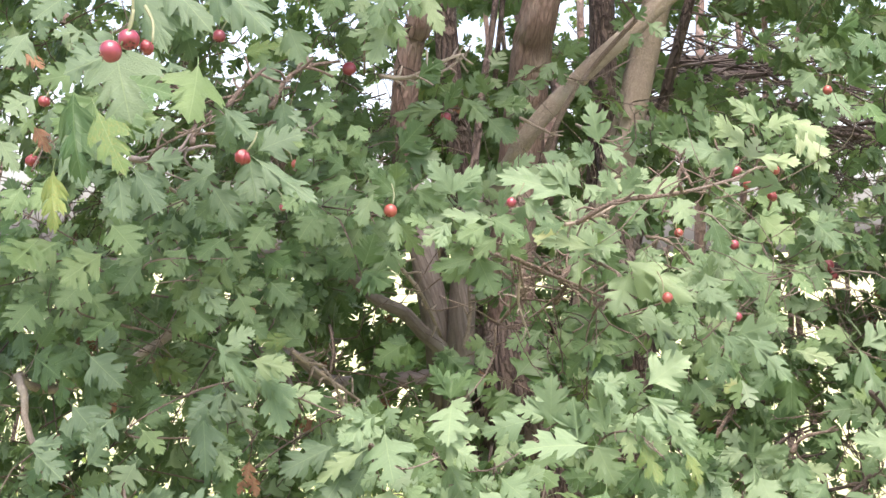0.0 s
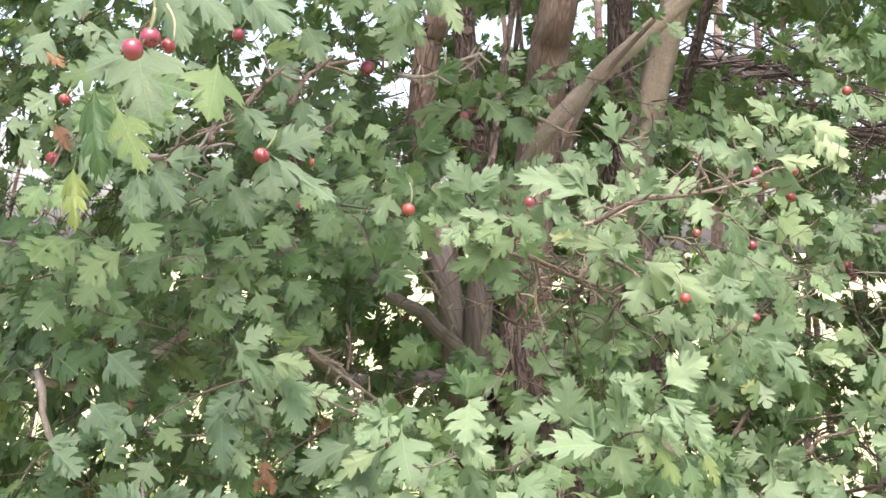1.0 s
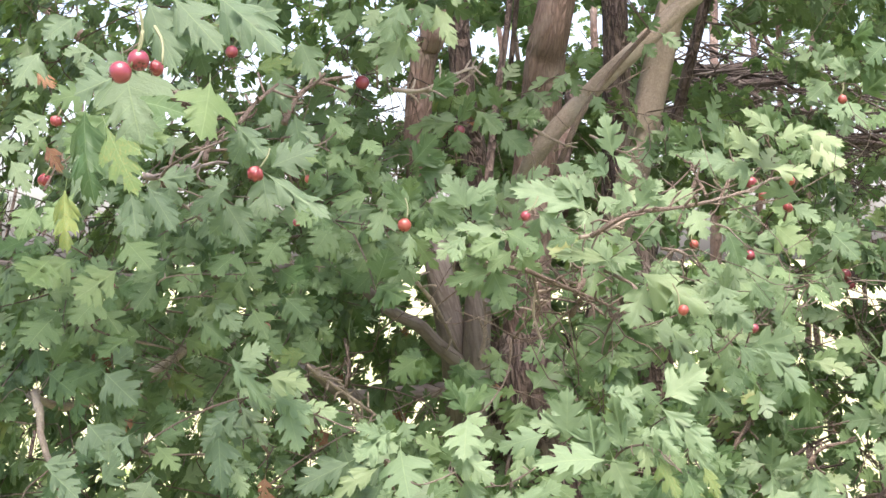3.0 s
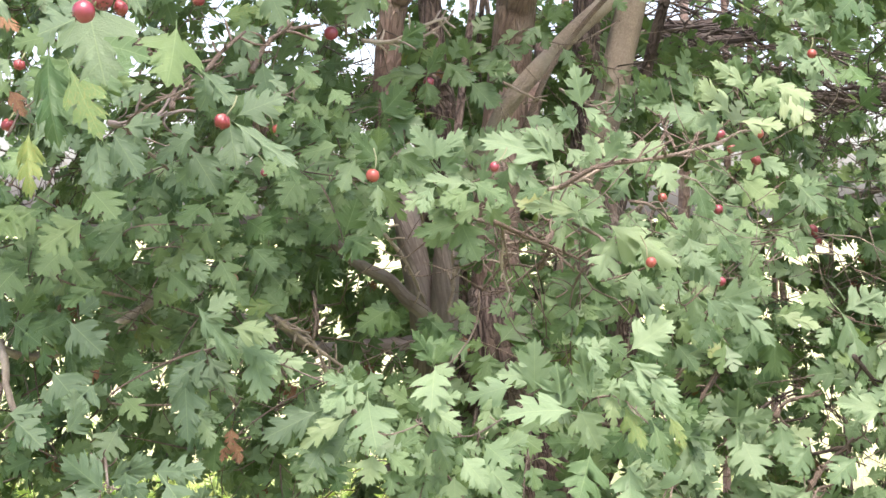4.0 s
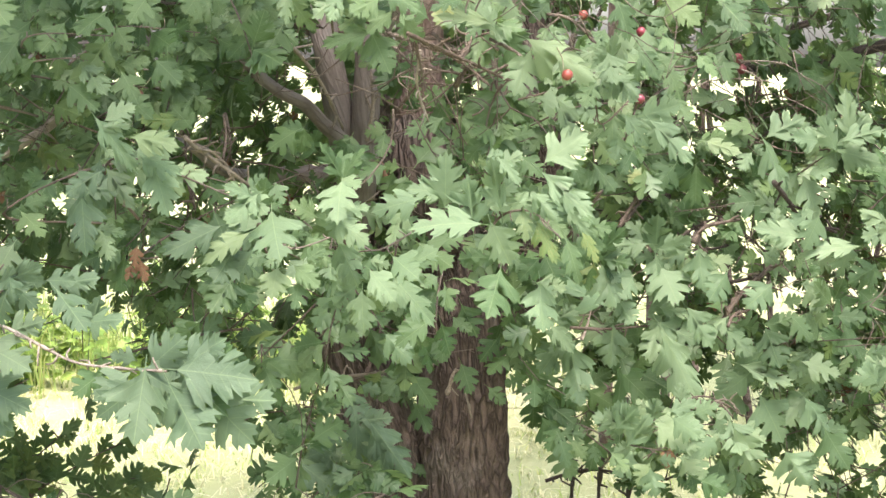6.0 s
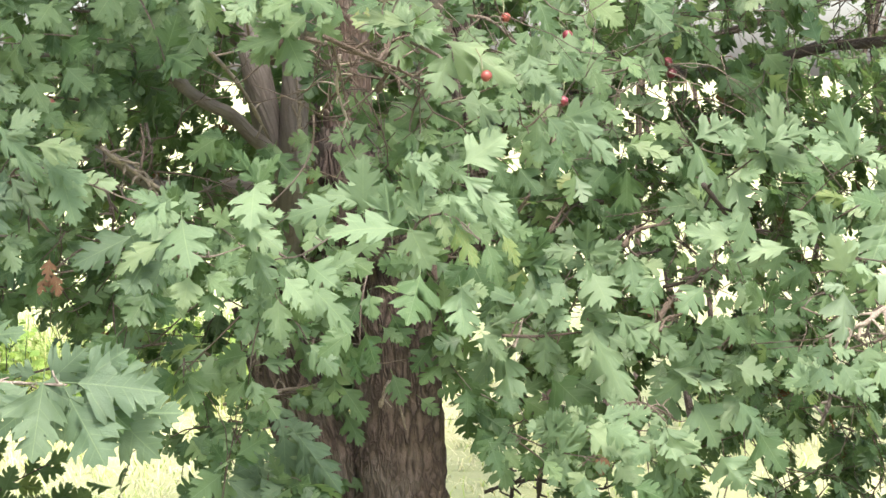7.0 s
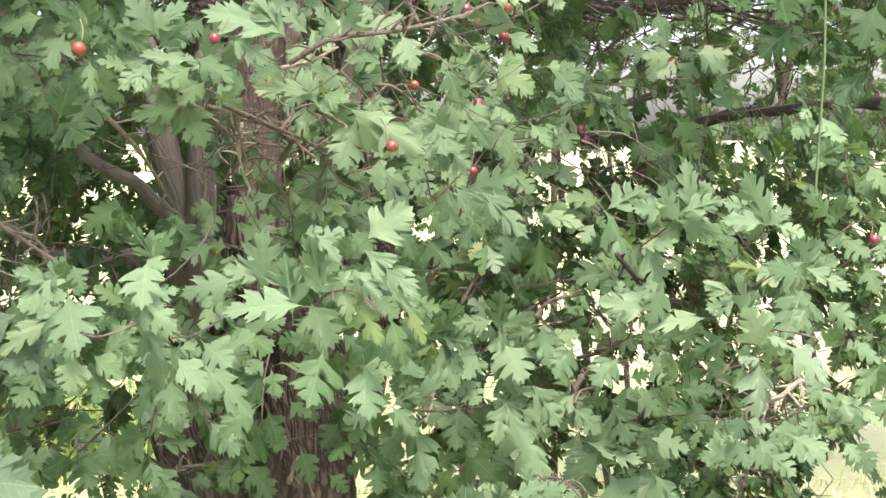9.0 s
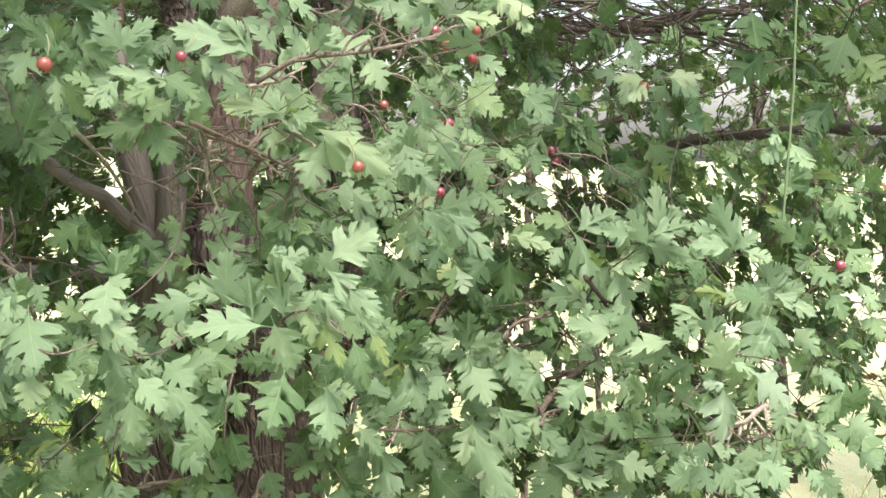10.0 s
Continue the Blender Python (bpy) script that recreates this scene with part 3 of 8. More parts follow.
wood("limb", [(-0.05, 2.8, 1.5), (-0.2, 2.2, 1.55), (-0.3, 1.7, 1.6)], 0.0036, 0.0012, BARK_TWIG, 24, sides=12)

BONES = np.vstack(SKELETON)

# openings through the crown to the stems or to the open ground: a sight line and how far it widens for each metre
OPEN = [((0.083, 1.304, 1.645), (0.154, 2.454, 1.770), 0.085), ((0.148, 1.304, 1.644), (0.284, 2.505, 1.774), 0.06), ((-0.000, 1.605, 1.441), (-0.001, 2.455, 1.408), 0.03),
        ((-0.023, 1.603, 1.710), (-0.040, 2.702, 1.851), 0.04), ((0.122, 1.250, 1.156), (0.210, 2.732, 0.779), 0.050), ((0.115, 1.250, 1.222), (0.197, 2.748, 0.926), 0.026), ((0.029, 1.250, 1.211), (-0.003, 2.764, 0.896), 0.02)]
OPEN += [
    ((-0.375, 1.301, 1.542), (-2.312, 7.987, 1.738), 0.0091),
    ((-0.352, 1.302, 1.516), (-2.173, 7.989, 1.581), 0.0079),
    ((-0.389, 1.301, 1.588), (-2.404, 7.984, 2.020), 0.0067),
    ((-0.041, 1.304, 1.463), (-0.257, 8.005, 1.254), 0.0079),
    ((-0.054, 1.303, 1.636), (-0.342, 7.996, 2.316), 0.0067),
    ((0.032, 1.303, 1.701), (0.191, 7.997, 2.717), 0.0055),
    ((0.052, 1.303, 1.686), (0.315, 7.999, 2.622), 0.0040),
    ((0.220, 1.305, 1.689), (1.345, 8.006, 2.645), 0.0137),
    ((0.270, 1.305, 1.689), (1.657, 8.008, 2.643), 0.0079),
    ((0.250, 1.305, 1.669), (1.531, 8.008, 2.519), 0.0079),
    ((0.330, 1.307, 1.471), (2.021, 8.020, 1.299), 0.0091),
]
OPEN += [
    ((0.375, 1.307, 1.475), (2.302, 8.022, 1.328), 0.0079),
    ((0.310, 1.307, 1.506), (1.898, 8.018, 1.518), 0.0048),
    ((-0.049, 1.303, 1.686), (-0.308, 7.994, 2.627), 0.0037),
    ((-0.182, 1.303, 1.475), (-1.130, 7.998, 1.324), 0.0030),
    ((-0.080, 1.303, 1.601), (-0.500, 7.997, 2.098), 0.0030),
]
OPEN += [
    ((-0.182, 1.330, 1.145), (-1.249, 7.946, -0.496), 0.0348),
    ((-0.268, 1.334, 1.134), (-1.779, 7.968, -0.560), 0.0246),
    ((-0.096, 1.320, 1.105), (-0.720, 7.884, -0.741), 0.0205),
    ((-0.081, 1.351, 1.351), (-0.623, 8.074, 0.776), 0.0061),
    ((-0.015, 1.326, 1.191), (-0.221, 7.923, -0.212), 0.0076),
    ((0.177, 1.318, 1.207), (0.963, 7.868, -0.113), 0.0061),
    ((0.172, 1.307, 1.121), (0.931, 7.802, -0.639), 0.0079),
    ((0.223, 1.301, 1.097), (1.242, 7.765, -0.792), 0.0115),
    ((0.298, 1.296, 1.092), (1.709, 7.734, -0.821), 0.0122),
    ((0.370, 1.315, 1.273), (2.148, 7.853, 0.295), 0.0079),
    ((0.405, 1.316, 1.294), (2.366, 7.857, 0.420), 0.0079),
]
OPEN += [
    ((0.410, 1.312, 1.268), (2.397, 7.835, 0.265), 0.0079),
    ((0.471, 1.309, 1.274), (2.770, 7.818, 0.298), 0.0061),
    ((0.425, 1.292, 1.118), (2.488, 7.710, -0.662), 0.0091),
    ((0.481, 1.289, 1.118), (2.831, 7.691, -0.660), 0.0104),
    ((-0.197, 1.345, 1.255), (-1.341, 8.039, 0.184), 0.0045),
    ((-0.177, 1.340, 1.220), (-1.217, 8.004, -0.032), 0.0175),
    ((-0.248, 1.342, 1.210), (-1.653, 8.021, -0.096), 0.0200),
]
OPEN += [
    ((0.460, 1.383, 1.492), (2.419, 7.870, 1.647), 0.0091),
    ((0.415, 1.393, 1.527), (2.142, 7.931, 1.862), 0.0048),
    ((0.420, 1.386, 1.446), (2.172, 7.894, 1.364), 0.0061),
    ((0.360, 1.396, 1.440), (1.803, 7.954, 1.329), 0.0073),
    ((0.540, 1.369, 1.493), (2.911, 7.787, 1.651), 0.0085),
    ((0.535, 1.368, 1.457), (2.880, 7.778, 1.433), 0.0061),
    ((0.545, 1.371, 1.528), (2.942, 7.796, 1.870), 0.0073),
    ((0.655, 1.350, 1.499), (3.618, 7.670, 1.689), 0.0061),
    ((0.405, 1.378, 1.274), (2.078, 7.841, 0.305), 0.0115),
    ((0.425, 1.373, 1.254), (2.201, 7.812, 0.181), 0.0073),
    ((0.470, 1.367, 1.279), (2.478, 7.775, 0.340), 0.0061),
]
OPEN += [
    ((0.370, 1.379, 1.203), (1.862, 7.849, -0.133), 0.0043),
    ((0.649, 1.331, 1.185), (3.585, 7.549, -0.241), 0.0137),
    ((0.600, 1.361, 1.523), (3.280, 7.737, 1.842), 0.0061),
    ((0.669, 1.331, 1.251), (3.708, 7.555, 0.165), 0.0073),
    ((0.550, 1.356, 1.321), (2.971, 7.708, 0.593), 0.0024),
]
OPEN += [((0.410, 1.397, 1.587), (1.172, 4.336, 1.877), 0.018), ((0.480, 1.385, 1.575), (1.403, 4.294, 1.838), 0.016), ((0.535, 1.376, 1.584), (1.585, 4.265, 1.865), 0.022)]
OPEN += [((-0.261, 1.303, 1.414), (-0.389, 1.933, 1.371), 0.022), ((-0.295, 1.303, 1.394), (-0.431, 1.903, 1.344), 0.014), ((0.109, 1.555, 1.466), (0.154, 2.206, 1.451), 0.024), ((-0.061, 1.554, 1.444), (-0.095, 2.404, 1.410), 0.014), ((-0.097, 1.554, 1.462), (-0.145, 2.304, 1.442), 0.012)]
# the haws hang free of leaves
OPEN += [
    ((-0.185, 1.202, 1.677), (-0.235, 1.521, 1.723), 0.0157),
    ((-0.077, 1.203, 1.651), (-0.134, 2.06, 1.756), 0.0147),
    ((0.003, 1.204, 1.610), (0.003, 2.04, 1.685), 0.0135),
    ((-0.122, 1.203, 1.571), (-0.155, 1.523, 1.589), 0.0142),
    ((-0.132, 1.203, 1.536), (-0.168, 1.523, 1.544), 0.0137),
    ((-0.043, 1.204, 1.532), (-0.053, 1.474, 1.539), 0.0163),
    ((0.057, 1.205, 1.539), (0.067, 1.435, 1.546), 0.0153),
    ((0.244, 1.206, 1.564), (0.301, 1.486, 1.578), 0.0158),
    ((0.276, 1.206, 1.566), (0.349, 1.526, 1.583), 0.0143),
    ((0.274, 1.206, 1.544), (0.347, 1.526, 1.555), 0.0148),
    ((0.197, 1.206, 1.515), (0.301, 1.846, 1.520), 0.0124),
]
OPEN += [
    ((0.243, 1.206, 1.505), (0.43, 2.13, 1.506), 0.0121),
    ((0.321, 1.207, 1.488), (0.71, 2.67, 1.470), 0.0109),
    ((0.325, 1.207, 1.481), (0.717, 2.67, 1.452), 0.0105),
    ((0.187, 1.206, 1.460), (0.232, 1.496, 1.449), 0.0152),
    ((0.245, 1.207, 1.445), (0.341, 1.677, 1.421), 0.0136),
    ((-0.159, 1.204, 1.449), (-0.235, 1.773, 1.422), 0.0132),
    ((-0.288, 1.202, 1.483), (-0.413, 1.722, 1.475), 0.0137),
    ((0.320, 1.206, 1.633), (0.511, 1.927, 1.711), 0.0121),
    ((0.254, 1.206, 1.554), (0.321, 1.526, 1.568), 0.0143),
    ((0.444, 1.286, 1.520), (0.905, 2.757, 1.594), 0.0104),
    ((0.604, 1.249, 1.374), (0.897, 1.877, 1.325), 0.0128),
]
# small gaps to the light
OPEN += [
    ((0.404, 1.300, 1.452), (2.222, 7.900, 1.396), 0.0060),
    ((0.375, 1.300, 1.435), (2.031, 7.900, 1.286), 0.0060),
    ((0.327, 1.300, 1.428), (1.713, 7.900, 1.238), 0.0060),
    ((0.442, 1.300, 1.488), (2.477, 7.900, 1.633), 0.0060),
    ((0.457, 1.300, 1.493), (2.574, 7.900, 1.666), 0.0060),
    ((0.504, 1.300, 1.507), (2.884, 7.900, 1.764), 0.0060),
    ((0.521, 1.300, 1.524), (2.997, 7.900, 1.876), 0.0050),
    ((0.539, 1.300, 1.526), (3.114, 7.900, 1.884), 0.0050),
    ((0.487, 1.300, 1.500), (2.770, 7.900, 1.715), 0.0040),
    ((0.572, 1.300, 1.525), (3.331, 7.900, 1.882), 0.0040),
    ((0.629, 1.300, 1.500), (3.709, 7.900, 1.713), 0.0050),
]
OPEN += [
    ((0.433, 1.300, 1.471), (2.414, 7.900, 1.523), 0.0040),
    ((0.500, 1.300, 1.467), (2.857, 7.900, 1.496), 0.0040),
    ((0.541, 1.300, 1.429), (3.129, 7.900, 1.244), 0.0040),
    ((0.365, 1.300, 1.286), (1.965, 7.900, 0.298), 0.0060),
    ((0.384, 1.300, 1.281), (2.094, 7.900, 0.265), 0.0050),
    ((0.322, 1.300, 1.465), (1.959, 7.900, 1.287), 0.0050),
    ((0.363, 1.300, 1.468), (2.206, 7.900, 1.303), 0.0050),
    ((0.378, 1.300, 1.470), (2.298, 7.900, 1.318), 0.0050),
    ((0.338, 1.300, 1.435), (2.052, 7.900, 1.103), 0.0050),
    ((0.388, 1.300, 1.450), (2.360, 7.900, 1.195), 0.0050),
    ((-0.382, 1.300, 1.587), (-2.323, 7.900, 2.027), 0.0080),
]
OPEN += [
    ((-0.352, 1.300, 1.526), (-2.138, 7.900, 1.657), 0.0080),
    ((-0.359, 1.300, 1.506), (-2.184, 7.900, 1.534), 0.0080),
    ((-0.311, 1.300, 1.521), (-1.892, 7.900, 1.626), 0.0040),
    ((-0.387, 1.300, 1.577), (-2.354, 7.900, 1.965), 0.0060),
    ((-0.342, 1.300, 1.541), (-2.076, 7.900, 1.750), 0.0040),
    ((-0.314, 1.300, 1.549), (-1.907, 7.900, 1.796), 0.0040),
    ((-0.043, 1.300, 1.468), (-0.259, 7.900, 1.303), 0.0050),
    ((-0.043, 1.300, 1.455), (-0.259, 7.900, 1.226), 0.0060),
    ((-0.088, 1.300, 1.447), (-0.536, 7.900, 1.180), 0.0040),
    ((-0.068, 1.300, 1.446), (-0.413, 7.900, 1.170), 0.0040),
    ((-0.073, 1.300, 1.521), (-0.444, 7.900, 1.626), 0.0030),
]
OPEN += [
    ((-0.337, 1.300, 1.642), (-2.046, 7.900, 2.366), 0.0030),
    ((-0.357, 1.300, 1.374), (-2.169, 7.900, 0.733), 0.0040),
    ((-0.245, 1.300, 1.369), (-1.491, 7.900, 0.702), 0.0050),
    ((-0.174, 1.300, 1.313), (-1.060, 7.900, 0.363), 0.0040),
    ((-0.057, 1.300, 1.375), (-0.487, 7.900, 0.913), 0.0040),
    ((-0.066, 1.300, 1.397), (-0.546, 7.900, 1.047), 0.0040),
    ((-0.076, 1.300, 1.394), (-0.606, 7.900, 1.029), 0.0030),
    ((-0.088, 1.300, 1.272), (-0.683, 7.900, 0.266), 0.0030),
    ((-0.078, 1.300, 1.261), (-0.617, 7.900, 0.198), 0.0030),
    ((-0.024, 1.300, 1.222), (-0.281, 7.900, -0.049), 0.0070),
    ((-0.014, 1.300, 1.201), (-0.220, 7.900, -0.175), 0.0050),
]
OPEN += [
    ((-0.021, 1.300, 1.242), (-0.264, 7.900, 0.077), 0.0050),
    ((0.252, 1.300, 1.292), (1.446, 7.900, 0.391), 0.0040),
    ((0.269, 1.300, 1.286), (1.557, 7.900, 0.353), 0.0040),
    ((0.178, 1.300, 1.221), (0.982, 7.900, -0.056), 0.0080),
    ((0.190, 1.300, 1.221), (1.061, 7.900, -0.056), 0.0060),
    ((0.178, 1.300, 1.208), (0.983, 7.900, -0.135), 0.0060),
    ((0.327, 1.300, 1.192), (1.921, 7.900, -0.238), 0.0040),
    ((0.335, 1.300, 1.179), (1.971, 7.900, -0.319), 0.0040),
    ((-0.058, 1.300, 1.242), (-0.495, 7.900, 0.078), 0.0040),
]
# the dark fork and the stem beside it
OPEN += [((0.076, 1.5, 1.372), (0.132, 2.75, 1.275), 0.017), ((0.23, 1.7, 1.387), (0.368, 2.75, 1.325), 0.009)]
OPEN += [
    ((0.228, 1.300, 1.091), (0.600, 3.600, 0.410), 0.0242),
    ((0.174, 1.300, 1.121), (0.447, 3.600, 0.492), 0.0094),
    ((0.172, 1.300, 1.086), (0.441, 3.600, 0.394), 0.0094),
    ((0.202, 1.300, 1.100), (0.527, 3.600, 0.433), 0.0101),
    ((0.300, 1.300, 1.084), (0.804, 3.600, 0.390), 0.0133),
    ((0.237, 1.300, 1.136), (0.627, 3.600, 0.535), 0.0055),
    ((0.320, 1.300, 1.186), (0.862, 3.600, 0.679), 0.0070),
    ((-0.246, 1.300, 1.200), (-0.886, 4.500, 0.484), 0.0214),
    ((-0.295, 1.300, 1.232), (-1.057, 4.500, 0.593), 0.0117),
    ((-0.220, 1.300, 1.230), (-0.796, 4.500, 0.589), 0.0097),
    ((0.024, 1.300, 1.703), (0.112, 6.000, 2.438), 0.0055),
    ((0.032, 1.300, 1.675), (0.150, 6.000, 2.310), 0.0043),
    ((0.049, 1.300, 1.688), (0.225, 6.000, 2.368), 0.0031),
    ((0.061, 1.300, 1.703), (0.283, 6.000, 2.438), 0.0043),
    ((0.114, 1.300, 1.706), (0.524, 6.000, 2.450), 0.0058),
    ((0.130, 1.300, 1.703), (0.599, 6.000, 2.438), 0.0031),
    ((0.604, 1.300, 1.169), (1.650, 3.600, 0.605), 0.0164),
    ((0.627, 1.300, 1.193), (1.718, 3.600, 0.676), 0.0109),
    ((0.337, 1.300, 1.312), (0.862, 3.600, 1.027), 0.0078),
    ((0.371, 1.300, 1.289), (0.962, 3.600, 0.961), 0.0070),
]
OPEN_A, OPEN_B = np.array([o[0] for o in OPEN]), np.array([o[1] for o in OPEN])
OPEN_W = np.array([o[2] for o in OPEN])


def in_opening(p, slack=0.0):
    w_ = OPEN_B - OPEN_A
    t_ = np.clip(np.sum((p - OPEN_A) * w_, 1) / np.sum(w_ * w_, 1), 0, 1)
    off = np.linalg.norm(p - OPEN_A - t_[:, None] * w_, axis=1)
    reach = np.linalg.norm(p - np.array([0.03, 0.05, 1.48])) * OPEN_W
    return bool(np.any((off < reach + slack) & (t_ < 1) & (t_ > 0)))


def face_depth(x, z):
    """How near the crown's outer face comes, by place: it falls back away from the stems."""
    return 1.62 + 0.22 * min(0.0, x) ** 2 + 0.62 * min(1.0, max(0.0, (x - 0.22) / 0.2)) + 0.25 * max(0.0, min(1.0, (z - 1.55) / 0.2))


CROWN_C, CROWN_R = np.array([0.2, 2.85, 2.1]), np.array([1.9, 1.55, 2.0])


def crown_sprays(n, seed, centre, radius, zlow, clear=True, inner=0.35):
    """Places and outward ways of leafy shoots through the crown, thicker towards its outside."""
    rng = np.random.default_rng(seed)
    out = []
    while len(out) < n:
        u = unit(rng.standard_normal(3))
        r = rng.uniform(inner ** 2, 1.0) ** 0.5 * (1 + 0.12 * noise.noise((u[0] * 2, u[1] * 2, u[2] * 2)))
        p = centre + u * r * radius
        if p[2] < zlow + 0.25 * noise.noise((p[0] * 1.5, p[1] * 1.5, 0.0)):
            continue
        if in_opening(p, 0.02) or (clear and abs(p[0] - 0.3) < 1.3 and p[1] < face_depth(p[0], p[2])):
            continue
        out.append((p, u))
    return np.array([o[0] for o in out]), np.array([o[1] for o in out])


def branch_out(P, bones):
    """Each shoot grows from the nearest older wood: its parent's number (negative: a bone), and how many shoots it carries."""
    order = np.argsort([np.min(np.sum((bones - p) ** 2, 1)) for p in P])
    P = P[order]
    parent, at = [], bones.copy()
    for i, p in enumerate(P):
        k = int(np.argmin(np.sum((at - p) ** 2, 1) + np.where(np.arange(len(at)) < len(bones), 0.0, 0.004)))
        parent.append(k - len(bones))
        at = np.vstack([at, p])
    load = np.ones(len(P))
    for i in range(len(P) - 1, -1, -1):
        if parent[i] >= 0:
            load[parent[i]] += load[i]
    return order, parent, load


def leafy(parent, n, seed, centre, radius, zlow, bones, leaf_size, mats, share, bark, clear=True, inner=0.35, label="", per=(3, 5), places=None, thick=1.0):
    rng = np.random.default_rng(seed + 1)
    P, U = places or crown_sprays(n, seed, centre, radius, zlow, clear, inner)
    order, above, load = branch_out(P, bones)
    P, U = P[order], U[order]
    B, D, N, S, lines = [], [], [], [], []
    for i, (p, u) in enumerate(zip(P, U)):
        root = P[above[i]] if above[i] >= 0 else bones[above[i] + len(bones)]
        way = unit(u * 0.9 + rng.standard_normal(3) * 0.6 + np.array([0, 0, 0.1]))
        tip = p + way * rng.uniform(0.06, 0.14)
        gap = np.linalg.norm(root - p)
        midp = 0.5 * (root + p) + rng.standard_normal(3) * 0.15 * gap
        r0 = thick * min(0.0034, 0.0006 * math.sqrt(load[i]) + 0.0007)
        if not (in_opening(midp) or in_opening(0.5 * (root + midp)) or in_opening(0.5 * (p + midp)) or gap > 0.32):
            lines.append((glide([root, midp, p], 3 if p[1] < 2.0 else 2), r0, max(0.0008, r0 * 0.75), 4 if r0 > 0.002 else 3))
        lines.append((glide([p, 0.5 * (p + tip) + rng.standard_normal(3) * 0.006, tip], 2 if p[1] < 2.0 else 1), 0.0015, 0.0009, 3))
        for node_ in range(rng.integers(per[0], per[1] + 1)):
            q = p + (tip - p) * rng.uniform(0.0, 1.0)
            for _ in range(rng.integers(2, 5)):
                d = unit(way * 0.45 + rng.standard_normal(3) * 0.75 + np.array([0, 0, -0.45]))
                nn = unit(u * np.array([0.85, 0.85, 0.3]) + np.array([0, 0, 0.62]) + rng.standard_normal(3) * 0.30)
                if in_opening(q + d * 0.04) and rng.random() < 0.8:
                    continue
                B.append(q + d * 0.003)
                D.append(d)
                N.append(nn)
                S.append(leaf_size * rng.uniform(0.55, 1.15))
    joined_tubes("twig_work", parent, lines, bark, "fine brown twigs")
    foliage("foliage", parent, np.array(B), np.array(D), np.array(N), np.array(S), mats, share, seed + 2, label)
    return len(B)


leafy(tree, 2350, 40, CROWN_C, CROWN_R, 0.62, BONES, 0.047, [LEAF, LEAF_FRESH_LIT, LEAF_SHADED, LEAF_TURN], [0.72, 0.08, 0.15, 0.05], BARK_TWIG, label="lobed green hawthorn leaves", thick=0.55)


def front_sprays(n, seed):
    """Shoots of the crown's outer face, where it hangs thickest."""
    rng = np.random.default_rng(seed)
    P, U = [], []
    while len(P) < n:
        x, z = rng.uniform(-1.0, 1.7), rng.uniform(0.45, 2.15)
        y = face_depth(x, z) + rng.uniform(0, 0.75)
        p = np.array([x, y, z])
        if in_opening(p, 0.02):
            continue
        P.append(p)
        U.append(unit((x - 0.2, y - 2.85, z - 1.9)))
    return np.array(P), np.array(U)


def rear_sprays(n, seed):
    """Shoots behind the stems, in the crown's shade."""
    rng = np.random.default_rng(seed)
    P, U = [], []
    while len(P) < n:
        p = np.array([rng.uniform(-0.7, 1.5), rng.uniform(3.15, 4.2), rng.uniform(1.35, 2.35)])
        if in_opening(p, 0.02):
            continue
        P.append(p)
        U.append(unit(p - np.array([0.2, 2.85, 1.9])))
    return np.array(P), np.array(U)


def shading_sprays(n, seed):
    """Shoots overhead, out of view, added to shade the crown's inside."""
    rng = np.random.default_rng(seed)
    P, U = [], []
    while len(P) < n:
        x, z = (rng.uniform(-1.3, 0.1) if rng.random() < 0.3 else rng.uniform(-1.3, 1.9)), rng.uniform(2.0, 2.55)
        edge = face_depth(x, 1.4) - 0.22 - 0.6 * min(1.0, max(0.0, -x / 0.25))
        p = np.array([x, edge + rng.uniform(0, 1.27) * (2.07 - edge) if x < 0 else edge + rng.uniform(0, 0.85), z])
        if in_opening(p, 0.02) or (0.0 < x < 0.6 and rng.random() < 0.62):
            continue
        P.append(p)
        U.append(unit(p - np.array([0.2, 2.85, 1.6])))
    return np.array(P), np.array(U)


# unseen foliage above the view, dense enough to dim the leaves below
leafy(tree, 0, 95, None, None, 0, BONES, 0.050, [LEAF, LEAF_FRESH_LIT], [0.8, 0.2], BARK_TWIG, label="lobed green hawthorn leaves overhead, added out of view for shade", places=shading_sprays(640, 96), thick=0.6)
leafy(tree, 0, 90, None, None, 0, BONES, 0.048, [LEAF, LEAF_SHADED], [0.5, 0.5], BARK_TWIG, label="lobed green hawthorn leaves in shade", places=rear_sprays(230, 91))
leafy(tree, 0, 70, None, None, 0, BONES, 0.043, [LEAF, LEAF_GLAUCOUS_LIT, LEAF_FRESH_LIT, LEAF_SHADED], [0.64, 0.08, 0.04, 0.24], BARK_TWIG, label="lobed green hawthorn leaves of the outer face", places=front_sprays(720, 71), thick=0.4)


def patch_sprays(boxes, seed):
    """Shoots filling blocks of the crown: (middle, half size, number) each."""
    rng = np.random.default_rng(seed)
    P, U = [], []
    for mid, half, n in boxes:
        k = 0
        while k < n:
            p = np.array(mid) + rng.uniform(-1, 1, 3) * np.array(half)
            k += 1
            if in_opening(p, 0.01):
                continue
            P.append(p)
            U.append(unit(p - np.array([0.2, 2.85, 1.9])))
    return np.array(P), np.array(U)


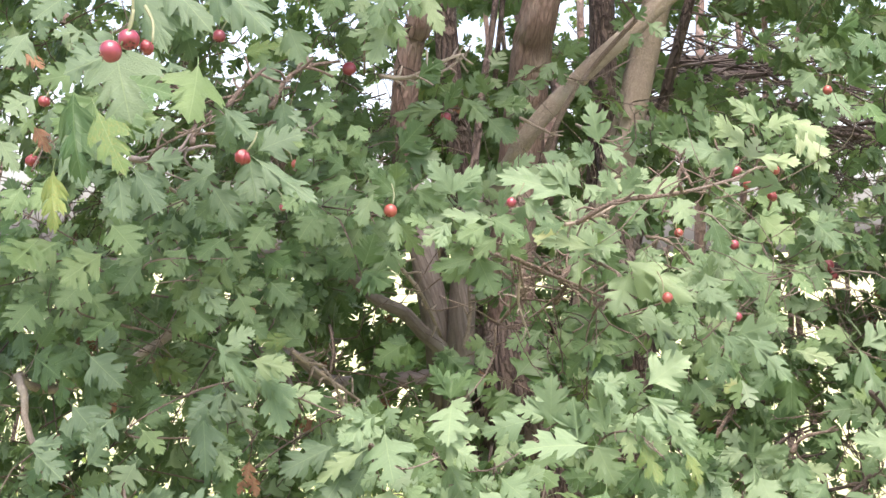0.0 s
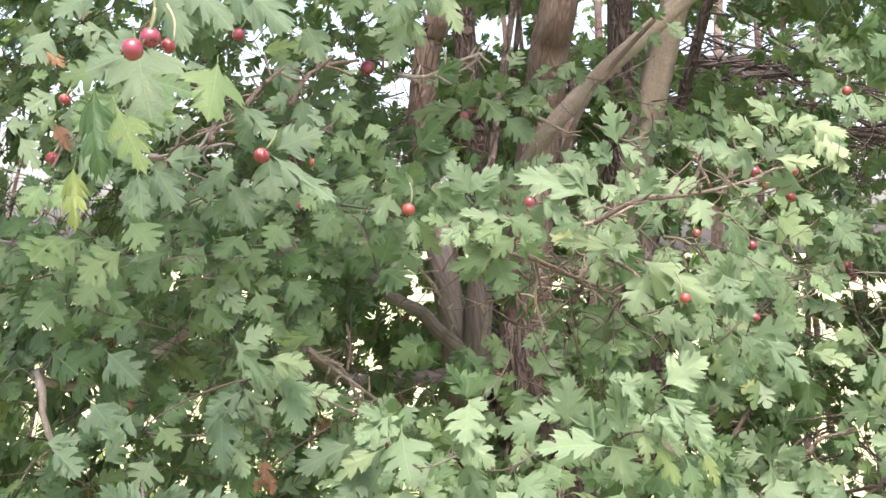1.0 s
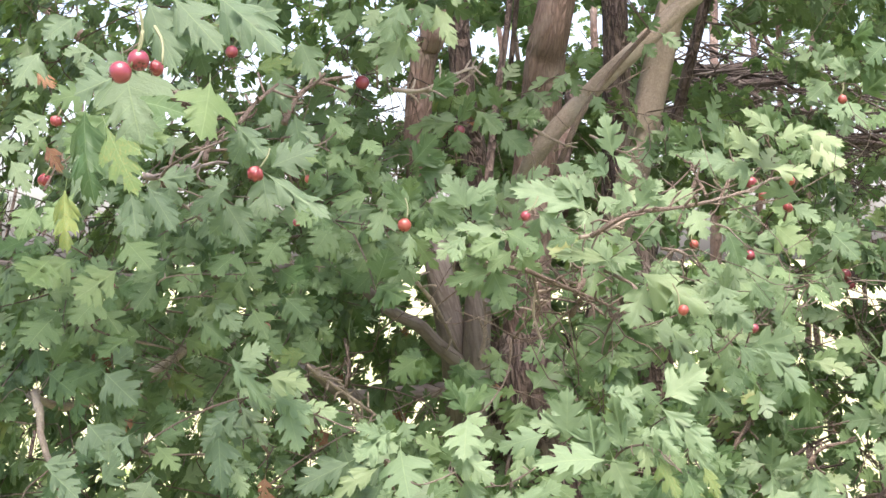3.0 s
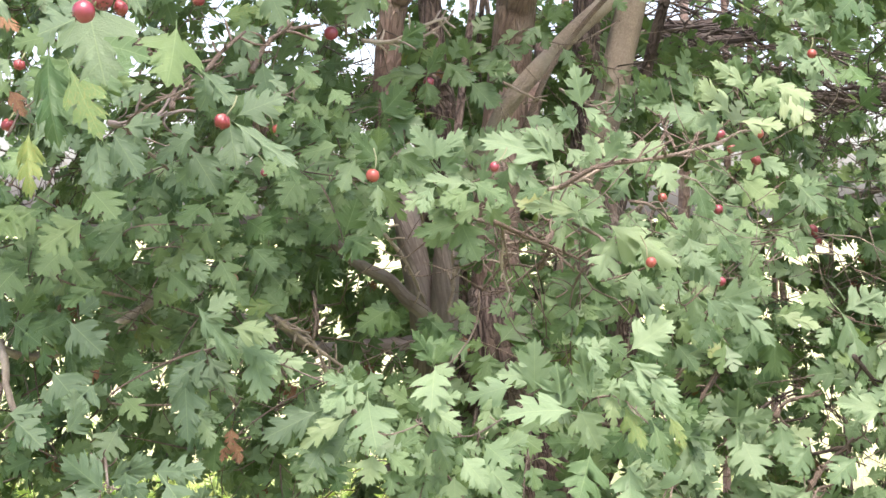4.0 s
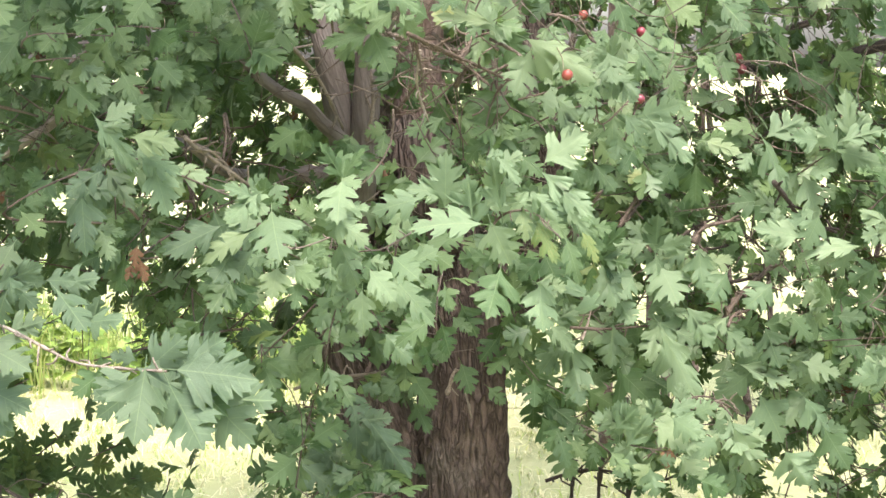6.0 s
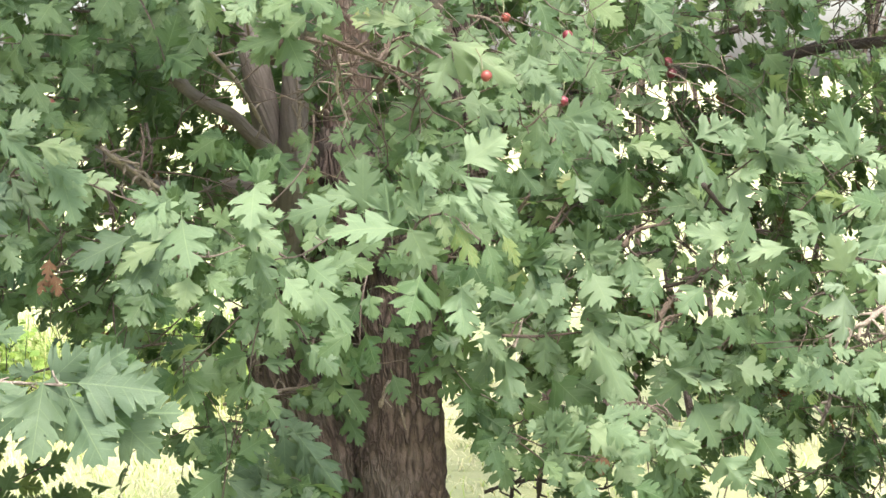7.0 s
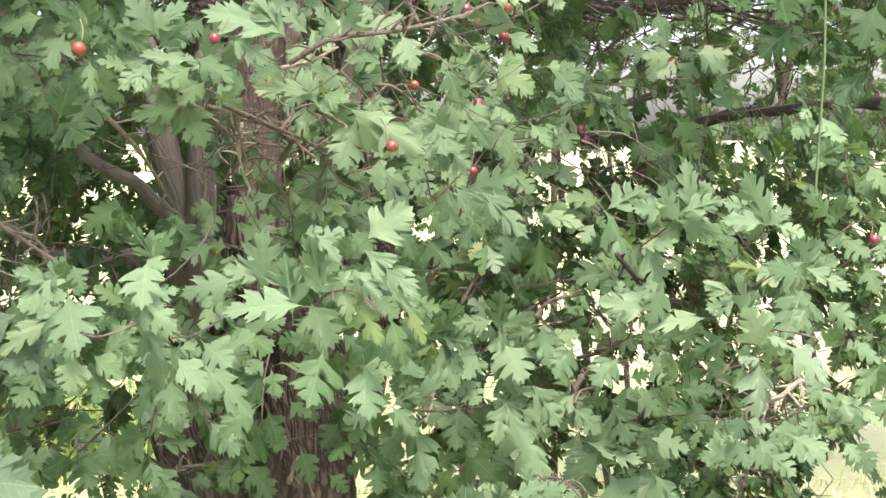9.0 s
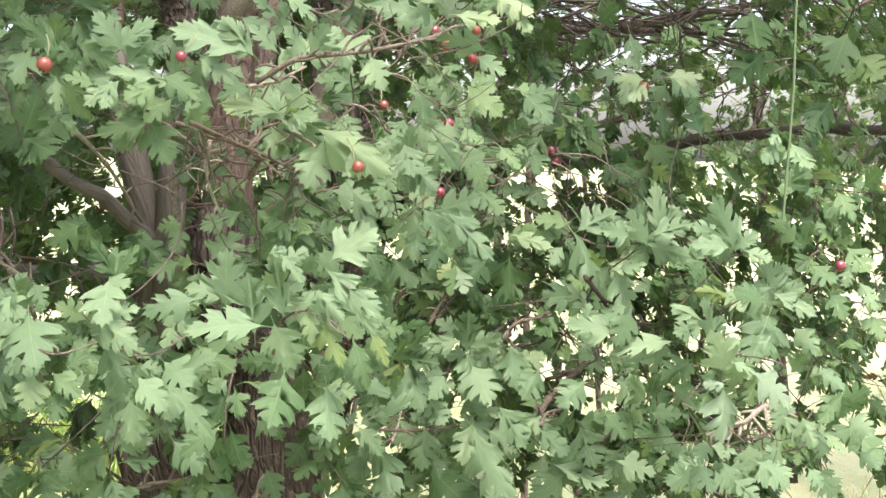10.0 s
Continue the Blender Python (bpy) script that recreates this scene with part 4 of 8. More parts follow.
leafy(tree, 0, 120, None, None, 0, BONES, 0.042, [LEAF, LEAF_SHADED, LEAF_TURN, LEAF_RUST], [0.54, 0.36, 0.08, 0.02], BARK_TWIG, label="green lobed leaves deep in the crown", thick=0.6, places=patch_sprays([
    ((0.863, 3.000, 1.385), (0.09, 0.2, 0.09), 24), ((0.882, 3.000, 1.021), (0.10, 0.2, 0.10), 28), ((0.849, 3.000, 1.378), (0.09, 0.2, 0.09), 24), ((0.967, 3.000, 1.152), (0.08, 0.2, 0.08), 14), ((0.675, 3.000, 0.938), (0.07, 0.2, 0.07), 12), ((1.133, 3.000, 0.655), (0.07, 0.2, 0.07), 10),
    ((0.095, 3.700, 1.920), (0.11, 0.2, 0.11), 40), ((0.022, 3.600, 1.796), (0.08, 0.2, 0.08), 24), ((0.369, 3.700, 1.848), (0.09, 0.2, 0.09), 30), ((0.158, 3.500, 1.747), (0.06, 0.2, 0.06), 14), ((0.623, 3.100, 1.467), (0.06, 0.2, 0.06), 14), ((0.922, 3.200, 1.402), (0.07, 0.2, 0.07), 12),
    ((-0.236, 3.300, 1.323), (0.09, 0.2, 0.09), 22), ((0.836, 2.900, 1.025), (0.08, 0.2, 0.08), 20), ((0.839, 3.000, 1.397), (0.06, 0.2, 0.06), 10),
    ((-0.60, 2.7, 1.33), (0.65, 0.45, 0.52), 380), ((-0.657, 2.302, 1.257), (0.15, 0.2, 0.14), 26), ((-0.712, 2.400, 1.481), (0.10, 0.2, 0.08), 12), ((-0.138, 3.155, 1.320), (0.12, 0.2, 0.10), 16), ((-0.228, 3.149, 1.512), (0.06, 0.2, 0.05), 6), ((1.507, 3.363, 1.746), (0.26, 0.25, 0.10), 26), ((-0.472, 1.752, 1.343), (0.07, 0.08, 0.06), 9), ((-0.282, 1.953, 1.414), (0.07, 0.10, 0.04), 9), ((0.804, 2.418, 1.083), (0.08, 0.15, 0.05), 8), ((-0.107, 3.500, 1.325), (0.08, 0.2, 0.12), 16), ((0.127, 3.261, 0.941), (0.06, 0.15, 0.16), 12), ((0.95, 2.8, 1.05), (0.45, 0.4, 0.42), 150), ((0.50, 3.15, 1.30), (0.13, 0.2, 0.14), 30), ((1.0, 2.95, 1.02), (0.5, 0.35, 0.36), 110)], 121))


def tangle(boxes, bark, label, seed):
    """Short kinked dead twigs, crossing one another: (middle, half size, number) each."""
    rng = np.random.default_rng(seed)
    lines = []
    for mid, half, n in boxes:
        for k in range(n):
            p = np.array(mid) + rng.uniform(-1, 1, 3) * np.array(half)
            way = unit(rng.standard_normal(3) * np.array([1.0, 0.6, 0.8]))
            pts, r0 = [p], rng.uniform(0.0008, 0.0018)
            for q in range(rng.integers(3, 6)):
                way = unit(way + rng.standard_normal(3) * 0.45)
                pts.append(pts[-1] + way * rng.uniform(0.025, 0.06))
                if rng.random() < 0.5:
                    side = unit(way + rng.standard_normal(3) * 0.9)
                    lines.append((glide([pts[-1], pts[-1] + side * 0.02, pts[-1] + side * rng.uniform(0.03, 0.07) + rng.standard_normal(3) * 0.006], 2), r0 * 0.6, r0 * 0.3, 4))
            lines.append((glide(pts, 2), r0, r0 * 0.4, 5))
    joined_tubes("twig_work", tree, lines, bark, label)


tangle([((0.152, 1.786, 1.461), (0.09, 0.12, 0.06), 34), ((-0.267, 2.004, 1.326), (0.12, 0.15, 0.05), 20), ((0.270, 1.476, 1.559), (0.06, 0.03, 0.03), 8), ((0.768, 1.818, 1.160), (0.10, 0.08, 0.05), 5), ((0.773, 2.322, 1.099), (0.10, 0.12, 0.06), 20), ((0.582, 2.309, 1.409), (0.10, 0.15, 0.08), 24)],
       BARK_TWIG, "brown dead twigs inside the crown", 131)
# same dead twigs in a darker bark, which paints the shade they stand in
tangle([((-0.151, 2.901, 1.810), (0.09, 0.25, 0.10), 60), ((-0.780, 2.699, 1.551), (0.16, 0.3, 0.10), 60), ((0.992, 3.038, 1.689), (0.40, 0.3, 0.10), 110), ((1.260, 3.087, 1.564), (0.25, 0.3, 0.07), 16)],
       BARK_DARK, "dead twigs coloured dark for the crown's shade", 141)

# ---- thicket behind ----


def thicket(place, radius, height, n, seed, label, zlow=1.25):
    b = thing("shrub", place, label, "shrub", "thicket behind the hawthorn")
    rng = np.random.default_rng(seed)
    bones = []
    for k in range(9):
        a = rng.uniform(0, 6.28)
        lean = np.array([math.cos(a), math.sin(a), 0]) * radius * rng.uniform(0.15, 0.7)
        foot = np.array(place) + lean * 0.25
        pts = [foot - np.array([0, 0, 0.05]), foot + lean * 0.3 + np.array([0, 0, height * 0.35]), foot + lean * 0.7 + np.array([0, 0, height * 0.65]) + rng.standard_normal(3) * 0.1, foot + lean + np.array([0, 0, height * 0.92])]
        if k < 8 and any(in_opening(q) for q in glide([np.array(q) for q in pts], 6)):
            continue
        _, c = stem_part("stem", b, pts, rng.uniform(0.012, 0.026), 0.006, BARK_OLD, sides=9, steps=5, seed=seed + k)
        bones.append(c)
    bones = np.vstack(bones)
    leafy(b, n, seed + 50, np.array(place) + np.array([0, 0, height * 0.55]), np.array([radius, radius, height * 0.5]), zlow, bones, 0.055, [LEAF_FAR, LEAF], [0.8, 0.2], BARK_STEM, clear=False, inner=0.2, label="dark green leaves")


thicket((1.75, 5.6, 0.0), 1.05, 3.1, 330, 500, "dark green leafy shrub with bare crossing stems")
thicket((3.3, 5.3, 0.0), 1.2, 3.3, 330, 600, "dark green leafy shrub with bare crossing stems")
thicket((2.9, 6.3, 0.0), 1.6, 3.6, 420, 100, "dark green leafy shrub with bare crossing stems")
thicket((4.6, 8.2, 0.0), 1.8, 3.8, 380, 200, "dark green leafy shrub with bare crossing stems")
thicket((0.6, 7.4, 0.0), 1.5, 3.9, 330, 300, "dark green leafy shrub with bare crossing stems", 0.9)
thicket((-2.6, 7.6, 0.0), 1.7, 3.6, 330, 400, "yellow-green leafy shrub in open light", 0.4)


def weeds(place, n, height, seed):
    """A stand of bright green leafy weeds."""
    b = thing("weed_clump", place, "clump of bright yellow-green leafy weeds", "weeds", "weeds in the meadow")
    rng = np.random.default_rng(seed)
    B, D, N, S = [], [], [], []
    for k in range(n):
        a, r = rng.uniform(0, 6.28), rng.uniform(0, 0.3)
        foot = np.array([place[0] + r * math.cos(a), place[1] + r * math.sin(a), -0.02])
        h = height * rng.uniform(0.6, 1.1)
        top = foot + np.array([rng.normal(0, 0.08), rng.normal(0, 0.08), h])
        c = glide([foot, 0.5 * (foot + top) + rng.standard_normal(3) * 0.02, top], 4)
        stem_part("stem", b, [c[0], c[4], c[-1]], 0.004, 0.0015, CANE, sides=6, steps=4, seed=seed + k)
        for q in range(26):
            t_ = rng.uniform(0.15, 1.0)
            w_ = unit(np.array([rng.normal(), rng.normal(), rng.normal(0.15, 0.25)]))
            B.append(foot + (top - foot) * t_)
            D.append(w_)
            N.append(unit(np.array([0, 0, 1.0]) + rng.standard_normal(3) * 0.35))
            S.append(rng.uniform(0.05, 0.10) * (1.15 - 0.5 * t_))
    foliage("foliage", b, np.array(B), np.array(D), np.array(N), np.array(S), [WEED], [1.0], seed, "bright yellow-green leaves")


for k_, (wx, wy) in enumerate([(-0.95, 6.4), (-0.45, 6.6), (-1.5, 6.5), (-0.1, 6.8), (-0.75, 7.1), (-1.9, 6.8), (-1.25, 7.0), (-1.75, 7.4)]):
    weeds((wx, wy, 0.0), 8, 0.50, 900 + 20 * k_)


def brushwood():
    """Dead dark branches lying level across upright stems, behind the hawthorn."""
    b = thing("brushwood", (1.2, 4.9, 0.0), "dark dead brushwood of level branches across thin upright stems", "brushwood")
    rng = np.random.default_rng(77)
    level = [(((0.504, 4.604, 2.082)), ((0.827, 4.706, 2.116)), ((1.225, 4.909, 2.146)), 0.022), (((0.528, 4.505, 2.016)), ((0.863, 4.607, 2.048)), ((1.219, 4.809, 2.092)), 0.026),
             (((0.528, 4.505, 1.946)), ((0.880, 4.607, 1.980)), ((1.174, 4.709, 1.970)), 0.020), (((0.550, 4.406, 1.876)), ((0.878, 4.508, 1.908)), ((1.256, 4.611, 1.869)), 0.024),
             (((0.841, 4.698, 1.885)), ((1.274, 4.726, 1.883)), ((1.871, 4.828, 1.880)), 0.020), (((1.407, 4.601, 1.876)), ((1.760, 4.749, 1.949)), ((2.292, 4.869, 2.051)), 0.016)]
    upright = [(((0.925, 5.212, 1.374)), ((0.926, 5.207, 2.022)), ((0.943, 5.304, 2.446)), 0.022), (((1.039, 5.013, 1.377)), ((1.035, 5.008, 2.040)), ((1.015, 5.005, 2.430)), 0.014),
               (((1.185, 5.414, 1.367)), ((1.206, 5.409, 2.125)), ((1.197, 5.406, 2.504)), 0.016), (((0.505, 5.208, 1.580)), ((0.497, 5.203, 2.188)), ((0.495, 5.201, 2.472)), 0.018),
               (((1.253, 5.214, 1.371)), ((1.270, 5.209, 2.182)), ((1.302, 5.207, 2.466)), 0.012), (((0.180, 5.205, 1.582)), ((0.165, 5.201, 2.191)), ((0.151, 5.199, 2.475)), 0.012)]
    for a, c, e, r in upright:
        foot = np.array([a[0], a[1], -0.05])
        stem_part("stem", b, [foot, a, c, e, np.array(e) + np.array([0.05, 0.1, 0.8])], r * 1.15, r * 0.6, BARK_STEM, sides=10, steps=5, seed=int(r * 1e4))
    for a, c, e, r in level:
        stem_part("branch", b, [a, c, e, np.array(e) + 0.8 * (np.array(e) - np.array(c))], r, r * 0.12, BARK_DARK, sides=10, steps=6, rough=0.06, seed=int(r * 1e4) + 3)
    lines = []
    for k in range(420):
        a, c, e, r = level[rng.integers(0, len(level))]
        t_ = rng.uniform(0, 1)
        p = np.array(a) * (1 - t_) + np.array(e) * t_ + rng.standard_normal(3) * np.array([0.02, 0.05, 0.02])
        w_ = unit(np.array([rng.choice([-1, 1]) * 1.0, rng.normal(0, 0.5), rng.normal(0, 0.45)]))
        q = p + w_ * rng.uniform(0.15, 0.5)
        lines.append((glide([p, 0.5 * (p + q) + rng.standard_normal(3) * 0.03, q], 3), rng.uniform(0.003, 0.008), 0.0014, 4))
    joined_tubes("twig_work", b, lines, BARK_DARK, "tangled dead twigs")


brushwood()
stem_part("shoot", tree, [(0.843, 1.942, 1.345), (0.852, 1.948, 1.450), (0.860, 1.953, 1.555), (0.864, 1.960, 1.659), (0.872, 1.969, 1.809), (0.851, 1.984, 1.973)], 0.0019, 0.0016, CANE, sides=8, steps=6, label="straight green young shoot")

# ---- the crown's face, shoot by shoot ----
LEAF_KIND = {"G": LEAF, "D": LEAF_SHADED, "F": LEAF_FRESH_LIT, "Y": LEAF_YELLOW, "O": LEAF_TURN, "R": LEAF_RUST, "B": LEAF_GLAUCOUS_LIT, "P": LEAF_PALE, "C": LEAF_COOL}
hand_rng = np.random.default_rng(5)


LAST = []


def spray(label, bark, r, points, leaves):
    """A twig through the points and its leaves: blade base, tip and kind, and breadth where it is known."""
    p = [np.array(q) for q in points]
    rng = np.random.default_rng(int(r * 1e5) + len(leaves) + int(abs(p[0][0]) * 1e4))
    v, f, uv, c = tube(p, r, r * 0.5, 7, 7, 0.10, 0.0, rng, 6)
    V, F, U = [v], list(f), [uv]
    # short spurs, swollen at the buds
    for k in range(2, len(c) - 1, 2):
        way = unit(rng.standard_normal(3) + 0.6 * unit(c[k] - c[k - 1]))
        long_ = rng.uniform(0.006, 0.020) * min(1.5, r / 0.0016)
        sv, sf, su, _ = tube([c[k], c[k] + way * long_ * 0.5 + rng.standard_normal(3) * 0.0015, c[k] + way * long_], r * 0.6, r * 0.4, 5, 2, 0.10, 0.0, rng)
        F += [[q + sum(len(a) for a in V) for q in g] for g in sf]
        V.append(sv)
        U.append(su)
    ob = new("twig", mesh_of("twig", np.vstack(V) - p[0], F, [bark], np.vstack(U)))
    tagged(ob, label)
    attach(ob, tree, Matrix.Translation(p[0]))
    LAST[:] = [ob]
    more_leaves(leaves)


def more_leaves(leaves):
    """Leaves on the twig that was built last."""
    for base, tip, kind, *width in leaves:
        base, tip = np.array(base), np.array(tip)
        place_leaf(base, tip, kind, *width)
        for chance, big in ((0.85, 0.95), (0.6, 0.8)):
            if hand_rng.random() > chance:
                continue
            # a smaller leaf of the same rosette, behind it
            w_ = tip - base
            a = hand_rng.choice([-1, 1]) * hand_rng.uniform(0.6, 1.5)
            turned = np.array([w_[0] * math.cos(a) - w_[2] * math.sin(a), w_[1] + 0.01, w_[0] * math.sin(a) + w_[2] * math.cos(a)]) * hand_rng.uniform(0.62, 1.0) * big
            back = base + np.array([hand_rng.normal(0, 0.008), hand_rng.uniform(0.015, 0.05), hand_rng.normal(0, 0.008)])
            if in_opening(back + turned * 0.5) or in_opening(back + turned * 0.85):
                continue
            place_leaf(back, back + turned, kind if kind in "GBDFC" else "G")


def place_leaf(base, tip, kind, width=0.0):
    """One leaf from its blade's base to its tip; it is as broad as told, or as long as broad."""
    length = np.linalg.norm(tip - base)
    if not width:
        length = min(length, 0.048 + 0.4 * max(0.0, length - 0.048))
    d = unit(tip - base)
    face = unit(np.array([0.0, -0.85, 0.45]) + hand_rng.standard_normal(3) * np.array([0.24, 0.10, 0.22]))
    n = unit(face - d * np.dot(face, d))
    x = np.cross(d, n)
    k = int(hand_rng.integers(0, len(SHAPES)))
    s = length / 0.97
    wide = max(0.5 * s, min(1.25 * s, (width or 0.95 * length) / (0.97 * NARROW[k % 3])))
    o = base - d * 0.21 * s
    m = Matrix([[x[i] * wide, d[i] * s, n[i] * s, o[i]] for i in range(3)] + [[0, 0, 0, 1]])
    attach(new("leaf", leaf_mesh(k, LEAF_KIND[kind])), LAST[0], m)


def haw(place, r, kind, seed):
    """A small round fruit with a withered calyx at its end, hanging by its stalk."""
    rng = np.random.default_rng(seed)
    shrunk = kind == "D"
    bm = bmesh.new()
    bmesh.ops.create_uvsphere(bm, u_segments=20, v_segments=14, radius=r)
    for v in bm.verts:
        z = v.co.z / r
        pinch = 1 - 0.35 * max(0.0, -z - 0.82) * 5 * 0.3
        v.co.z *= 0.98 if not shrunk else 0.85
        if z < -0.88:
            v.co.z += r * 0.16 * (-z - 0.88) / 0.12
        if shrunk:
            a = math.atan2(v.co.y, v.co.x)
            v.co *= 1 + 0.09 * math.sin(5 * a + 3 * z) - 0.05 * noise.noise(v.co * 400)
        v.co.x *= pinch
        v.co.y *= pinch
    me = bpy.data.meshes.new("fruit")
    bm.to_mesh(me)
    bm.free()
    me.shade_smooth()
    me.materials.append({"R": FRUIT, "O": FRUIT_RIPE, "D": FRUIT_OLD}[kind])
    ob = new("fruit", me)
    tilt = Euler((rng.uniform(-0.35, 0.35) - 0.75, rng.uniform(-0.5, 0.5), rng.uniform(0, 6))).to_matrix().to_4x4()
    m = Matrix.Translation(place) @ tilt
    attach(ob, tree, m)
    tagged(ob, {"R": "glossy dark red haw", "O": "orange-red speckled haw", "D": "shrivelled dark red haw"}[kind])
    # calyx: five short withered points round the end
    V, F = [], []
    for k in range(5):
        a = k * 1.257 + rng.uniform(-0.15, 0.15)
        ca, sa = math.cos(a), math.sin(a)
        i = len(V)
        V += [(r * 0.34 * math.cos(a - 0.5), r * 0.34 * math.sin(a - 0.5), -r * 0.86), (r * 0.34 * math.cos(a + 0.5), r * 0.34 * math.sin(a + 0.5), -r * 0.86),
              (r * 0.58 * ca, r * 0.58 * sa, -r * 1.06), (r * 0.22 * ca, r * 0.22 * sa, -r * 0.88)]
        F += [(i, i + 1, i + 2), (i + 1, i + 3, i + 2), (i + 3, i, i + 2)]
    cal = new("calyx", mesh_of("calyx", V, F, [CALYX], smooth=False))
    attach(cal, ob, m)
    top = Vector(place) + tilt @ Vector((0, 0, r * 0.92))
    end = top + Vector((rng.uniform(-0.012, 0.012), rng.uniform(0.0, 0.015), rng.uniform(0.012, 0.024)))
    v, f, uv, c = tube([top, top * 0.5 + end * 0.5 + Vector((0.002, 0, 0.001)), end], 0.0006, 0.0008, 6, 3)
    st = new("stalk", mesh_of("stalk", v - np.array(top), f, [STALK], uv))
    attach(st, ob, Matrix.Translation(top))


spray("bare forked grey twig", BARK_GREY, 0.003, [(-0.080, 1.902, 1.726), (-0.042, 1.853, 1.720), (0.002, 1.853, 1.741), (0.027, 1.863, 1.751)], [
    ((-0.030, 1.803, 1.714), (-0.005, 1.791, 1.734), "D"),
])
spray("short shoot on the slanting limb", BARK_TWIG, 0.0014, [(0.320, 2.404, 1.819), (0.241, 2.364, 1.777), (0.193, 2.344, 1.780), (0.174, 2.334, 1.788)], [
    ((0.181, 2.304, 1.798), (0.153, 2.292, 1.777), "F"),
    ((0.183, 2.304, 1.789), (0.192, 2.292, 1.761), "G"),
    ((0.194, 2.354, 1.813), (0.228, 2.342, 1.837), "D"),
    ((0.217, 2.304, 1.762), (0.233, 2.292, 1.733), "G"),
    ((0.208, 2.404, 1.829), (0.188, 2.391, 1.842), "D"),
    ((0.311, 2.364, 1.874), (0.330, 2.352, 1.893), "G"),
    ((0.334, 2.364, 1.869), (0.363, 2.353, 1.845), "F"),
    ((0.297, 2.364, 1.860), (0.273, 2.352, 1.869), "G"),
    ((0.306, 2.364, 1.851), (0.323, 2.352, 1.830), "G"),
])
spray("knobbly brown twig", BARK_TWIG, 0.0025, [(0.131, 1.425, 1.525), (0.168, 1.415, 1.546), (0.221, 1.416, 1.553), (0.258, 1.426, 1.561), (0.293, 1.446, 1.571), (0.312, 1.456, 1.580)], [])
spray("knobbly brown twig end", BARK_TWIG, 0.0014, [(0.314, 1.466, 1.575), (0.320, 1.466, 1.603), (0.309, 1.456, 1.623)], [])
spray("shoot bearing a pair of haws", BARK_TWIG, 0.0018, [(0.828, 2.811, 1.431), (0.701, 2.509, 1.488), (0.659, 2.459, 1.512), (0.636, 2.409, 1.526)], [
    ((0.636, 2.409, 1.517), (0.586, 2.396, 1.525), "B"),
    ((0.647, 2.409, 1.508), (0.692, 2.397, 1.505), "B"),
    ((0.621, 2.389, 1.498), (0.597, 2.377, 1.439), "B"),
    ((0.636, 2.409, 1.526), (0.652, 2.397, 1.563), "B"),
    ((0.651, 2.429, 1.526), (0.685, 2.417, 1.545), "G"),
    ((0.627, 2.409, 1.526), (0.596, 2.396, 1.554), "G"),
    ((0.622, 2.409, 1.508), (0.586, 2.397, 1.489), "G"),
])
spray("forked weathered twig", BARK_GREY, 0.003, [(-0.133, 2.105, 1.242), (-0.162, 2.065, 1.320), (-0.193, 2.054, 1.345), (-0.220, 2.004, 1.365)], [
    ((-0.212, 1.904, 1.372), (-0.237, 1.892, 1.358), "G"),
])
spray("pale twig ending in a spread of large leaves", BARK_GREY, 0.0016, [(-0.274, 1.150, 1.276), (-0.233, 1.116, 1.265), (-0.210, 1.104, 1.256), (-0.183, 1.091, 1.246), (-0.153, 1.079, 1.244), (-0.113, 1.066, 1.244)], [
    ((-0.104, 1.056, 1.247), (-0.038, 1.040, 1.244), "C"),
    ((-0.099, 1.066, 1.250), (-0.073, 1.055, 1.270), "C"),
    ((-0.124, 1.038, 1.251), (-0.131, 1.019, 1.201), "C"),
    ((-0.110, 1.055, 1.237), (-0.082, 1.035, 1.190), "C"),
    ((-0.088, 1.063, 1.231), (-0.049, 1.044, 1.191), "C"),
    ((-0.126, 1.077, 1.245), (-0.102, 1.067, 1.267), "C"),
    ((-0.139, 1.068, 1.243), (-0.163, 1.055, 1.227), "C"),
    ((-0.206, 1.148, 1.290), (-0.181, 1.131, 1.262), "C"),
    ((-0.188, 1.164, 1.261), (-0.159, 1.151, 1.269), "C"),
    ((-0.251, 1.106, 1.256), (-0.215, 1.090, 1.243), "C"),
    ((-0.258, 1.113, 1.225), (-0.219, 1.096, 1.211), "C"),
    ((-0.266, 1.112, 1.217), (-0.234, 1.096, 1.198), "C"),
    ((-0.128, 1.046, 1.239), (-0.156, 1.033, 1.219), "C"),
    ((-0.099, 1.065, 1.239), (-0.070, 1.048, 1.218), "D"),
])
more_leaves([
    ((-0.163, 1.089, 1.238), (-0.181, 1.076, 1.225), "D"),
])
spray("low shoot with small narrow leaves near the ground", BARK_TWIG, 0.002, [(-0.653, 2.607, 0.659), (-0.606, 2.611, 0.711), (-0.558, 2.614, 0.756), (-0.511, 2.617, 0.797)], [
    ((-0.622, 2.599, 0.689), (-0.612, 2.592, 0.729), "G"),
    ((-0.610, 2.610, 0.701), (-0.574, 2.597, 0.712), "G"),
    ((-0.589, 2.581, 0.722), (-0.589, 2.576, 0.773), "O"),
    ((-0.589, 2.642, 0.719), (-0.538, 2.628, 0.728), "G"),
    ((-0.574, 2.643, 0.733), (-0.561, 2.637, 0.787), "G"),
    ((-0.549, 2.594, 0.761), (-0.509, 2.580, 0.761), "O"),
    ((-0.546, 2.644, 0.760), (-0.548, 2.640, 0.816), "G"),
    ((-0.529, 2.636, 0.777), (-0.483, 2.623, 0.791), "O"),
    ((-0.505, 2.587, 0.803), (-0.475, 2.577, 0.833), "G"),
])
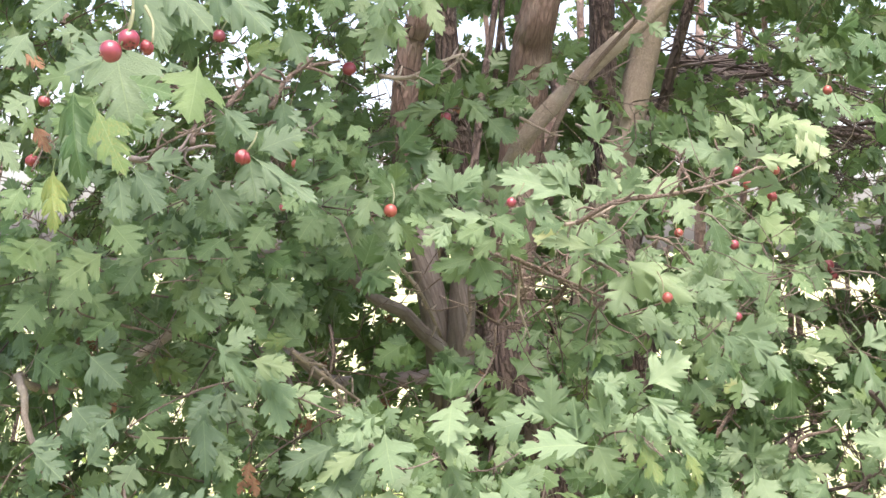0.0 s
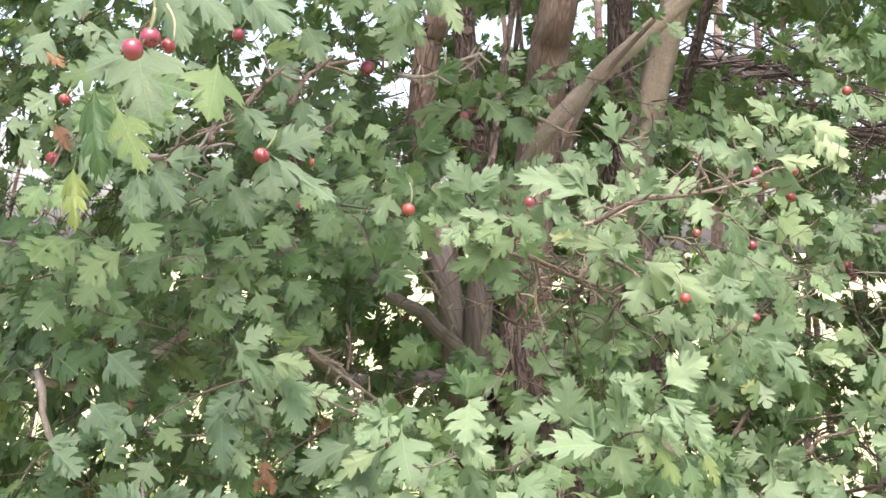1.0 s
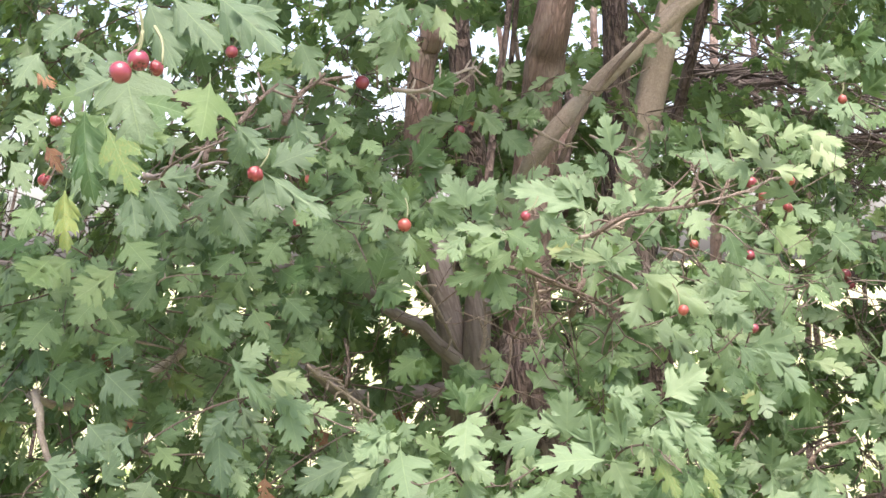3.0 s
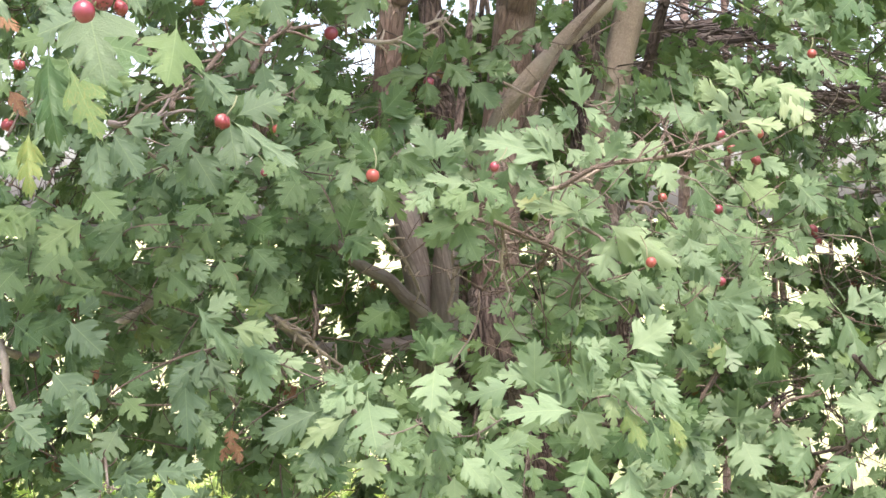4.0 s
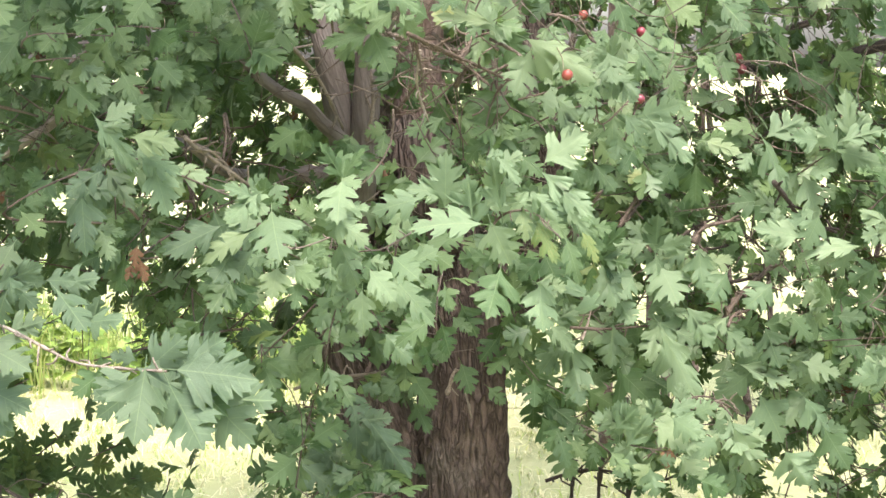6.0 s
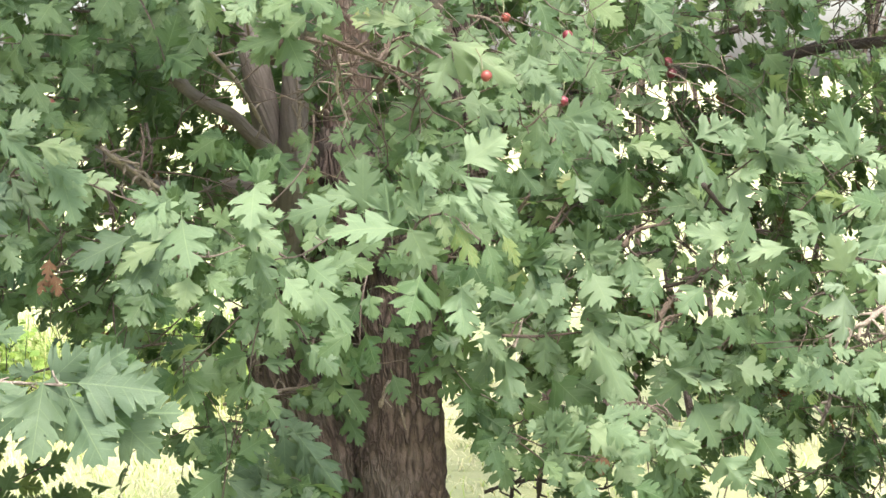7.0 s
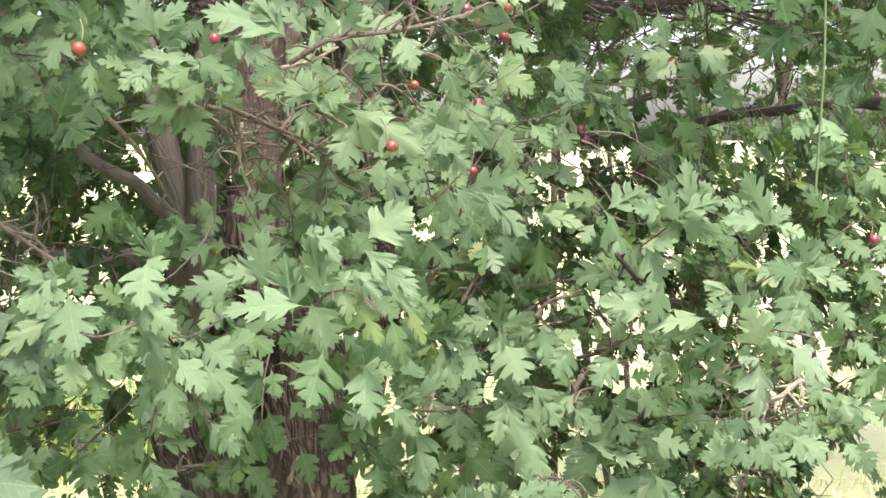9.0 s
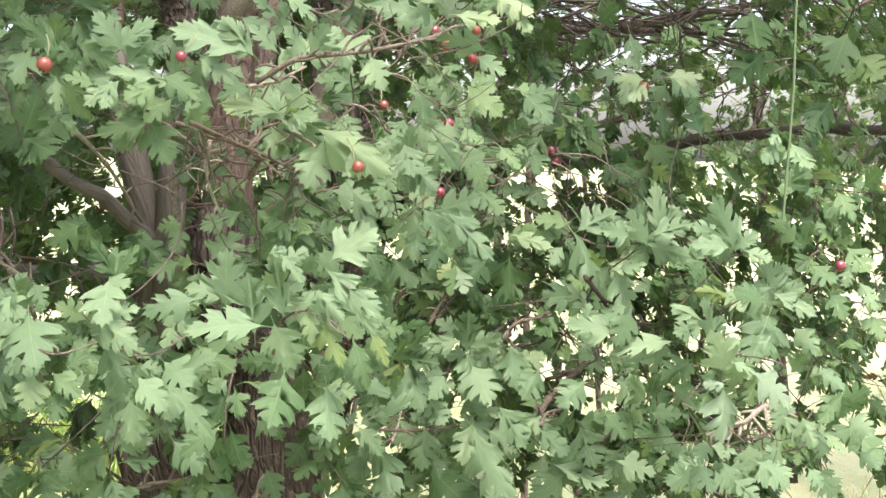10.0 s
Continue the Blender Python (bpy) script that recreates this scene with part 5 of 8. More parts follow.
spray("low shoot with small narrow leaves near the ground", BARK_TWIG, 0.002, [(-0.602, 2.605, 0.664), (-0.536, 2.607, 0.709), (-0.470, 2.608, 0.749), (-0.405, 2.609, 0.782)], [
    ((-0.572, 2.645, 0.676), (-0.544, 2.638, 0.725), "O"),
    ((-0.539, 2.586, 0.706), (-0.504, 2.571, 0.698), "O"),
    ((-0.523, 2.606, 0.711), (-0.514, 2.601, 0.764), "G"),
    ((-0.504, 2.607, 0.723), (-0.462, 2.592, 0.721), "G"),
    ((-0.474, 2.558, 0.748), (-0.454, 2.551, 0.796), "G"),
    ((-0.464, 2.608, 0.747), (-0.411, 2.592, 0.741), "O"),
    ((-0.453, 2.657, 0.744), (-0.438, 2.650, 0.787), "G"),
    ((-0.427, 2.618, 0.767), (-0.374, 2.604, 0.771), "G"),
    ((-0.403, 2.599, 0.784), (-0.368, 2.588, 0.807), "O"),
])
spray("low shoot with small narrow leaves near the ground", BARK_TWIG, 0.002, [(-0.562, 2.602, 0.660), (-0.572, 2.608, 0.704), (-0.582, 2.614, 0.743), (-0.592, 2.619, 0.776)], [
    ((-0.561, 2.576, 0.692), (-0.597, 2.569, 0.719), "G"),
    ((-0.564, 2.578, 0.704), (-0.551, 2.570, 0.741), "O"),
    ((-0.569, 2.589, 0.712), (-0.599, 2.582, 0.735), "G"),
    ((-0.574, 2.601, 0.721), (-0.560, 2.592, 0.756), "G"),
    ((-0.584, 2.632, 0.723), (-0.628, 2.625, 0.748), "G"),
    ((-0.594, 2.663, 0.727), (-0.582, 2.656, 0.769), "O"),
    ((-0.588, 2.625, 0.749), (-0.627, 2.620, 0.783), "G"),
    ((-0.586, 2.607, 0.767), (-0.570, 2.599, 0.805), "G"),
    ((-0.594, 2.629, 0.772), (-0.601, 2.622, 0.814), "G"),
])
spray("low shoot with small narrow leaves near the ground", BARK_TWIG, 0.002, [(-0.501, 2.599, 0.665), (-0.457, 2.600, 0.687), (-0.414, 2.599, 0.705), (-0.369, 2.598, 0.717)], [
    ((-0.465, 2.550, 0.690), (-0.446, 2.541, 0.723), "G"),
    ((-0.471, 2.648, 0.665), (-0.421, 2.632, 0.655), "O"),
    ((-0.446, 2.589, 0.688), (-0.413, 2.581, 0.733), "G"),
    ((-0.439, 2.618, 0.684), (-0.402, 2.604, 0.682), "O"),
    ((-0.413, 2.550, 0.710), (-0.397, 2.541, 0.747), "G"),
    ((-0.400, 2.549, 0.715), (-0.363, 2.534, 0.704), "O"),
    ((-0.399, 2.618, 0.700), (-0.368, 2.610, 0.748), "G"),
    ((-0.381, 2.589, 0.714), (-0.343, 2.573, 0.704), "G"),
    ((-0.368, 2.588, 0.719), (-0.331, 2.577, 0.736), "O"),
])
spray("low shoot with small narrow leaves near the ground", BARK_TWIG, 0.002, [(-0.643, 2.611, 0.694), (-0.616, 2.612, 0.714), (-0.589, 2.612, 0.728), (-0.562, 2.612, 0.736)], [
    ((-0.626, 2.611, 0.703), (-0.613, 2.605, 0.754), "G"),
    ((-0.618, 2.611, 0.707), (-0.577, 2.597, 0.708), "G"),
    ((-0.605, 2.592, 0.716), (-0.587, 2.584, 0.756), "G"),
    ((-0.600, 2.602, 0.718), (-0.548, 2.585, 0.707), "O"),
    ((-0.599, 2.631, 0.713), (-0.582, 2.625, 0.763), "G"),
    ((-0.595, 2.651, 0.711), (-0.552, 2.636, 0.707), "O"),
    ((-0.573, 2.592, 0.733), (-0.560, 2.586, 0.786), "O"),
    ((-0.565, 2.592, 0.737), (-0.514, 2.576, 0.728), "G"),
    ((-0.566, 2.632, 0.729), (-0.525, 2.620, 0.753), "O"),
])
spray("grey knotted dead twig", BARK_GREY, 0.004, [(0.820, 1.806, 1.127), (0.755, 1.758, 1.165), (0.721, 1.743, 1.151), (0.695, 1.747, 1.141), (0.675, 1.750, 1.134)], [
    ((0.654, 1.711, 1.109), (0.664, 1.695, 1.077), "B"),
    ((0.719, 1.700, 1.111), (0.755, 1.681, 1.092), "B"),
    ((0.689, 1.694, 1.092), (0.713, 1.676, 1.072), "B"),
    ((0.779, 1.713, 1.159), (0.787, 1.698, 1.128), "F"),
    ((0.826, 1.754, 1.130), (0.848, 1.737, 1.112), "B"),
    ((0.867, 1.779, 1.145), (0.895, 1.761, 1.127), "B"),
    ((0.829, 1.743, 1.112), (0.797, 1.737, 1.127), "B"),
    ((0.680, 1.707, 1.109), (0.695, 1.690, 1.080), "B"),
    ((0.638, 1.702, 1.085), (0.621, 1.694, 1.113), "B"),
    ((0.753, 1.716, 1.126), (0.735, 1.705, 1.102), "B"),
    ((0.785, 1.708, 1.100), (0.800, 1.693, 1.083), "B"),
    ((0.668, 1.730, 1.131), (0.657, 1.719, 1.107), "B"),
    ((0.869, 1.800, 1.156), (0.898, 1.784, 1.179), "D"),
    ((0.889, 1.792, 1.100), (0.911, 1.775, 1.082), "B"),
])
spray("bare knobbly twig", BARK_TWIG, 0.0028, [(0.054, 1.755, 1.496), (0.100, 1.725, 1.483), (0.139, 1.706, 1.463), (0.170, 1.686, 1.437)], [])
spray("bare knobbly twig", BARK_GREY, 0.002, [(0.093, 1.705, 1.476), (0.090, 1.726, 1.436), (0.105, 1.756, 1.393)], [])
spray("bare knobbly twig", BARK_TWIG, 0.003, [(0.136, 1.756, 1.434), (0.161, 1.726, 1.482), (0.166, 1.705, 1.515)], [])
spray("bare knobbly twig", BARK_TWIG, 0.002, [(0.069, 1.806, 1.405), (0.090, 1.786, 1.433), (0.109, 1.766, 1.455)], [])
spray("bare knobbly twig", BARK_TWIG, 0.0022, [(0.172, 1.706, 1.489), (0.203, 1.686, 1.472), (0.213, 1.666, 1.450)], [])
spray("bare knobbly twig", BARK_TWIG, 0.002, [(0.225, 1.606, 1.514), (0.247, 1.586, 1.508), (0.271, 1.566, 1.483)], [])
spray("bare knobbly twig", BARK_TWIG, 0.0025, [(-0.165, 2.104, 1.390), (-0.155, 2.074, 1.343), (-0.171, 2.065, 1.312)], [])
spray("bare knobbly twig", BARK_TWIG, 0.002, [(-0.015, 1.954, 1.602), (-0.029, 1.933, 1.632), (-0.040, 1.903, 1.667)], [])
spray("bare knobbly twig", BARK_GREY, 0.0025, [(0.122, 2.304, 1.709), (0.169, 2.334, 1.688), (0.196, 2.365, 1.684)], [])
spray("bare knobbly twig", BARK_GREY, 0.0025, [(0.215, 2.345, 1.702), (0.261, 2.305, 1.672), (0.288, 2.305, 1.679)], [])
spray("bare knobbly twig", BARK_TWIG, 0.0025, [(-0.383, 1.903, 1.358), (-0.361, 1.883, 1.338), (-0.313, 1.863, 1.346), (-0.268, 1.854, 1.360)], [])
spray("bare knobbly twig", BARK_TWIG, 0.0035, [(-0.217, 2.012, 1.325), (-0.203, 1.987, 1.297), (-0.192, 1.953, 1.270)], [])
spray("bare knobbly twig", BARK_TWIG, 0.004, [(-0.037, 2.516, 1.007), (-0.033, 2.502, 0.901), (-0.013, 2.488, 0.804)], [])
spray("bare knobbly twig", BARK_GREY, 0.003, [(0.166, 2.391, 0.915), (0.185, 2.396, 0.957), (0.208, 2.384, 0.878)], [])
spray("bare knobbly twig", BARK_TWIG, 0.003, [(0.398, 2.115, 1.225), (0.419, 2.119, 1.261), (0.431, 2.120, 1.273)], [])
spray("bare knobbly twig", BARK_TWIG, 0.0035, [(0.482, 2.008, 1.217), (0.501, 2.010, 1.239), (0.548, 2.009, 1.250)], [])
spray("bare knobbly twig", BARK_GREY, 0.003, [(-0.082, 2.309, 0.946), (-0.046, 2.308, 0.959), (0.008, 2.355, 0.953)], [])
spray("bare knobbly twig", BARK_TWIG, 0.0022, [(0.034, 1.755, 1.503), (0.068, 1.745, 1.476), (0.095, 1.745, 1.448)], [])
spray("bare knobbly twig", BARK_TWIG, 0.0022, [(0.107, 1.725, 1.496), (0.132, 1.706, 1.476), (0.166, 1.706, 1.476)], [])
spray("bare knobbly twig", BARK_GREY, 0.0035, [(-0.078, 2.004, 1.496), (-0.034, 2.105, 1.438), (-0.002, 2.305, 1.360)], [])
spray("bare knobbly twig", BARK_GREY, 0.004, [(0.035, 2.406, 1.335), (0.045, 2.406, 1.391), (0.042, 2.405, 1.447)], [])
spray("low twig with narrow star-like leaves", BARK_TWIG, 0.0014, [(0.391, 2.175, 0.851), (0.383, 2.001, 0.932), (0.384, 1.944, 0.963), (0.418, 1.920, 0.990)], [
    ((0.373, 1.923, 0.982), (0.346, 1.913, 1.004), "B"),
    ((0.370, 1.922, 0.968), (0.366, 1.913, 1.018), "B"),
    ((0.379, 1.920, 0.959), (0.401, 1.908, 1.001), "B"),
    ((0.387, 1.919, 0.952), (0.359, 1.907, 0.950), "B"),
    ((0.414, 1.920, 0.989), (0.416, 1.908, 1.018), "B"),
    ((0.415, 1.908, 0.989), (0.465, 1.885, 0.958), "B"),
    ((0.454, 1.916, 0.992), (0.482, 1.898, 0.977), "B"),
    ((0.474, 1.939, 0.992), (0.501, 1.923, 1.010), "B"),
    ((0.503, 1.933, 0.962), (0.478, 1.919, 0.942), "B"),
    ((0.317, 2.009, 0.940), (0.337, 1.991, 0.921), "G"),
    ((0.307, 2.047, 0.947), (0.289, 2.031, 0.920), "D"),
    ((0.348, 2.005, 0.933), (0.353, 1.988, 0.914), "G"),
])
spray("grey dead twig", BARK_TWIG, 0.00185, [(0.487, 1.962, 0.986), (0.504, 1.938, 1.010), (0.526, 1.934, 0.990)], [])
spray("grey dead twig", BARK_TWIG, 0.0018, [(0.468, 1.964, 0.993), (0.490, 1.939, 1.002), (0.516, 1.937, 1.013), (0.534, 1.934, 0.998)], [])
spray("dark dead stick", BARK_OLD, 0.004, [(0.782, 1.998, 1.038), (0.774, 1.995, 1.001), (0.762, 1.993, 0.962)], [])
spray("dark slanting stick", BARK_OLD, 0.0055, [(-0.074, 2.584, 1.055), (-0.056, 2.575, 0.977), (-0.038, 2.566, 0.904)], [])
spray("grey crooked twig", BARK_GREY, 0.004, [(-0.039, 2.467, 0.921), (0.003, 2.464, 0.932), (0.068, 2.459, 0.943), (0.096, 2.410, 0.986)], [])
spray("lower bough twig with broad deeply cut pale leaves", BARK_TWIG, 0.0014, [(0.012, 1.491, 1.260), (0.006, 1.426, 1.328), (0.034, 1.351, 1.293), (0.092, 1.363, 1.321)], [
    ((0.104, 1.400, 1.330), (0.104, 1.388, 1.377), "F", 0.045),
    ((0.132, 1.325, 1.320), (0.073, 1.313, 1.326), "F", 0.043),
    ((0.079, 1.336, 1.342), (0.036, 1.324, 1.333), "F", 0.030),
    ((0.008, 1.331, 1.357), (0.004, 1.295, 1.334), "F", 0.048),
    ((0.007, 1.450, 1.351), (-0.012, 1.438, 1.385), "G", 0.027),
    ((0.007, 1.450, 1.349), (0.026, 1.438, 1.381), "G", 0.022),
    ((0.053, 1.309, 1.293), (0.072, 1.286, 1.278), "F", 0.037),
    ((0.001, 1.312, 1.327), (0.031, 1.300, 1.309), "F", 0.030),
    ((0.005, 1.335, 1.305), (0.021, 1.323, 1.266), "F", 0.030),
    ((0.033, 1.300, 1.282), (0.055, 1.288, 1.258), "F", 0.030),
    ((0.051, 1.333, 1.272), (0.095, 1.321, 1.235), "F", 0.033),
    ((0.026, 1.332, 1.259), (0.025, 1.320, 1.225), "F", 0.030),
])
spray("drooping twig hung with pale green leaves", BARK_TWIG, 0.0014, [(-0.061, 1.493, 1.251), (-0.070, 1.386, 1.313), (-0.037, 1.343, 1.296), (0.023, 1.438, 1.306)], [
    ((-0.052, 1.299, 1.334), (-0.046, 1.270, 1.298), "F", 0.052),
    ((-0.064, 1.292, 1.349), (-0.087, 1.280, 1.331), "F", 0.029),
    ((-0.069, 1.291, 1.347), (-0.087, 1.279, 1.360), "F", 0.017),
    ((-0.047, 1.290, 1.286), (-0.052, 1.281, 1.261), "F", 0.029),
    ((-0.033, 1.298, 1.287), (-0.011, 1.286, 1.270), "G", 0.021),
    ((-0.029, 1.300, 1.272), (-0.033, 1.288, 1.251), "G", 0.024),
    ((-0.024, 1.380, 1.302), (-0.008, 1.368, 1.277), "G", 0.031),
    ((-0.017, 1.420, 1.316), (-0.038, 1.408, 1.331), "G", 0.027),
    ((-0.075, 1.400, 1.289), (-0.090, 1.388, 1.259), "C", 0.037),
    ((-0.090, 1.400, 1.294), (-0.111, 1.388, 1.259), "C", 0.043),
    ((0.080, 1.420, 1.291), (0.111, 1.408, 1.271), "G", 0.038),
    ((0.053, 1.450, 1.315), (0.080, 1.438, 1.300), "G", 0.033),
])
spray("twig with a star-shaped darker leaf among pale folded leaves", BARK_TWIG, 0.0014, [(0.148, 1.480, 1.268), (0.154, 1.402, 1.316), (0.181, 1.365, 1.327), (0.207, 1.357, 1.304)], [
    ((0.151, 1.342, 1.276), (0.139, 1.315, 1.238), "G", 0.054),
    ((0.144, 1.360, 1.317), (0.159, 1.348, 1.281), "F", 0.041),
    ((0.153, 1.352, 1.327), (0.141, 1.340, 1.378), "F", 0.027),
    ((0.148, 1.345, 1.378), (0.169, 1.333, 1.358), "F", 0.017),
    ((0.173, 1.360, 1.331), (0.177, 1.348, 1.303), "F", 0.020),
    ((0.182, 1.329, 1.323), (0.199, 1.317, 1.286), "O", 0.010),
    ((0.186, 1.326, 1.366), (0.230, 1.314, 1.328), "B", 0.028),
    ((0.210, 1.345, 1.333), (0.232, 1.333, 1.307), "B", 0.016),
    ((0.176, 1.322, 1.349), (0.197, 1.310, 1.327), "F", 0.021),
    ((0.207, 1.321, 1.308), (0.221, 1.309, 1.270), "G", 0.023),
    ((0.225, 1.341, 1.311), (0.239, 1.329, 1.285), "O", 0.013),
    ((0.187, 1.339, 1.266), (0.188, 1.327, 1.222), "F", 0.044),
])
spray("spray of grey-green narrow-lobed leaves", BARK_TWIG, 0.0014, [(0.454, 2.257, 1.088), (0.470, 2.168, 1.158), (0.434, 2.144, 1.156), (0.356, 2.137, 1.087)], [
    ((0.457, 2.137, 1.184), (0.458, 2.125, 1.244), "B", 0.050),
    ((0.446, 2.125, 1.201), (0.386, 2.113, 1.200), "B", 0.037),
    ((0.458, 2.121, 1.195), (0.506, 2.109, 1.209), "B", 0.037),
    ((0.454, 2.120, 1.187), (0.457, 2.108, 1.130), "B", 0.050),
    ((0.461, 2.110, 1.167), (0.478, 2.070, 1.126), "B", 0.071),
    ((0.418, 2.100, 1.156), (0.394, 2.079, 1.128), "B", 0.045),
    ((0.518, 2.108, 1.184), (0.540, 2.093, 1.139), "B", 0.058),
    ((0.395, 2.128, 1.081), (0.390, 2.116, 1.020), "B", 0.052),
    ((0.399, 2.108, 1.122), (0.418, 2.096, 1.087), "B", 0.046),
    ((0.455, 2.115, 1.112), (0.511, 2.103, 1.097), "B", 0.042),
    ((0.299, 2.100, 1.086), (0.335, 2.088, 1.051), "F", 0.034),
    ((0.333, 2.133, 1.059), (0.346, 2.121, 0.963), "B", 0.057),
])
spray("level twig hung with long grey-green leaves", BARK_TWIG, 0.0014, [(0.623, 2.221, 1.004), (0.658, 2.129, 1.054), (0.587, 2.119, 1.037), (0.514, 2.099, 1.095)], [
    ((0.454, 2.066, 1.084), (0.508, 2.054, 0.978), "B", 0.061),
    ((0.491, 2.071, 1.116), (0.528, 2.059, 1.060), "B", 0.049),
    ((0.555, 2.095, 1.078), (0.591, 2.083, 1.042), "B", 0.046),
    ((0.609, 2.080, 1.084), (0.628, 2.068, 1.028), "G", 0.059),
    ((0.590, 2.094, 1.013), (0.543, 2.082, 0.974), "B", 0.051),
    ((0.575, 2.086, 1.029), (0.648, 2.074, 0.998), "B", 0.042),
    ((0.607, 2.090, 0.982), (0.644, 2.078, 0.913), "B", 0.081),
    ((0.666, 2.064, 0.983), (0.710, 2.052, 0.930), "B", 0.051),
    ((0.555, 2.082, 1.101), (0.512, 2.070, 1.070), "B", 0.037),
    ((0.646, 2.080, 1.101), (0.677, 2.068, 1.070), "G", 0.050),
    ((0.708, 2.095, 1.115), (0.674, 2.071, 1.152), "G", 0.051),
    ((0.663, 2.074, 1.035), (0.718, 2.062, 1.021), "B", 0.051),
])
spray("low twig with narrow star-like leaves", BARK_TWIG, 0.0014, [(0.533, 2.190, 0.875), (0.611, 2.104, 0.925), (0.481, 2.078, 0.942), (0.416, 2.070, 0.916)], [
    ((0.410, 2.054, 0.917), (0.374, 2.042, 0.964), "B", 0.033),
    ((0.410, 2.032, 0.923), (0.397, 2.020, 0.988), "B", 0.029),
    ((0.429, 2.046, 0.919), (0.427, 2.034, 0.965), "B", 0.026),
    ((0.452, 2.043, 0.957), (0.487, 2.031, 0.913), "B", 0.049),
    ((0.475, 2.036, 0.967), (0.511, 2.024, 0.939), "B", 0.038),
    ((0.555, 2.063, 0.951), (0.567, 2.033, 0.911), "B", 0.063),
    ((0.559, 2.045, 0.943), (0.584, 2.033, 0.875), "B", 0.067),
    ((0.417, 2.069, 0.905), (0.389, 2.046, 0.878), "B", 0.050),
    ((0.496, 2.054, 0.917), (0.519, 2.042, 0.870), "B", 0.058),
    ((0.637, 2.054, 0.907), (0.668, 2.042, 0.859), "B", 0.064),
    ((0.694, 2.056, 0.939), (0.726, 2.044, 0.884), "G", 0.060),
])
spray("shaded twig with leaves coloured dark for shade", BARK_TWIG, 0.0014, [(0.406, 2.486, 0.863), (0.443, 2.389, 0.918), (0.372, 2.377, 0.879), (0.308, 2.365, 0.931)], [
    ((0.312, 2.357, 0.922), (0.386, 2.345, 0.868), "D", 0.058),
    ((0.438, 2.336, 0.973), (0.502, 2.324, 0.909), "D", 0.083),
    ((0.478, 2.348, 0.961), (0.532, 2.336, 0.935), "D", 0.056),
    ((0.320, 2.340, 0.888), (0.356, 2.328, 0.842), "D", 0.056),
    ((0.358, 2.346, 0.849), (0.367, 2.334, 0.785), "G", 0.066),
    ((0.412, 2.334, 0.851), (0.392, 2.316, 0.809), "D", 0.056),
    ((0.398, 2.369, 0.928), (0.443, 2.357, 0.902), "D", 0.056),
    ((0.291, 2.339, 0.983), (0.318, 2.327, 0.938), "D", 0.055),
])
spray("twig with one long pale leaf", BARK_TWIG, 0.0014, [(0.341, 1.773, 1.369), (0.339, 1.688, 1.426), (0.298, 1.675, 1.394), (0.283, 1.637, 1.420)], [
    ((0.306, 1.587, 1.408), (0.333, 1.575, 1.379), "B", 0.026),
    ((0.331, 1.572, 1.403), (0.376, 1.560, 1.359), "B", 0.030),
    ((0.295, 1.595, 1.446), (0.320, 1.583, 1.425), "B", 0.028),
    ((0.287, 1.586, 1.473), (0.295, 1.577, 1.440), "F", 0.038),
    ((0.269, 1.565, 1.440), (0.256, 1.555, 1.417), "G", 0.030),
    ((0.321, 1.594, 1.476), (0.344, 1.582, 1.452), "G", 0.031),
    ((0.396, 1.800, 1.457), (0.415, 1.788, 1.424), "G", 0.032),
    ((0.298, 1.700, 1.374), (0.316, 1.688, 1.349), "G", 0.033),
    ((0.292, 1.700, 1.348), (0.317, 1.688, 1.319), "G", 0.036),
])
# the pale leaf colour holds part of this shoot's light
spray("shoot with lobed leaves coloured as well lit", BARK_TWIG, 0.0014, [(0.685, 2.238, 1.286), (0.699, 2.099, 1.339), (0.661, 2.129, 1.334), (0.612, 2.203, 1.348)], [
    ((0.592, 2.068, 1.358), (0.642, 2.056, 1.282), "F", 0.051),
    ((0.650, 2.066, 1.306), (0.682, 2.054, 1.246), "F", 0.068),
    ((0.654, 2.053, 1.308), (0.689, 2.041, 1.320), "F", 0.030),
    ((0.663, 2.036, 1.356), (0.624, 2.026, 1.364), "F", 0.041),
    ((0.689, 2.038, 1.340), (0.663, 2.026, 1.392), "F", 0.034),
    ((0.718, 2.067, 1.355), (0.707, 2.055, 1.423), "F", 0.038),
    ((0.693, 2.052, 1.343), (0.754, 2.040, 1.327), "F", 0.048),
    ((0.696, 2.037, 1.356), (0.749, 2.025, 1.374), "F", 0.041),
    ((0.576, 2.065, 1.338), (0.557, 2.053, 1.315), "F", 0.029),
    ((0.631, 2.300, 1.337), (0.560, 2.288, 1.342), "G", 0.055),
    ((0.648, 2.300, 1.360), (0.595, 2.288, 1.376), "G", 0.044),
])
spray("dark leaves over the level limb", BARK_TWIG, 0.0014, [(0.759, 2.694, 1.324), (0.847, 2.651, 1.401), (0.721, 2.631, 1.363), (0.567, 2.477, 1.342)], [
    ((0.830, 2.606, 1.466), (0.860, 2.594, 1.395), "D", 0.084),
    ((0.790, 2.603, 1.446), (0.819, 2.563, 1.425), "D", 0.073),
    ((0.867, 2.595, 1.486), (0.897, 2.558, 1.447), "D", 0.073),
    ((0.745, 2.596, 1.515), (0.776, 2.560, 1.476), "G", 0.072),
    ((0.566, 2.200, 1.465), (0.567, 2.169, 1.440), "G", 0.043),
    ((0.619, 2.590, 1.256), (0.560, 2.557, 1.288), "D", 0.072),
    ((0.515, 2.582, 1.306), (0.559, 2.549, 1.279), "D", 0.071),
    ((0.729, 2.615, 1.233), (0.772, 2.588, 1.246), "D", 0.063),
    ((0.899, 2.599, 1.245), (0.929, 2.561, 1.208), "D", 0.074),
])
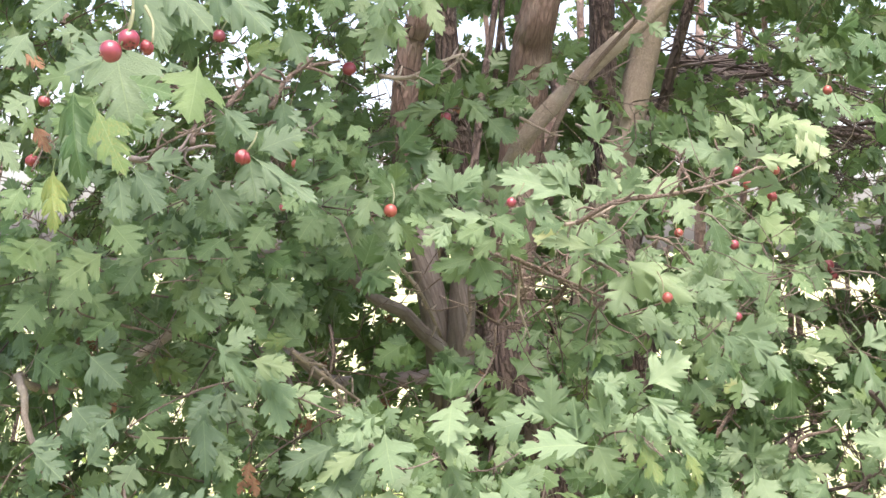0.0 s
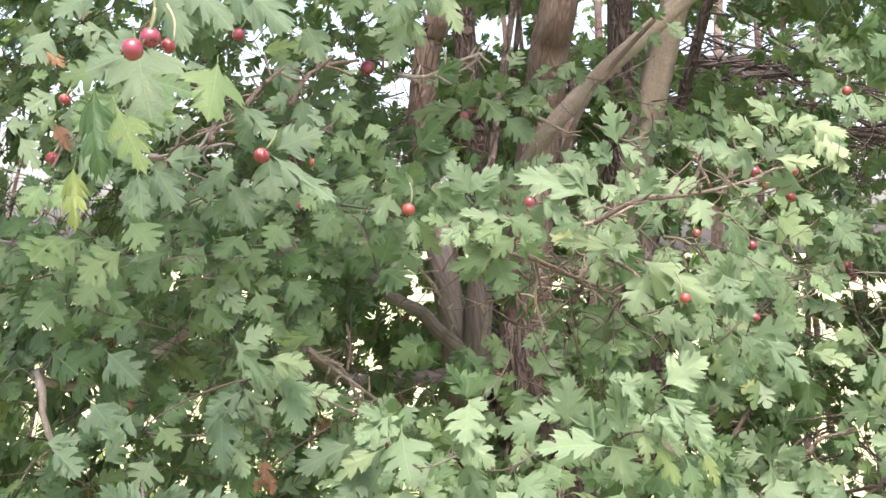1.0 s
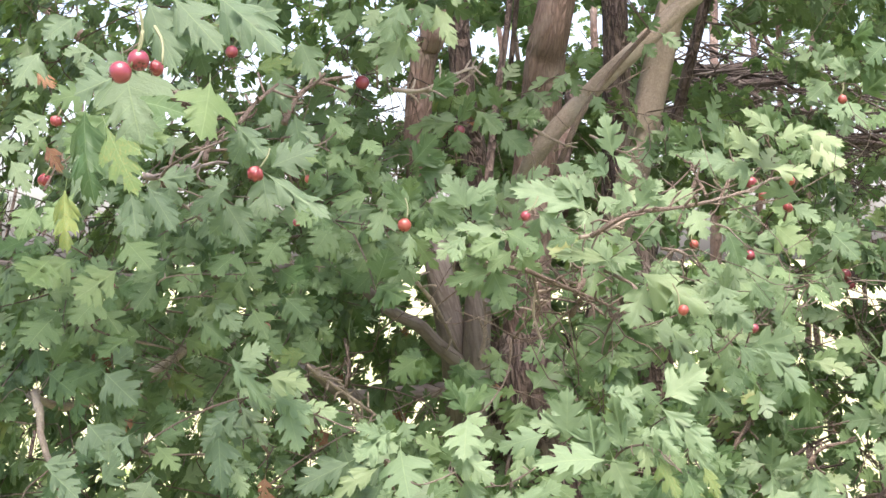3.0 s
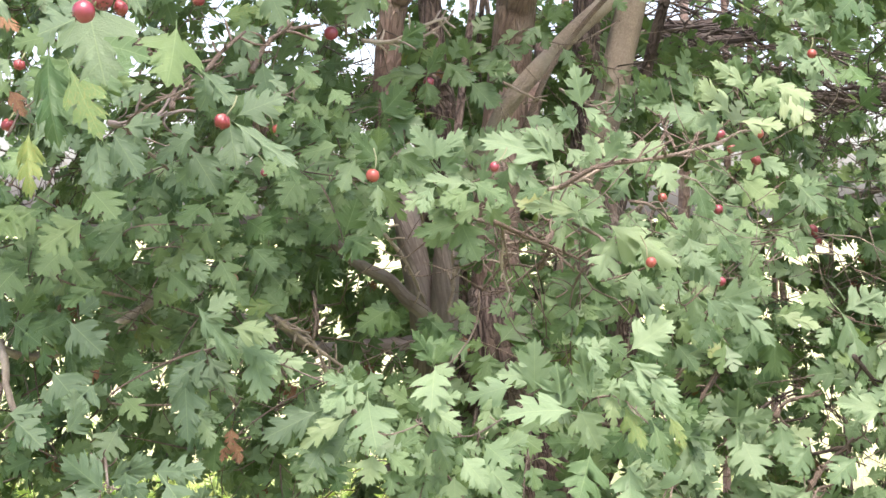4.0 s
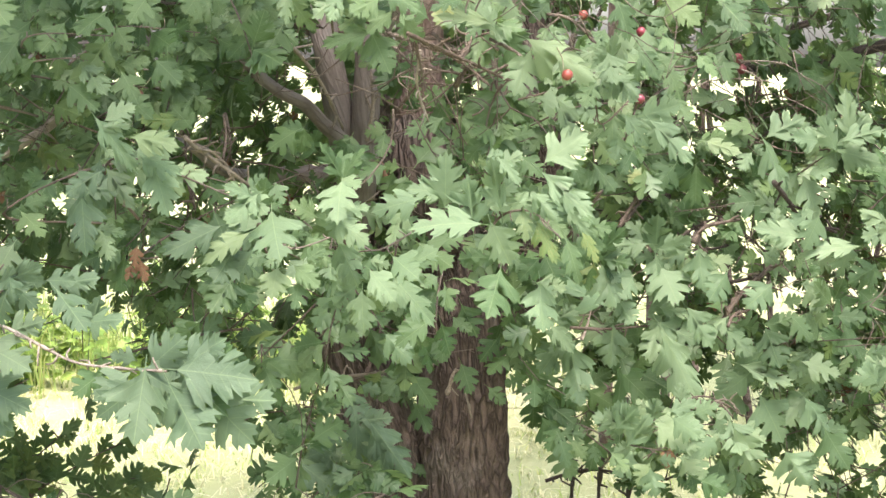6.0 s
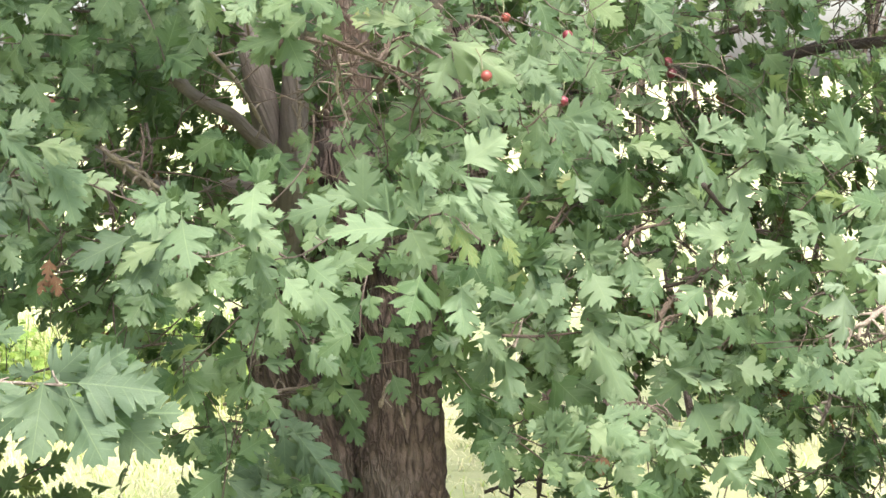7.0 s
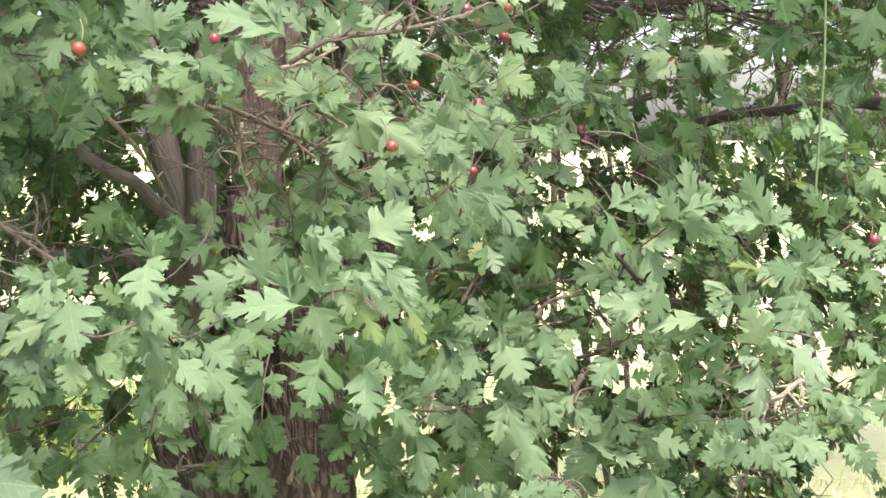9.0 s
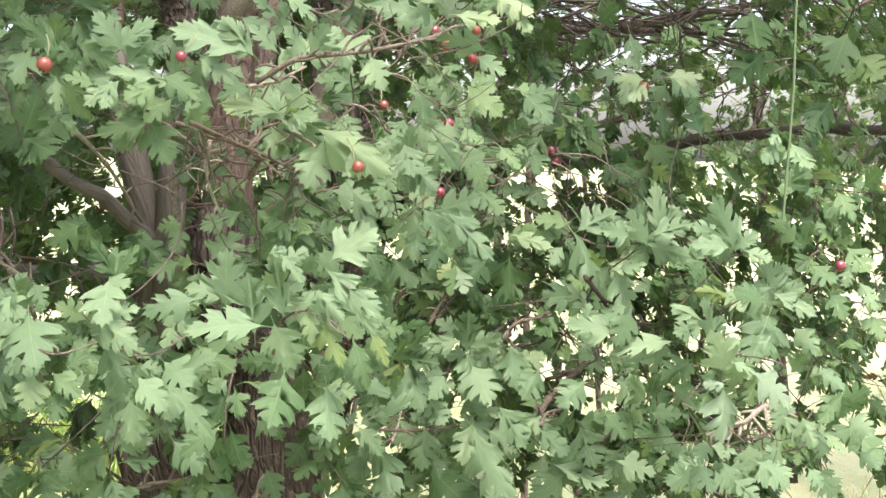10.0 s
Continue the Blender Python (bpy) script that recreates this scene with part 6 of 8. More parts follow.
spray("twig with spread leaves coloured as well lit", BARK_TWIG, 0.0014, [(0.818, 2.096, 1.243), (0.847, 1.997, 1.297), (0.791, 1.974, 1.332), (0.716, 1.993, 1.256)], [
    ((0.632, 2.000, 1.226), (0.566, 1.988, 1.243), "F", 0.046),
    ((0.715, 2.000, 1.213), (0.632, 1.988, 1.212), "B", 0.043),
    ((0.782, 1.952, 1.343), (0.749, 1.940, 1.411), "B", 0.057),
    ((0.771, 1.943, 1.344), (0.722, 1.931, 1.356), "B", 0.035),
    ((0.786, 1.960, 1.342), (0.814, 1.948, 1.363), "B", 0.032),
    ((0.790, 1.931, 1.341), (0.821, 1.919, 1.329), "B", 0.032),
    ((0.866, 1.945, 1.351), (0.837, 1.933, 1.381), "G", 0.033),
    ((0.869, 1.931, 1.344), (0.875, 1.919, 1.380), "G", 0.032),
    ((0.828, 1.935, 1.292), (0.765, 1.923, 1.289), "F", 0.028),
    ((0.831, 1.969, 1.266), (0.886, 1.957, 1.291), "F", 0.036),
    ((0.841, 1.956, 1.282), (0.895, 1.944, 1.251), "F", 0.036),
    ((0.744, 1.947, 1.242), (0.700, 1.935, 1.275), "B", 0.035),
])
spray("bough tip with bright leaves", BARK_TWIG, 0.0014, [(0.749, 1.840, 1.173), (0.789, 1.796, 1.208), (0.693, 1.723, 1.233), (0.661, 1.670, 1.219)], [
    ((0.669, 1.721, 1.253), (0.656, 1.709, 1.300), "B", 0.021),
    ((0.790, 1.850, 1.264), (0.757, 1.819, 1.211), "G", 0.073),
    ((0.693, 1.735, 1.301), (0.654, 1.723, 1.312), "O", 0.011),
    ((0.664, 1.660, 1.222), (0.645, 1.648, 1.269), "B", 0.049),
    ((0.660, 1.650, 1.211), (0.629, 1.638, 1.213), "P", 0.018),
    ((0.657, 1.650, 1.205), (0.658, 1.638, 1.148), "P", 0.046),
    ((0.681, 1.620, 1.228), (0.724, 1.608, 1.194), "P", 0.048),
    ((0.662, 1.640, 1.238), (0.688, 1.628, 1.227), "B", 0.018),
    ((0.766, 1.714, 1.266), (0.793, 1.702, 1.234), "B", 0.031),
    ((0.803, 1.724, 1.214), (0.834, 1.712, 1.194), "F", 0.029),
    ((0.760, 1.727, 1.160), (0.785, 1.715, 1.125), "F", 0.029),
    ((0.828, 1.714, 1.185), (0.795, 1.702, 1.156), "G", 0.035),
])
spray("low leaves of the outer bough", BARK_TWIG, 0.0014, [(0.814, 2.174, 1.019), (0.873, 2.032, 1.082), (0.759, 2.054, 1.073), (0.697, 2.120, 1.056)], [
    ((0.933, 1.901, 1.111), (0.888, 1.889, 1.088), "G", 0.033),
    ((0.929, 1.911, 1.116), (0.975, 1.899, 1.059), "G", 0.063),
    ((0.685, 2.100, 1.042), (0.687, 2.088, 0.983), "B", 0.062),
    ((0.681, 2.100, 1.038), (0.649, 2.088, 1.007), "B", 0.030),
    ((0.733, 1.916, 1.052), (0.679, 1.904, 1.045), "B", 0.042),
    ((0.737, 1.886, 1.062), (0.760, 1.874, 1.034), "B", 0.039),
    ((0.815, 1.917, 1.069), (0.837, 1.884, 1.044), "B", 0.062),
    ((0.730, 2.100, 1.086), (0.757, 2.088, 1.033), "G", 0.041),
    ((0.693, 2.100, 1.058), (0.676, 2.088, 1.103), "G", 0.041),
    ((0.781, 2.300, 1.098), (0.834, 2.288, 1.043), "D", 0.081),
    ((0.818, 2.300, 1.106), (0.861, 2.288, 1.069), "D", 0.054),
    ((0.870, 1.880, 1.060), (0.895, 1.866, 1.025), "G", 0.054),
])
spray("upper twig of the outer bough", BARK_TWIG, 0.0014, [(0.955, 2.143, 1.253), (0.987, 2.057, 1.315), (0.939, 2.023, 1.338), (0.854, 2.022, 1.273)], [
    ((0.951, 2.010, 1.417), (0.971, 1.982, 1.387), "G", 0.057),
    ((0.993, 2.012, 1.425), (1.002, 1.981, 1.449), "G", 0.049),
    ((0.909, 1.985, 1.317), (0.933, 1.963, 1.296), "G", 0.048),
    ((0.963, 1.997, 1.340), (0.984, 1.968, 1.311), "G", 0.057),
    ((0.989, 2.013, 1.291), (1.009, 1.984, 1.263), "B", 0.057),
    ((0.933, 1.981, 1.279), (0.948, 1.958, 1.250), "G", 0.048),
    ((1.004, 2.005, 1.245), (1.012, 1.979, 1.216), "G", 0.049),
    ((0.892, 2.012, 1.166), (0.911, 2.000, 1.199), "G", 0.040),
    ((0.740, 2.001, 1.186), (0.701, 1.979, 1.166), "G", 0.047),
    ((0.876, 2.009, 1.425), (0.898, 1.987, 1.448), "G", 0.048),
])
spray("twig with fresh pale leaves", BARK_TWIG, 0.0014, [(0.052, 1.630, 1.474), (0.030, 1.529, 1.518), (0.088, 1.501, 1.544), (0.142, 1.539, 1.522)], [
    ((0.124, 1.469, 1.555), (0.063, 1.457, 1.584), "F", 0.046),
    ((0.081, 1.468, 1.552), (0.112, 1.456, 1.531), "F", 0.030),
    ((0.130, 1.475, 1.552), (0.108, 1.463, 1.587), "B", 0.036),
    ((0.156, 1.500, 1.501), (0.104, 1.488, 1.512), "F", 0.020),
    ((0.147, 1.500, 1.504), (0.129, 1.488, 1.485), "F", 0.015),
    ((0.135, 1.600, 1.529), (0.100, 1.588, 1.524), "D", 0.031),
    ((0.049, 1.467, 1.532), (0.081, 1.455, 1.514), "G", 0.030),
    ((0.058, 1.474, 1.529), (0.058, 1.462, 1.559), "B", 0.016),
    ((0.044, 1.498, 1.531), (0.000, 1.486, 1.539), "B", 0.027),
    ((0.009, 1.483, 1.527), (-0.020, 1.471, 1.505), "B", 0.032),
    ((0.003, 1.474, 1.526), (-0.005, 1.462, 1.501), "B", 0.021),
    ((0.044, 1.471, 1.524), (0.015, 1.459, 1.509), "G", 0.030),
])
spray("dense rosette of grey-green leaves", BARK_TWIG, 0.0014, [(-0.002, 1.666, 1.469), (-0.006, 1.560, 1.541), (0.025, 1.547, 1.520), (0.065, 1.563, 1.504)], [
    ((0.009, 1.518, 1.559), (-0.012, 1.506, 1.592), "B", 0.031),
    ((0.009, 1.498, 1.558), (0.036, 1.486, 1.587), "B", 0.030),
    ((-0.029, 1.519, 1.563), (0.005, 1.507, 1.541), "G", 0.025),
    ((0.015, 1.501, 1.544), (0.039, 1.489, 1.568), "B", 0.033),
    ((0.056, 1.501, 1.512), (0.033, 1.489, 1.494), "G", 0.030),
    ((0.036, 1.516, 1.492), (0.054, 1.504, 1.452), "G", 0.046),
    ((0.036, 1.510, 1.492), (-0.012, 1.498, 1.480), "G", 0.028),
    ((-0.014, 1.503, 1.524), (-0.037, 1.491, 1.535), "G", 0.027),
    ((0.028, 1.560, 1.513), (0.004, 1.548, 1.495), "G", 0.030),
    ((0.072, 1.600, 1.507), (0.091, 1.593, 1.485), "G", 0.031),
    ((0.095, 1.560, 1.507), (0.076, 1.547, 1.525), "G", 0.030),
])
spray("leafy twig ending in a round haw", BARK_TWIG, 0.0014, [(-0.109, 1.705, 1.490), (-0.106, 1.652, 1.539), (-0.074, 1.604, 1.538), (-0.049, 1.538, 1.545)], [
    ((-0.050, 1.517, 1.531), (-0.046, 1.505, 1.500), "B", 0.019),
    ((-0.047, 1.535, 1.528), (-0.025, 1.523, 1.494), "G", 0.028),
    ((-0.091, 1.516, 1.572), (-0.129, 1.504, 1.562), "G", 0.033),
    ((-0.074, 1.537, 1.558), (-0.089, 1.525, 1.527), "B", 0.034),
    ((-0.049, 1.503, 1.556), (-0.076, 1.491, 1.583), "G", 0.031),
    ((-0.050, 1.517, 1.564), (-0.048, 1.504, 1.590), "G", 0.031),
    ((-0.103, 1.521, 1.584), (-0.120, 1.508, 1.601), "G", 0.030),
    ((-0.093, 1.650, 1.526), (-0.112, 1.638, 1.493), "G", 0.039),
    ((-0.060, 1.650, 1.501), (-0.079, 1.638, 1.467), "G", 0.039),
    ((-0.095, 1.700, 1.494), (-0.122, 1.688, 1.466), "D", 0.040),
    ((-0.140, 1.600, 1.538), (-0.157, 1.583, 1.513), "G", 0.038),
    ((-0.098, 1.538, 1.603), (-0.080, 1.525, 1.620), "G", 0.030),
])
spray("twig with pale leaves beside the stems", BARK_TWIG, 0.0014, [(0.255, 1.692, 1.540), (0.286, 1.710, 1.614), (0.216, 1.551, 1.571), (0.162, 1.495, 1.589)], [
    ((0.157, 1.460, 1.606), (0.147, 1.448, 1.645), "B", 0.036),
    ((0.160, 1.482, 1.608), (0.188, 1.470, 1.591), "B", 0.019),
    ((0.153, 1.477, 1.587), (0.131, 1.465, 1.607), "B", 0.024),
    ((0.179, 1.479, 1.555), (0.158, 1.467, 1.578), "F", 0.033),
    ((0.182, 1.475, 1.555), (0.199, 1.463, 1.581), "F", 0.030),
    ((0.207, 1.489, 1.563), (0.241, 1.477, 1.570), "F", 0.035),
    ((0.276, 1.700, 1.627), (0.248, 1.688, 1.656), "G", 0.031),
    ((0.276, 1.700, 1.629), (0.250, 1.688, 1.628), "G", 0.024),
    ((0.282, 1.700, 1.633), (0.271, 1.688, 1.656), "G", 0.024),
    ((0.294, 1.600, 1.625), (0.279, 1.588, 1.662), "F", 0.027),
    ((0.300, 1.600, 1.607), (0.260, 1.588, 1.618), "F", 0.033),
    ((0.237, 1.463, 1.552), (0.246, 1.443, 1.527), "B", 0.036),
])
# the bright yellow-green here also stands for light glowing through the blades
spray("tip of fresh yellow-green leaves with haws", BARK_TWIG, 0.0014, [(0.359, 1.598, 1.543), (0.355, 1.515, 1.593), (0.327, 1.481, 1.591), (0.305, 1.478, 1.594)], [
    ((0.304, 1.456, 1.600), (0.273, 1.444, 1.633), "Y", 0.042),
    ((0.317, 1.448, 1.628), (0.283, 1.436, 1.650), "Y", 0.027),
    ((0.321, 1.442, 1.621), (0.345, 1.430, 1.632), "Y", 0.024),
    ((0.348, 1.449, 1.628), (0.382, 1.437, 1.613), "Y", 0.027),
    ((0.355, 1.477, 1.621), (0.392, 1.465, 1.594), "Y", 0.037),
    ((0.371, 1.474, 1.604), (0.389, 1.462, 1.580), "Y", 0.025),
    ((0.313, 1.444, 1.591), (0.353, 1.432, 1.584), "Y", 0.027),
    ((0.309, 1.464, 1.588), (0.315, 1.453, 1.612), "P", 0.030),
    ((0.345, 1.459, 1.560), (0.296, 1.447, 1.574), "F", 0.027),
    ((0.337, 1.464, 1.555), (0.363, 1.452, 1.540), "B", 0.021),
    ((0.295, 1.466, 1.598), (0.271, 1.458, 1.592), "F", 0.027),
])
spray("leafy shoot with small haws", BARK_TWIG, 0.0014, [(0.349, 1.837, 1.438), (0.387, 1.770, 1.493), (0.311, 1.754, 1.472), (0.238, 1.671, 1.487)], [
    ((0.244, 1.712, 1.541), (0.206, 1.700, 1.544), "G", 0.031),
    ((0.380, 1.738, 1.541), (0.416, 1.726, 1.507), "G", 0.049),
    ((0.440, 1.719, 1.534), (0.471, 1.707, 1.500), "G", 0.048),
    ((0.320, 1.725, 1.534), (0.338, 1.713, 1.493), "G", 0.041),
    ((0.198, 1.560, 1.487), (0.270, 1.548, 1.449), "B", 0.036),
    ((0.228, 1.600, 1.501), (0.239, 1.588, 1.479), "F", 0.025),
    ((0.334, 1.725, 1.474), (0.358, 1.713, 1.447), "G", 0.041),
    ((0.304, 1.707, 1.501), (0.288, 1.696, 1.474), "G", 0.034),
    ((0.409, 1.702, 1.474), (0.432, 1.690, 1.448), "G", 0.041),
    ((0.372, 1.716, 1.494), (0.389, 1.702, 1.474), "G", 0.034),
    ((0.314, 1.731, 1.433), (0.339, 1.719, 1.407), "B", 0.041),
    ((0.281, 1.733, 1.420), (0.298, 1.714, 1.394), "B", 0.041),
])
spray("pale-leaved shoot over the dark thicket", BARK_TWIG, 0.0014, [(0.563, 2.092, 1.684), (0.558, 2.007, 1.730), (0.530, 1.983, 1.739), (0.500, 1.963, 1.734)], [
    ((0.532, 1.959, 1.711), (0.497, 1.947, 1.690), "B", 0.037),
    ((0.518, 1.935, 1.708), (0.546, 1.923, 1.680), "B", 0.033),
    ((0.541, 1.967, 1.746), (0.508, 1.955, 1.768), "B", 0.040),
    ((0.502, 1.962, 1.738), (0.473, 1.937, 1.720), "G", 0.040),
    ((0.549, 1.965, 1.723), (0.573, 1.943, 1.743), "G", 0.048),
    ((0.530, 1.951, 1.790), (0.544, 1.920, 1.808), "D", 0.048),
    ((0.580, 1.967, 1.792), (0.548, 1.936, 1.765), "D", 0.048),
    ((0.479, 1.932, 1.757), (0.491, 1.920, 1.785), "F", 0.036),
    ((0.562, 1.931, 1.697), (0.578, 1.909, 1.665), "D", 0.047),
])
spray("long bare twig with broad leaves and ripe haws", BARK_TWIG, 0.0009, [(-0.209, 0.847, 1.602), (-0.235, 0.933, 1.629), (-0.176, 0.794, 1.621), (-0.132, 0.719, 1.631)], [
    ((-0.157, 0.691, 1.599), (-0.148, 0.679, 1.562), "C", 0.036),
    ((-0.147, 0.700, 1.630), (-0.134, 0.688, 1.596), "C", 0.022),
    ((-0.135, 0.700, 1.631), (-0.111, 0.688, 1.606), "C", 0.023),
    ((-0.113, 0.698, 1.631), (-0.083, 0.686, 1.607), "C", 0.028),
    ((-0.243, 0.850, 1.627), (-0.256, 0.838, 1.608), "C", 0.024),
    ((-0.224, 0.900, 1.635), (-0.239, 0.888, 1.632), "C", 0.017),
    ((-0.237, 0.900, 1.655), (-0.251, 0.888, 1.642), "C", 0.022),
])
spray("twig with dark broad leaves turning yellow below", BARK_TWIG, 0.0009, [(-0.275, 0.969, 1.552), (-0.272, 1.000, 1.577), (-0.249, 0.923, 1.568), (-0.216, 0.872, 1.582)], [
    ((-0.215, 0.843, 1.591), (-0.215, 0.831, 1.542), "D", 0.034),
    ((-0.197, 0.822, 1.580), (-0.179, 0.810, 1.543), "O", 0.025),
    ((-0.227, 0.844, 1.546), (-0.227, 0.832, 1.513), "O", 0.020),
    ((-0.250, 0.950, 1.563), (-0.231, 0.938, 1.540), "C", 0.021),
    ((-0.226, 0.900, 1.609), (-0.248, 0.888, 1.604), "G", 0.022),
    ((-0.274, 0.950, 1.628), (-0.260, 0.938, 1.619), "R", 0.011),
    ((-0.268, 0.950, 1.580), (-0.255, 0.938, 1.564), "R", 0.010),
    ((-0.268, 0.950, 1.600), (-0.283, 0.937, 1.588), "C", 0.027),
    ((-0.276, 0.950, 1.541), (-0.283, 0.938, 1.522), "G", 0.027),
    ((-0.253, 0.827, 1.562), (-0.240, 0.815, 1.545), "C", 0.014),
])
spray("crooked twig with drooping leaves", BARK_TWIG, 0.0014, [(-0.233, 1.325, 1.541), (-0.244, 1.200, 1.574), (-0.193, 1.196, 1.603), (-0.161, 1.258, 1.621)], [
    ((-0.186, 1.100, 1.639), (-0.186, 1.074, 1.598), "G", 0.049),
    ((-0.223, 1.157, 1.602), (-0.246, 1.145, 1.587), "C", 0.024),
    ((-0.240, 1.131, 1.562), (-0.217, 1.119, 1.528), "C", 0.028),
    ((-0.256, 1.142, 1.558), (-0.249, 1.130, 1.522), "C", 0.027),
    ((-0.199, 1.250, 1.554), (-0.175, 1.238, 1.519), "C", 0.032),
    ((-0.156, 1.200, 1.575), (-0.105, 1.188, 1.537), "C", 0.031),
    ((-0.188, 1.168, 1.560), (-0.214, 1.156, 1.547), "C", 0.024),
    ((-0.175, 1.152, 1.613), (-0.148, 1.140, 1.584), "C", 0.024),
    ((-0.144, 1.300, 1.635), (-0.140, 1.288, 1.600), "C", 0.027),
    ((-0.219, 1.162, 1.650), (-0.209, 1.155, 1.631), "C", 0.023),
    ((-0.169, 1.300, 1.663), (-0.150, 1.288, 1.641), "C", 0.026),
    ((-0.281, 1.156, 1.550), (-0.292, 1.146, 1.563), "C", 0.023),
])
spray("thin twig with small leaves", BARK_TWIG, 0.0014, [(-0.175, 1.594, 1.568), (-0.182, 1.515, 1.630), (-0.141, 1.475, 1.621), (-0.112, 1.476, 1.643)], [
    ((-0.155, 1.454, 1.722), (-0.137, 1.442, 1.683), "F", 0.035),
    ((-0.198, 1.438, 1.694), (-0.163, 1.426, 1.703), "O", 0.022),
    ((-0.118, 1.453, 1.679), (-0.109, 1.444, 1.663), "F", 0.021),
    ((-0.136, 1.432, 1.601), (-0.158, 1.422, 1.611), "G", 0.028),
    ((-0.128, 1.462, 1.649), (-0.104, 1.450, 1.631), "G", 0.029),
    ((-0.191, 1.468, 1.621), (-0.173, 1.456, 1.597), "G", 0.029),
    ((-0.111, 1.464, 1.620), (-0.127, 1.452, 1.597), "G", 0.029),
    ((-0.136, 1.432, 1.556), (-0.157, 1.420, 1.539), "G", 0.028),
    ((-0.184, 1.500, 1.524), (-0.199, 1.484, 1.501), "G", 0.035),
    ((-0.092, 1.444, 1.624), (-0.075, 1.431, 1.607), "G", 0.028),
    ((-0.149, 1.443, 1.579), (-0.131, 1.437, 1.596), "G", 0.026),
])
spray("leafy shoot hanging before the stems", BARK_TWIG, 0.0014, [(-0.089, 1.642, 1.699), (-0.082, 1.554, 1.742), (-0.056, 1.529, 1.742), (-0.037, 1.523, 1.769)], [
    ((-0.054, 1.485, 1.767), (-0.072, 1.473, 1.730), "F", 0.035),
    ((-0.055, 1.505, 1.735), (-0.075, 1.493, 1.691), "F", 0.042),
    ((-0.061, 1.512, 1.728), (-0.099, 1.500, 1.722), "F", 0.023),
    ((-0.055, 1.493, 1.739), (-0.039, 1.481, 1.711), "G", 0.019),
    ((-0.079, 1.515, 1.766), (-0.094, 1.503, 1.746), "F", 0.022),
    ((-0.020, 1.512, 1.769), (-0.002, 1.500, 1.722), "F", 0.023),
    ((-0.107, 1.485, 1.761), (-0.123, 1.473, 1.736), "G", 0.029),
    ((-0.038, 1.511, 1.772), (-0.026, 1.501, 1.746), "G", 0.030),
])
spray("thin shoot with a haw before the dark stems", BARK_TWIG, 0.0014, [(-0.001, 2.141, 1.642), (-0.000, 2.053, 1.692), (0.022, 2.025, 1.697), (0.067, 2.025, 1.697)], [
    ((0.001, 2.015, 1.692), (-0.066, 2.003, 1.696), "G", 0.038),
    ((0.001, 1.988, 1.687), (0.025, 1.976, 1.733), "G", 0.036),
    ((0.028, 2.003, 1.708), (0.060, 1.983, 1.682), "G", 0.047),
    ((0.063, 2.006, 1.681), (0.095, 1.994, 1.648), "G", 0.041),
    ((0.079, 2.004, 1.699), (0.118, 1.992, 1.698), "G", 0.039),
    ((0.001, 1.984, 1.681), (0.002, 1.967, 1.653), "G", 0.033),
    ((-0.003, 2.006, 1.728), (-0.030, 1.994, 1.750), "G", 0.036),
    ((0.059, 2.005, 1.712), (0.051, 1.993, 1.742), "G", 0.031),
])
spray("twig with spreading grey-green leaves", BARK_TWIG, 0.0014, [(-0.197, 1.503, 1.305), (-0.213, 1.410, 1.357), (-0.186, 1.394, 1.374), (-0.094, 1.386, 1.339)], [
    ((-0.214, 1.373, 1.412), (-0.177, 1.361, 1.367), "B", 0.020),
    ((-0.211, 1.372, 1.402), (-0.185, 1.360, 1.406), "B", 0.013),
    ((-0.179, 1.353, 1.395), (-0.140, 1.341, 1.393), "F", 0.028),
    ((-0.176, 1.369, 1.380), (-0.137, 1.357, 1.362), "B", 0.028),
    ((-0.163, 1.375, 1.367), (-0.148, 1.363, 1.325), "B", 0.036),
    ((-0.206, 1.376, 1.366), (-0.180, 1.364, 1.330), "C", 0.026),
    ((-0.207, 1.346, 1.364), (-0.234, 1.334, 1.346), "C", 0.028),
    ((-0.222, 1.341, 1.346), (-0.217, 1.329, 1.293), "C", 0.041),
    ((-0.210, 1.366, 1.309), (-0.200, 1.354, 1.284), "F", 0.023),
    ((-0.073, 1.349, 1.327), (-0.096, 1.338, 1.325), "F", 0.028),
    ((-0.074, 1.363, 1.331), (-0.092, 1.351, 1.356), "F", 0.012),
    ((-0.067, 1.378, 1.329), (-0.060, 1.366, 1.357), "G", 0.028),
])
spray("shoot with hanging leaves", BARK_TWIG, 0.0014, [(-0.254, 1.639, 1.286), (-0.322, 1.470, 1.314), (-0.227, 1.570, 1.357), (-0.098, 1.616, 1.328)], [
    ((-0.106, 1.395, 1.310), (-0.156, 1.383, 1.287), "C", 0.041),
    ((-0.078, 1.390, 1.305), (-0.121, 1.378, 1.282), "B", 0.029),
    ((-0.052, 1.800, 1.380), (-0.086, 1.788, 1.361), "D", 0.042),
    ((-0.165, 1.600, 1.401), (-0.207, 1.588, 1.401), "O", 0.026),
    ((-0.221, 1.600, 1.426), (-0.194, 1.588, 1.402), "G", 0.038),
    ((-0.157, 1.800, 1.318), (-0.135, 1.780, 1.292), "D", 0.042),
    ((-0.312, 1.500, 1.313), (-0.287, 1.488, 1.292), "G", 0.036),
    ((-0.302, 1.600, 1.338), (-0.317, 1.582, 1.316), "D", 0.038),
    ((-0.296, 1.300, 1.348), (-0.316, 1.278, 1.331), "C", 0.042),
    ((-0.332, 1.300, 1.359), (-0.303, 1.288, 1.330), "C", 0.042),
    ((-0.367, 1.300, 1.318), (-0.339, 1.288, 1.295), "C", 0.037),
    ((-0.297, 1.400, 1.293), (-0.309, 1.382, 1.269), "C", 0.039),
])
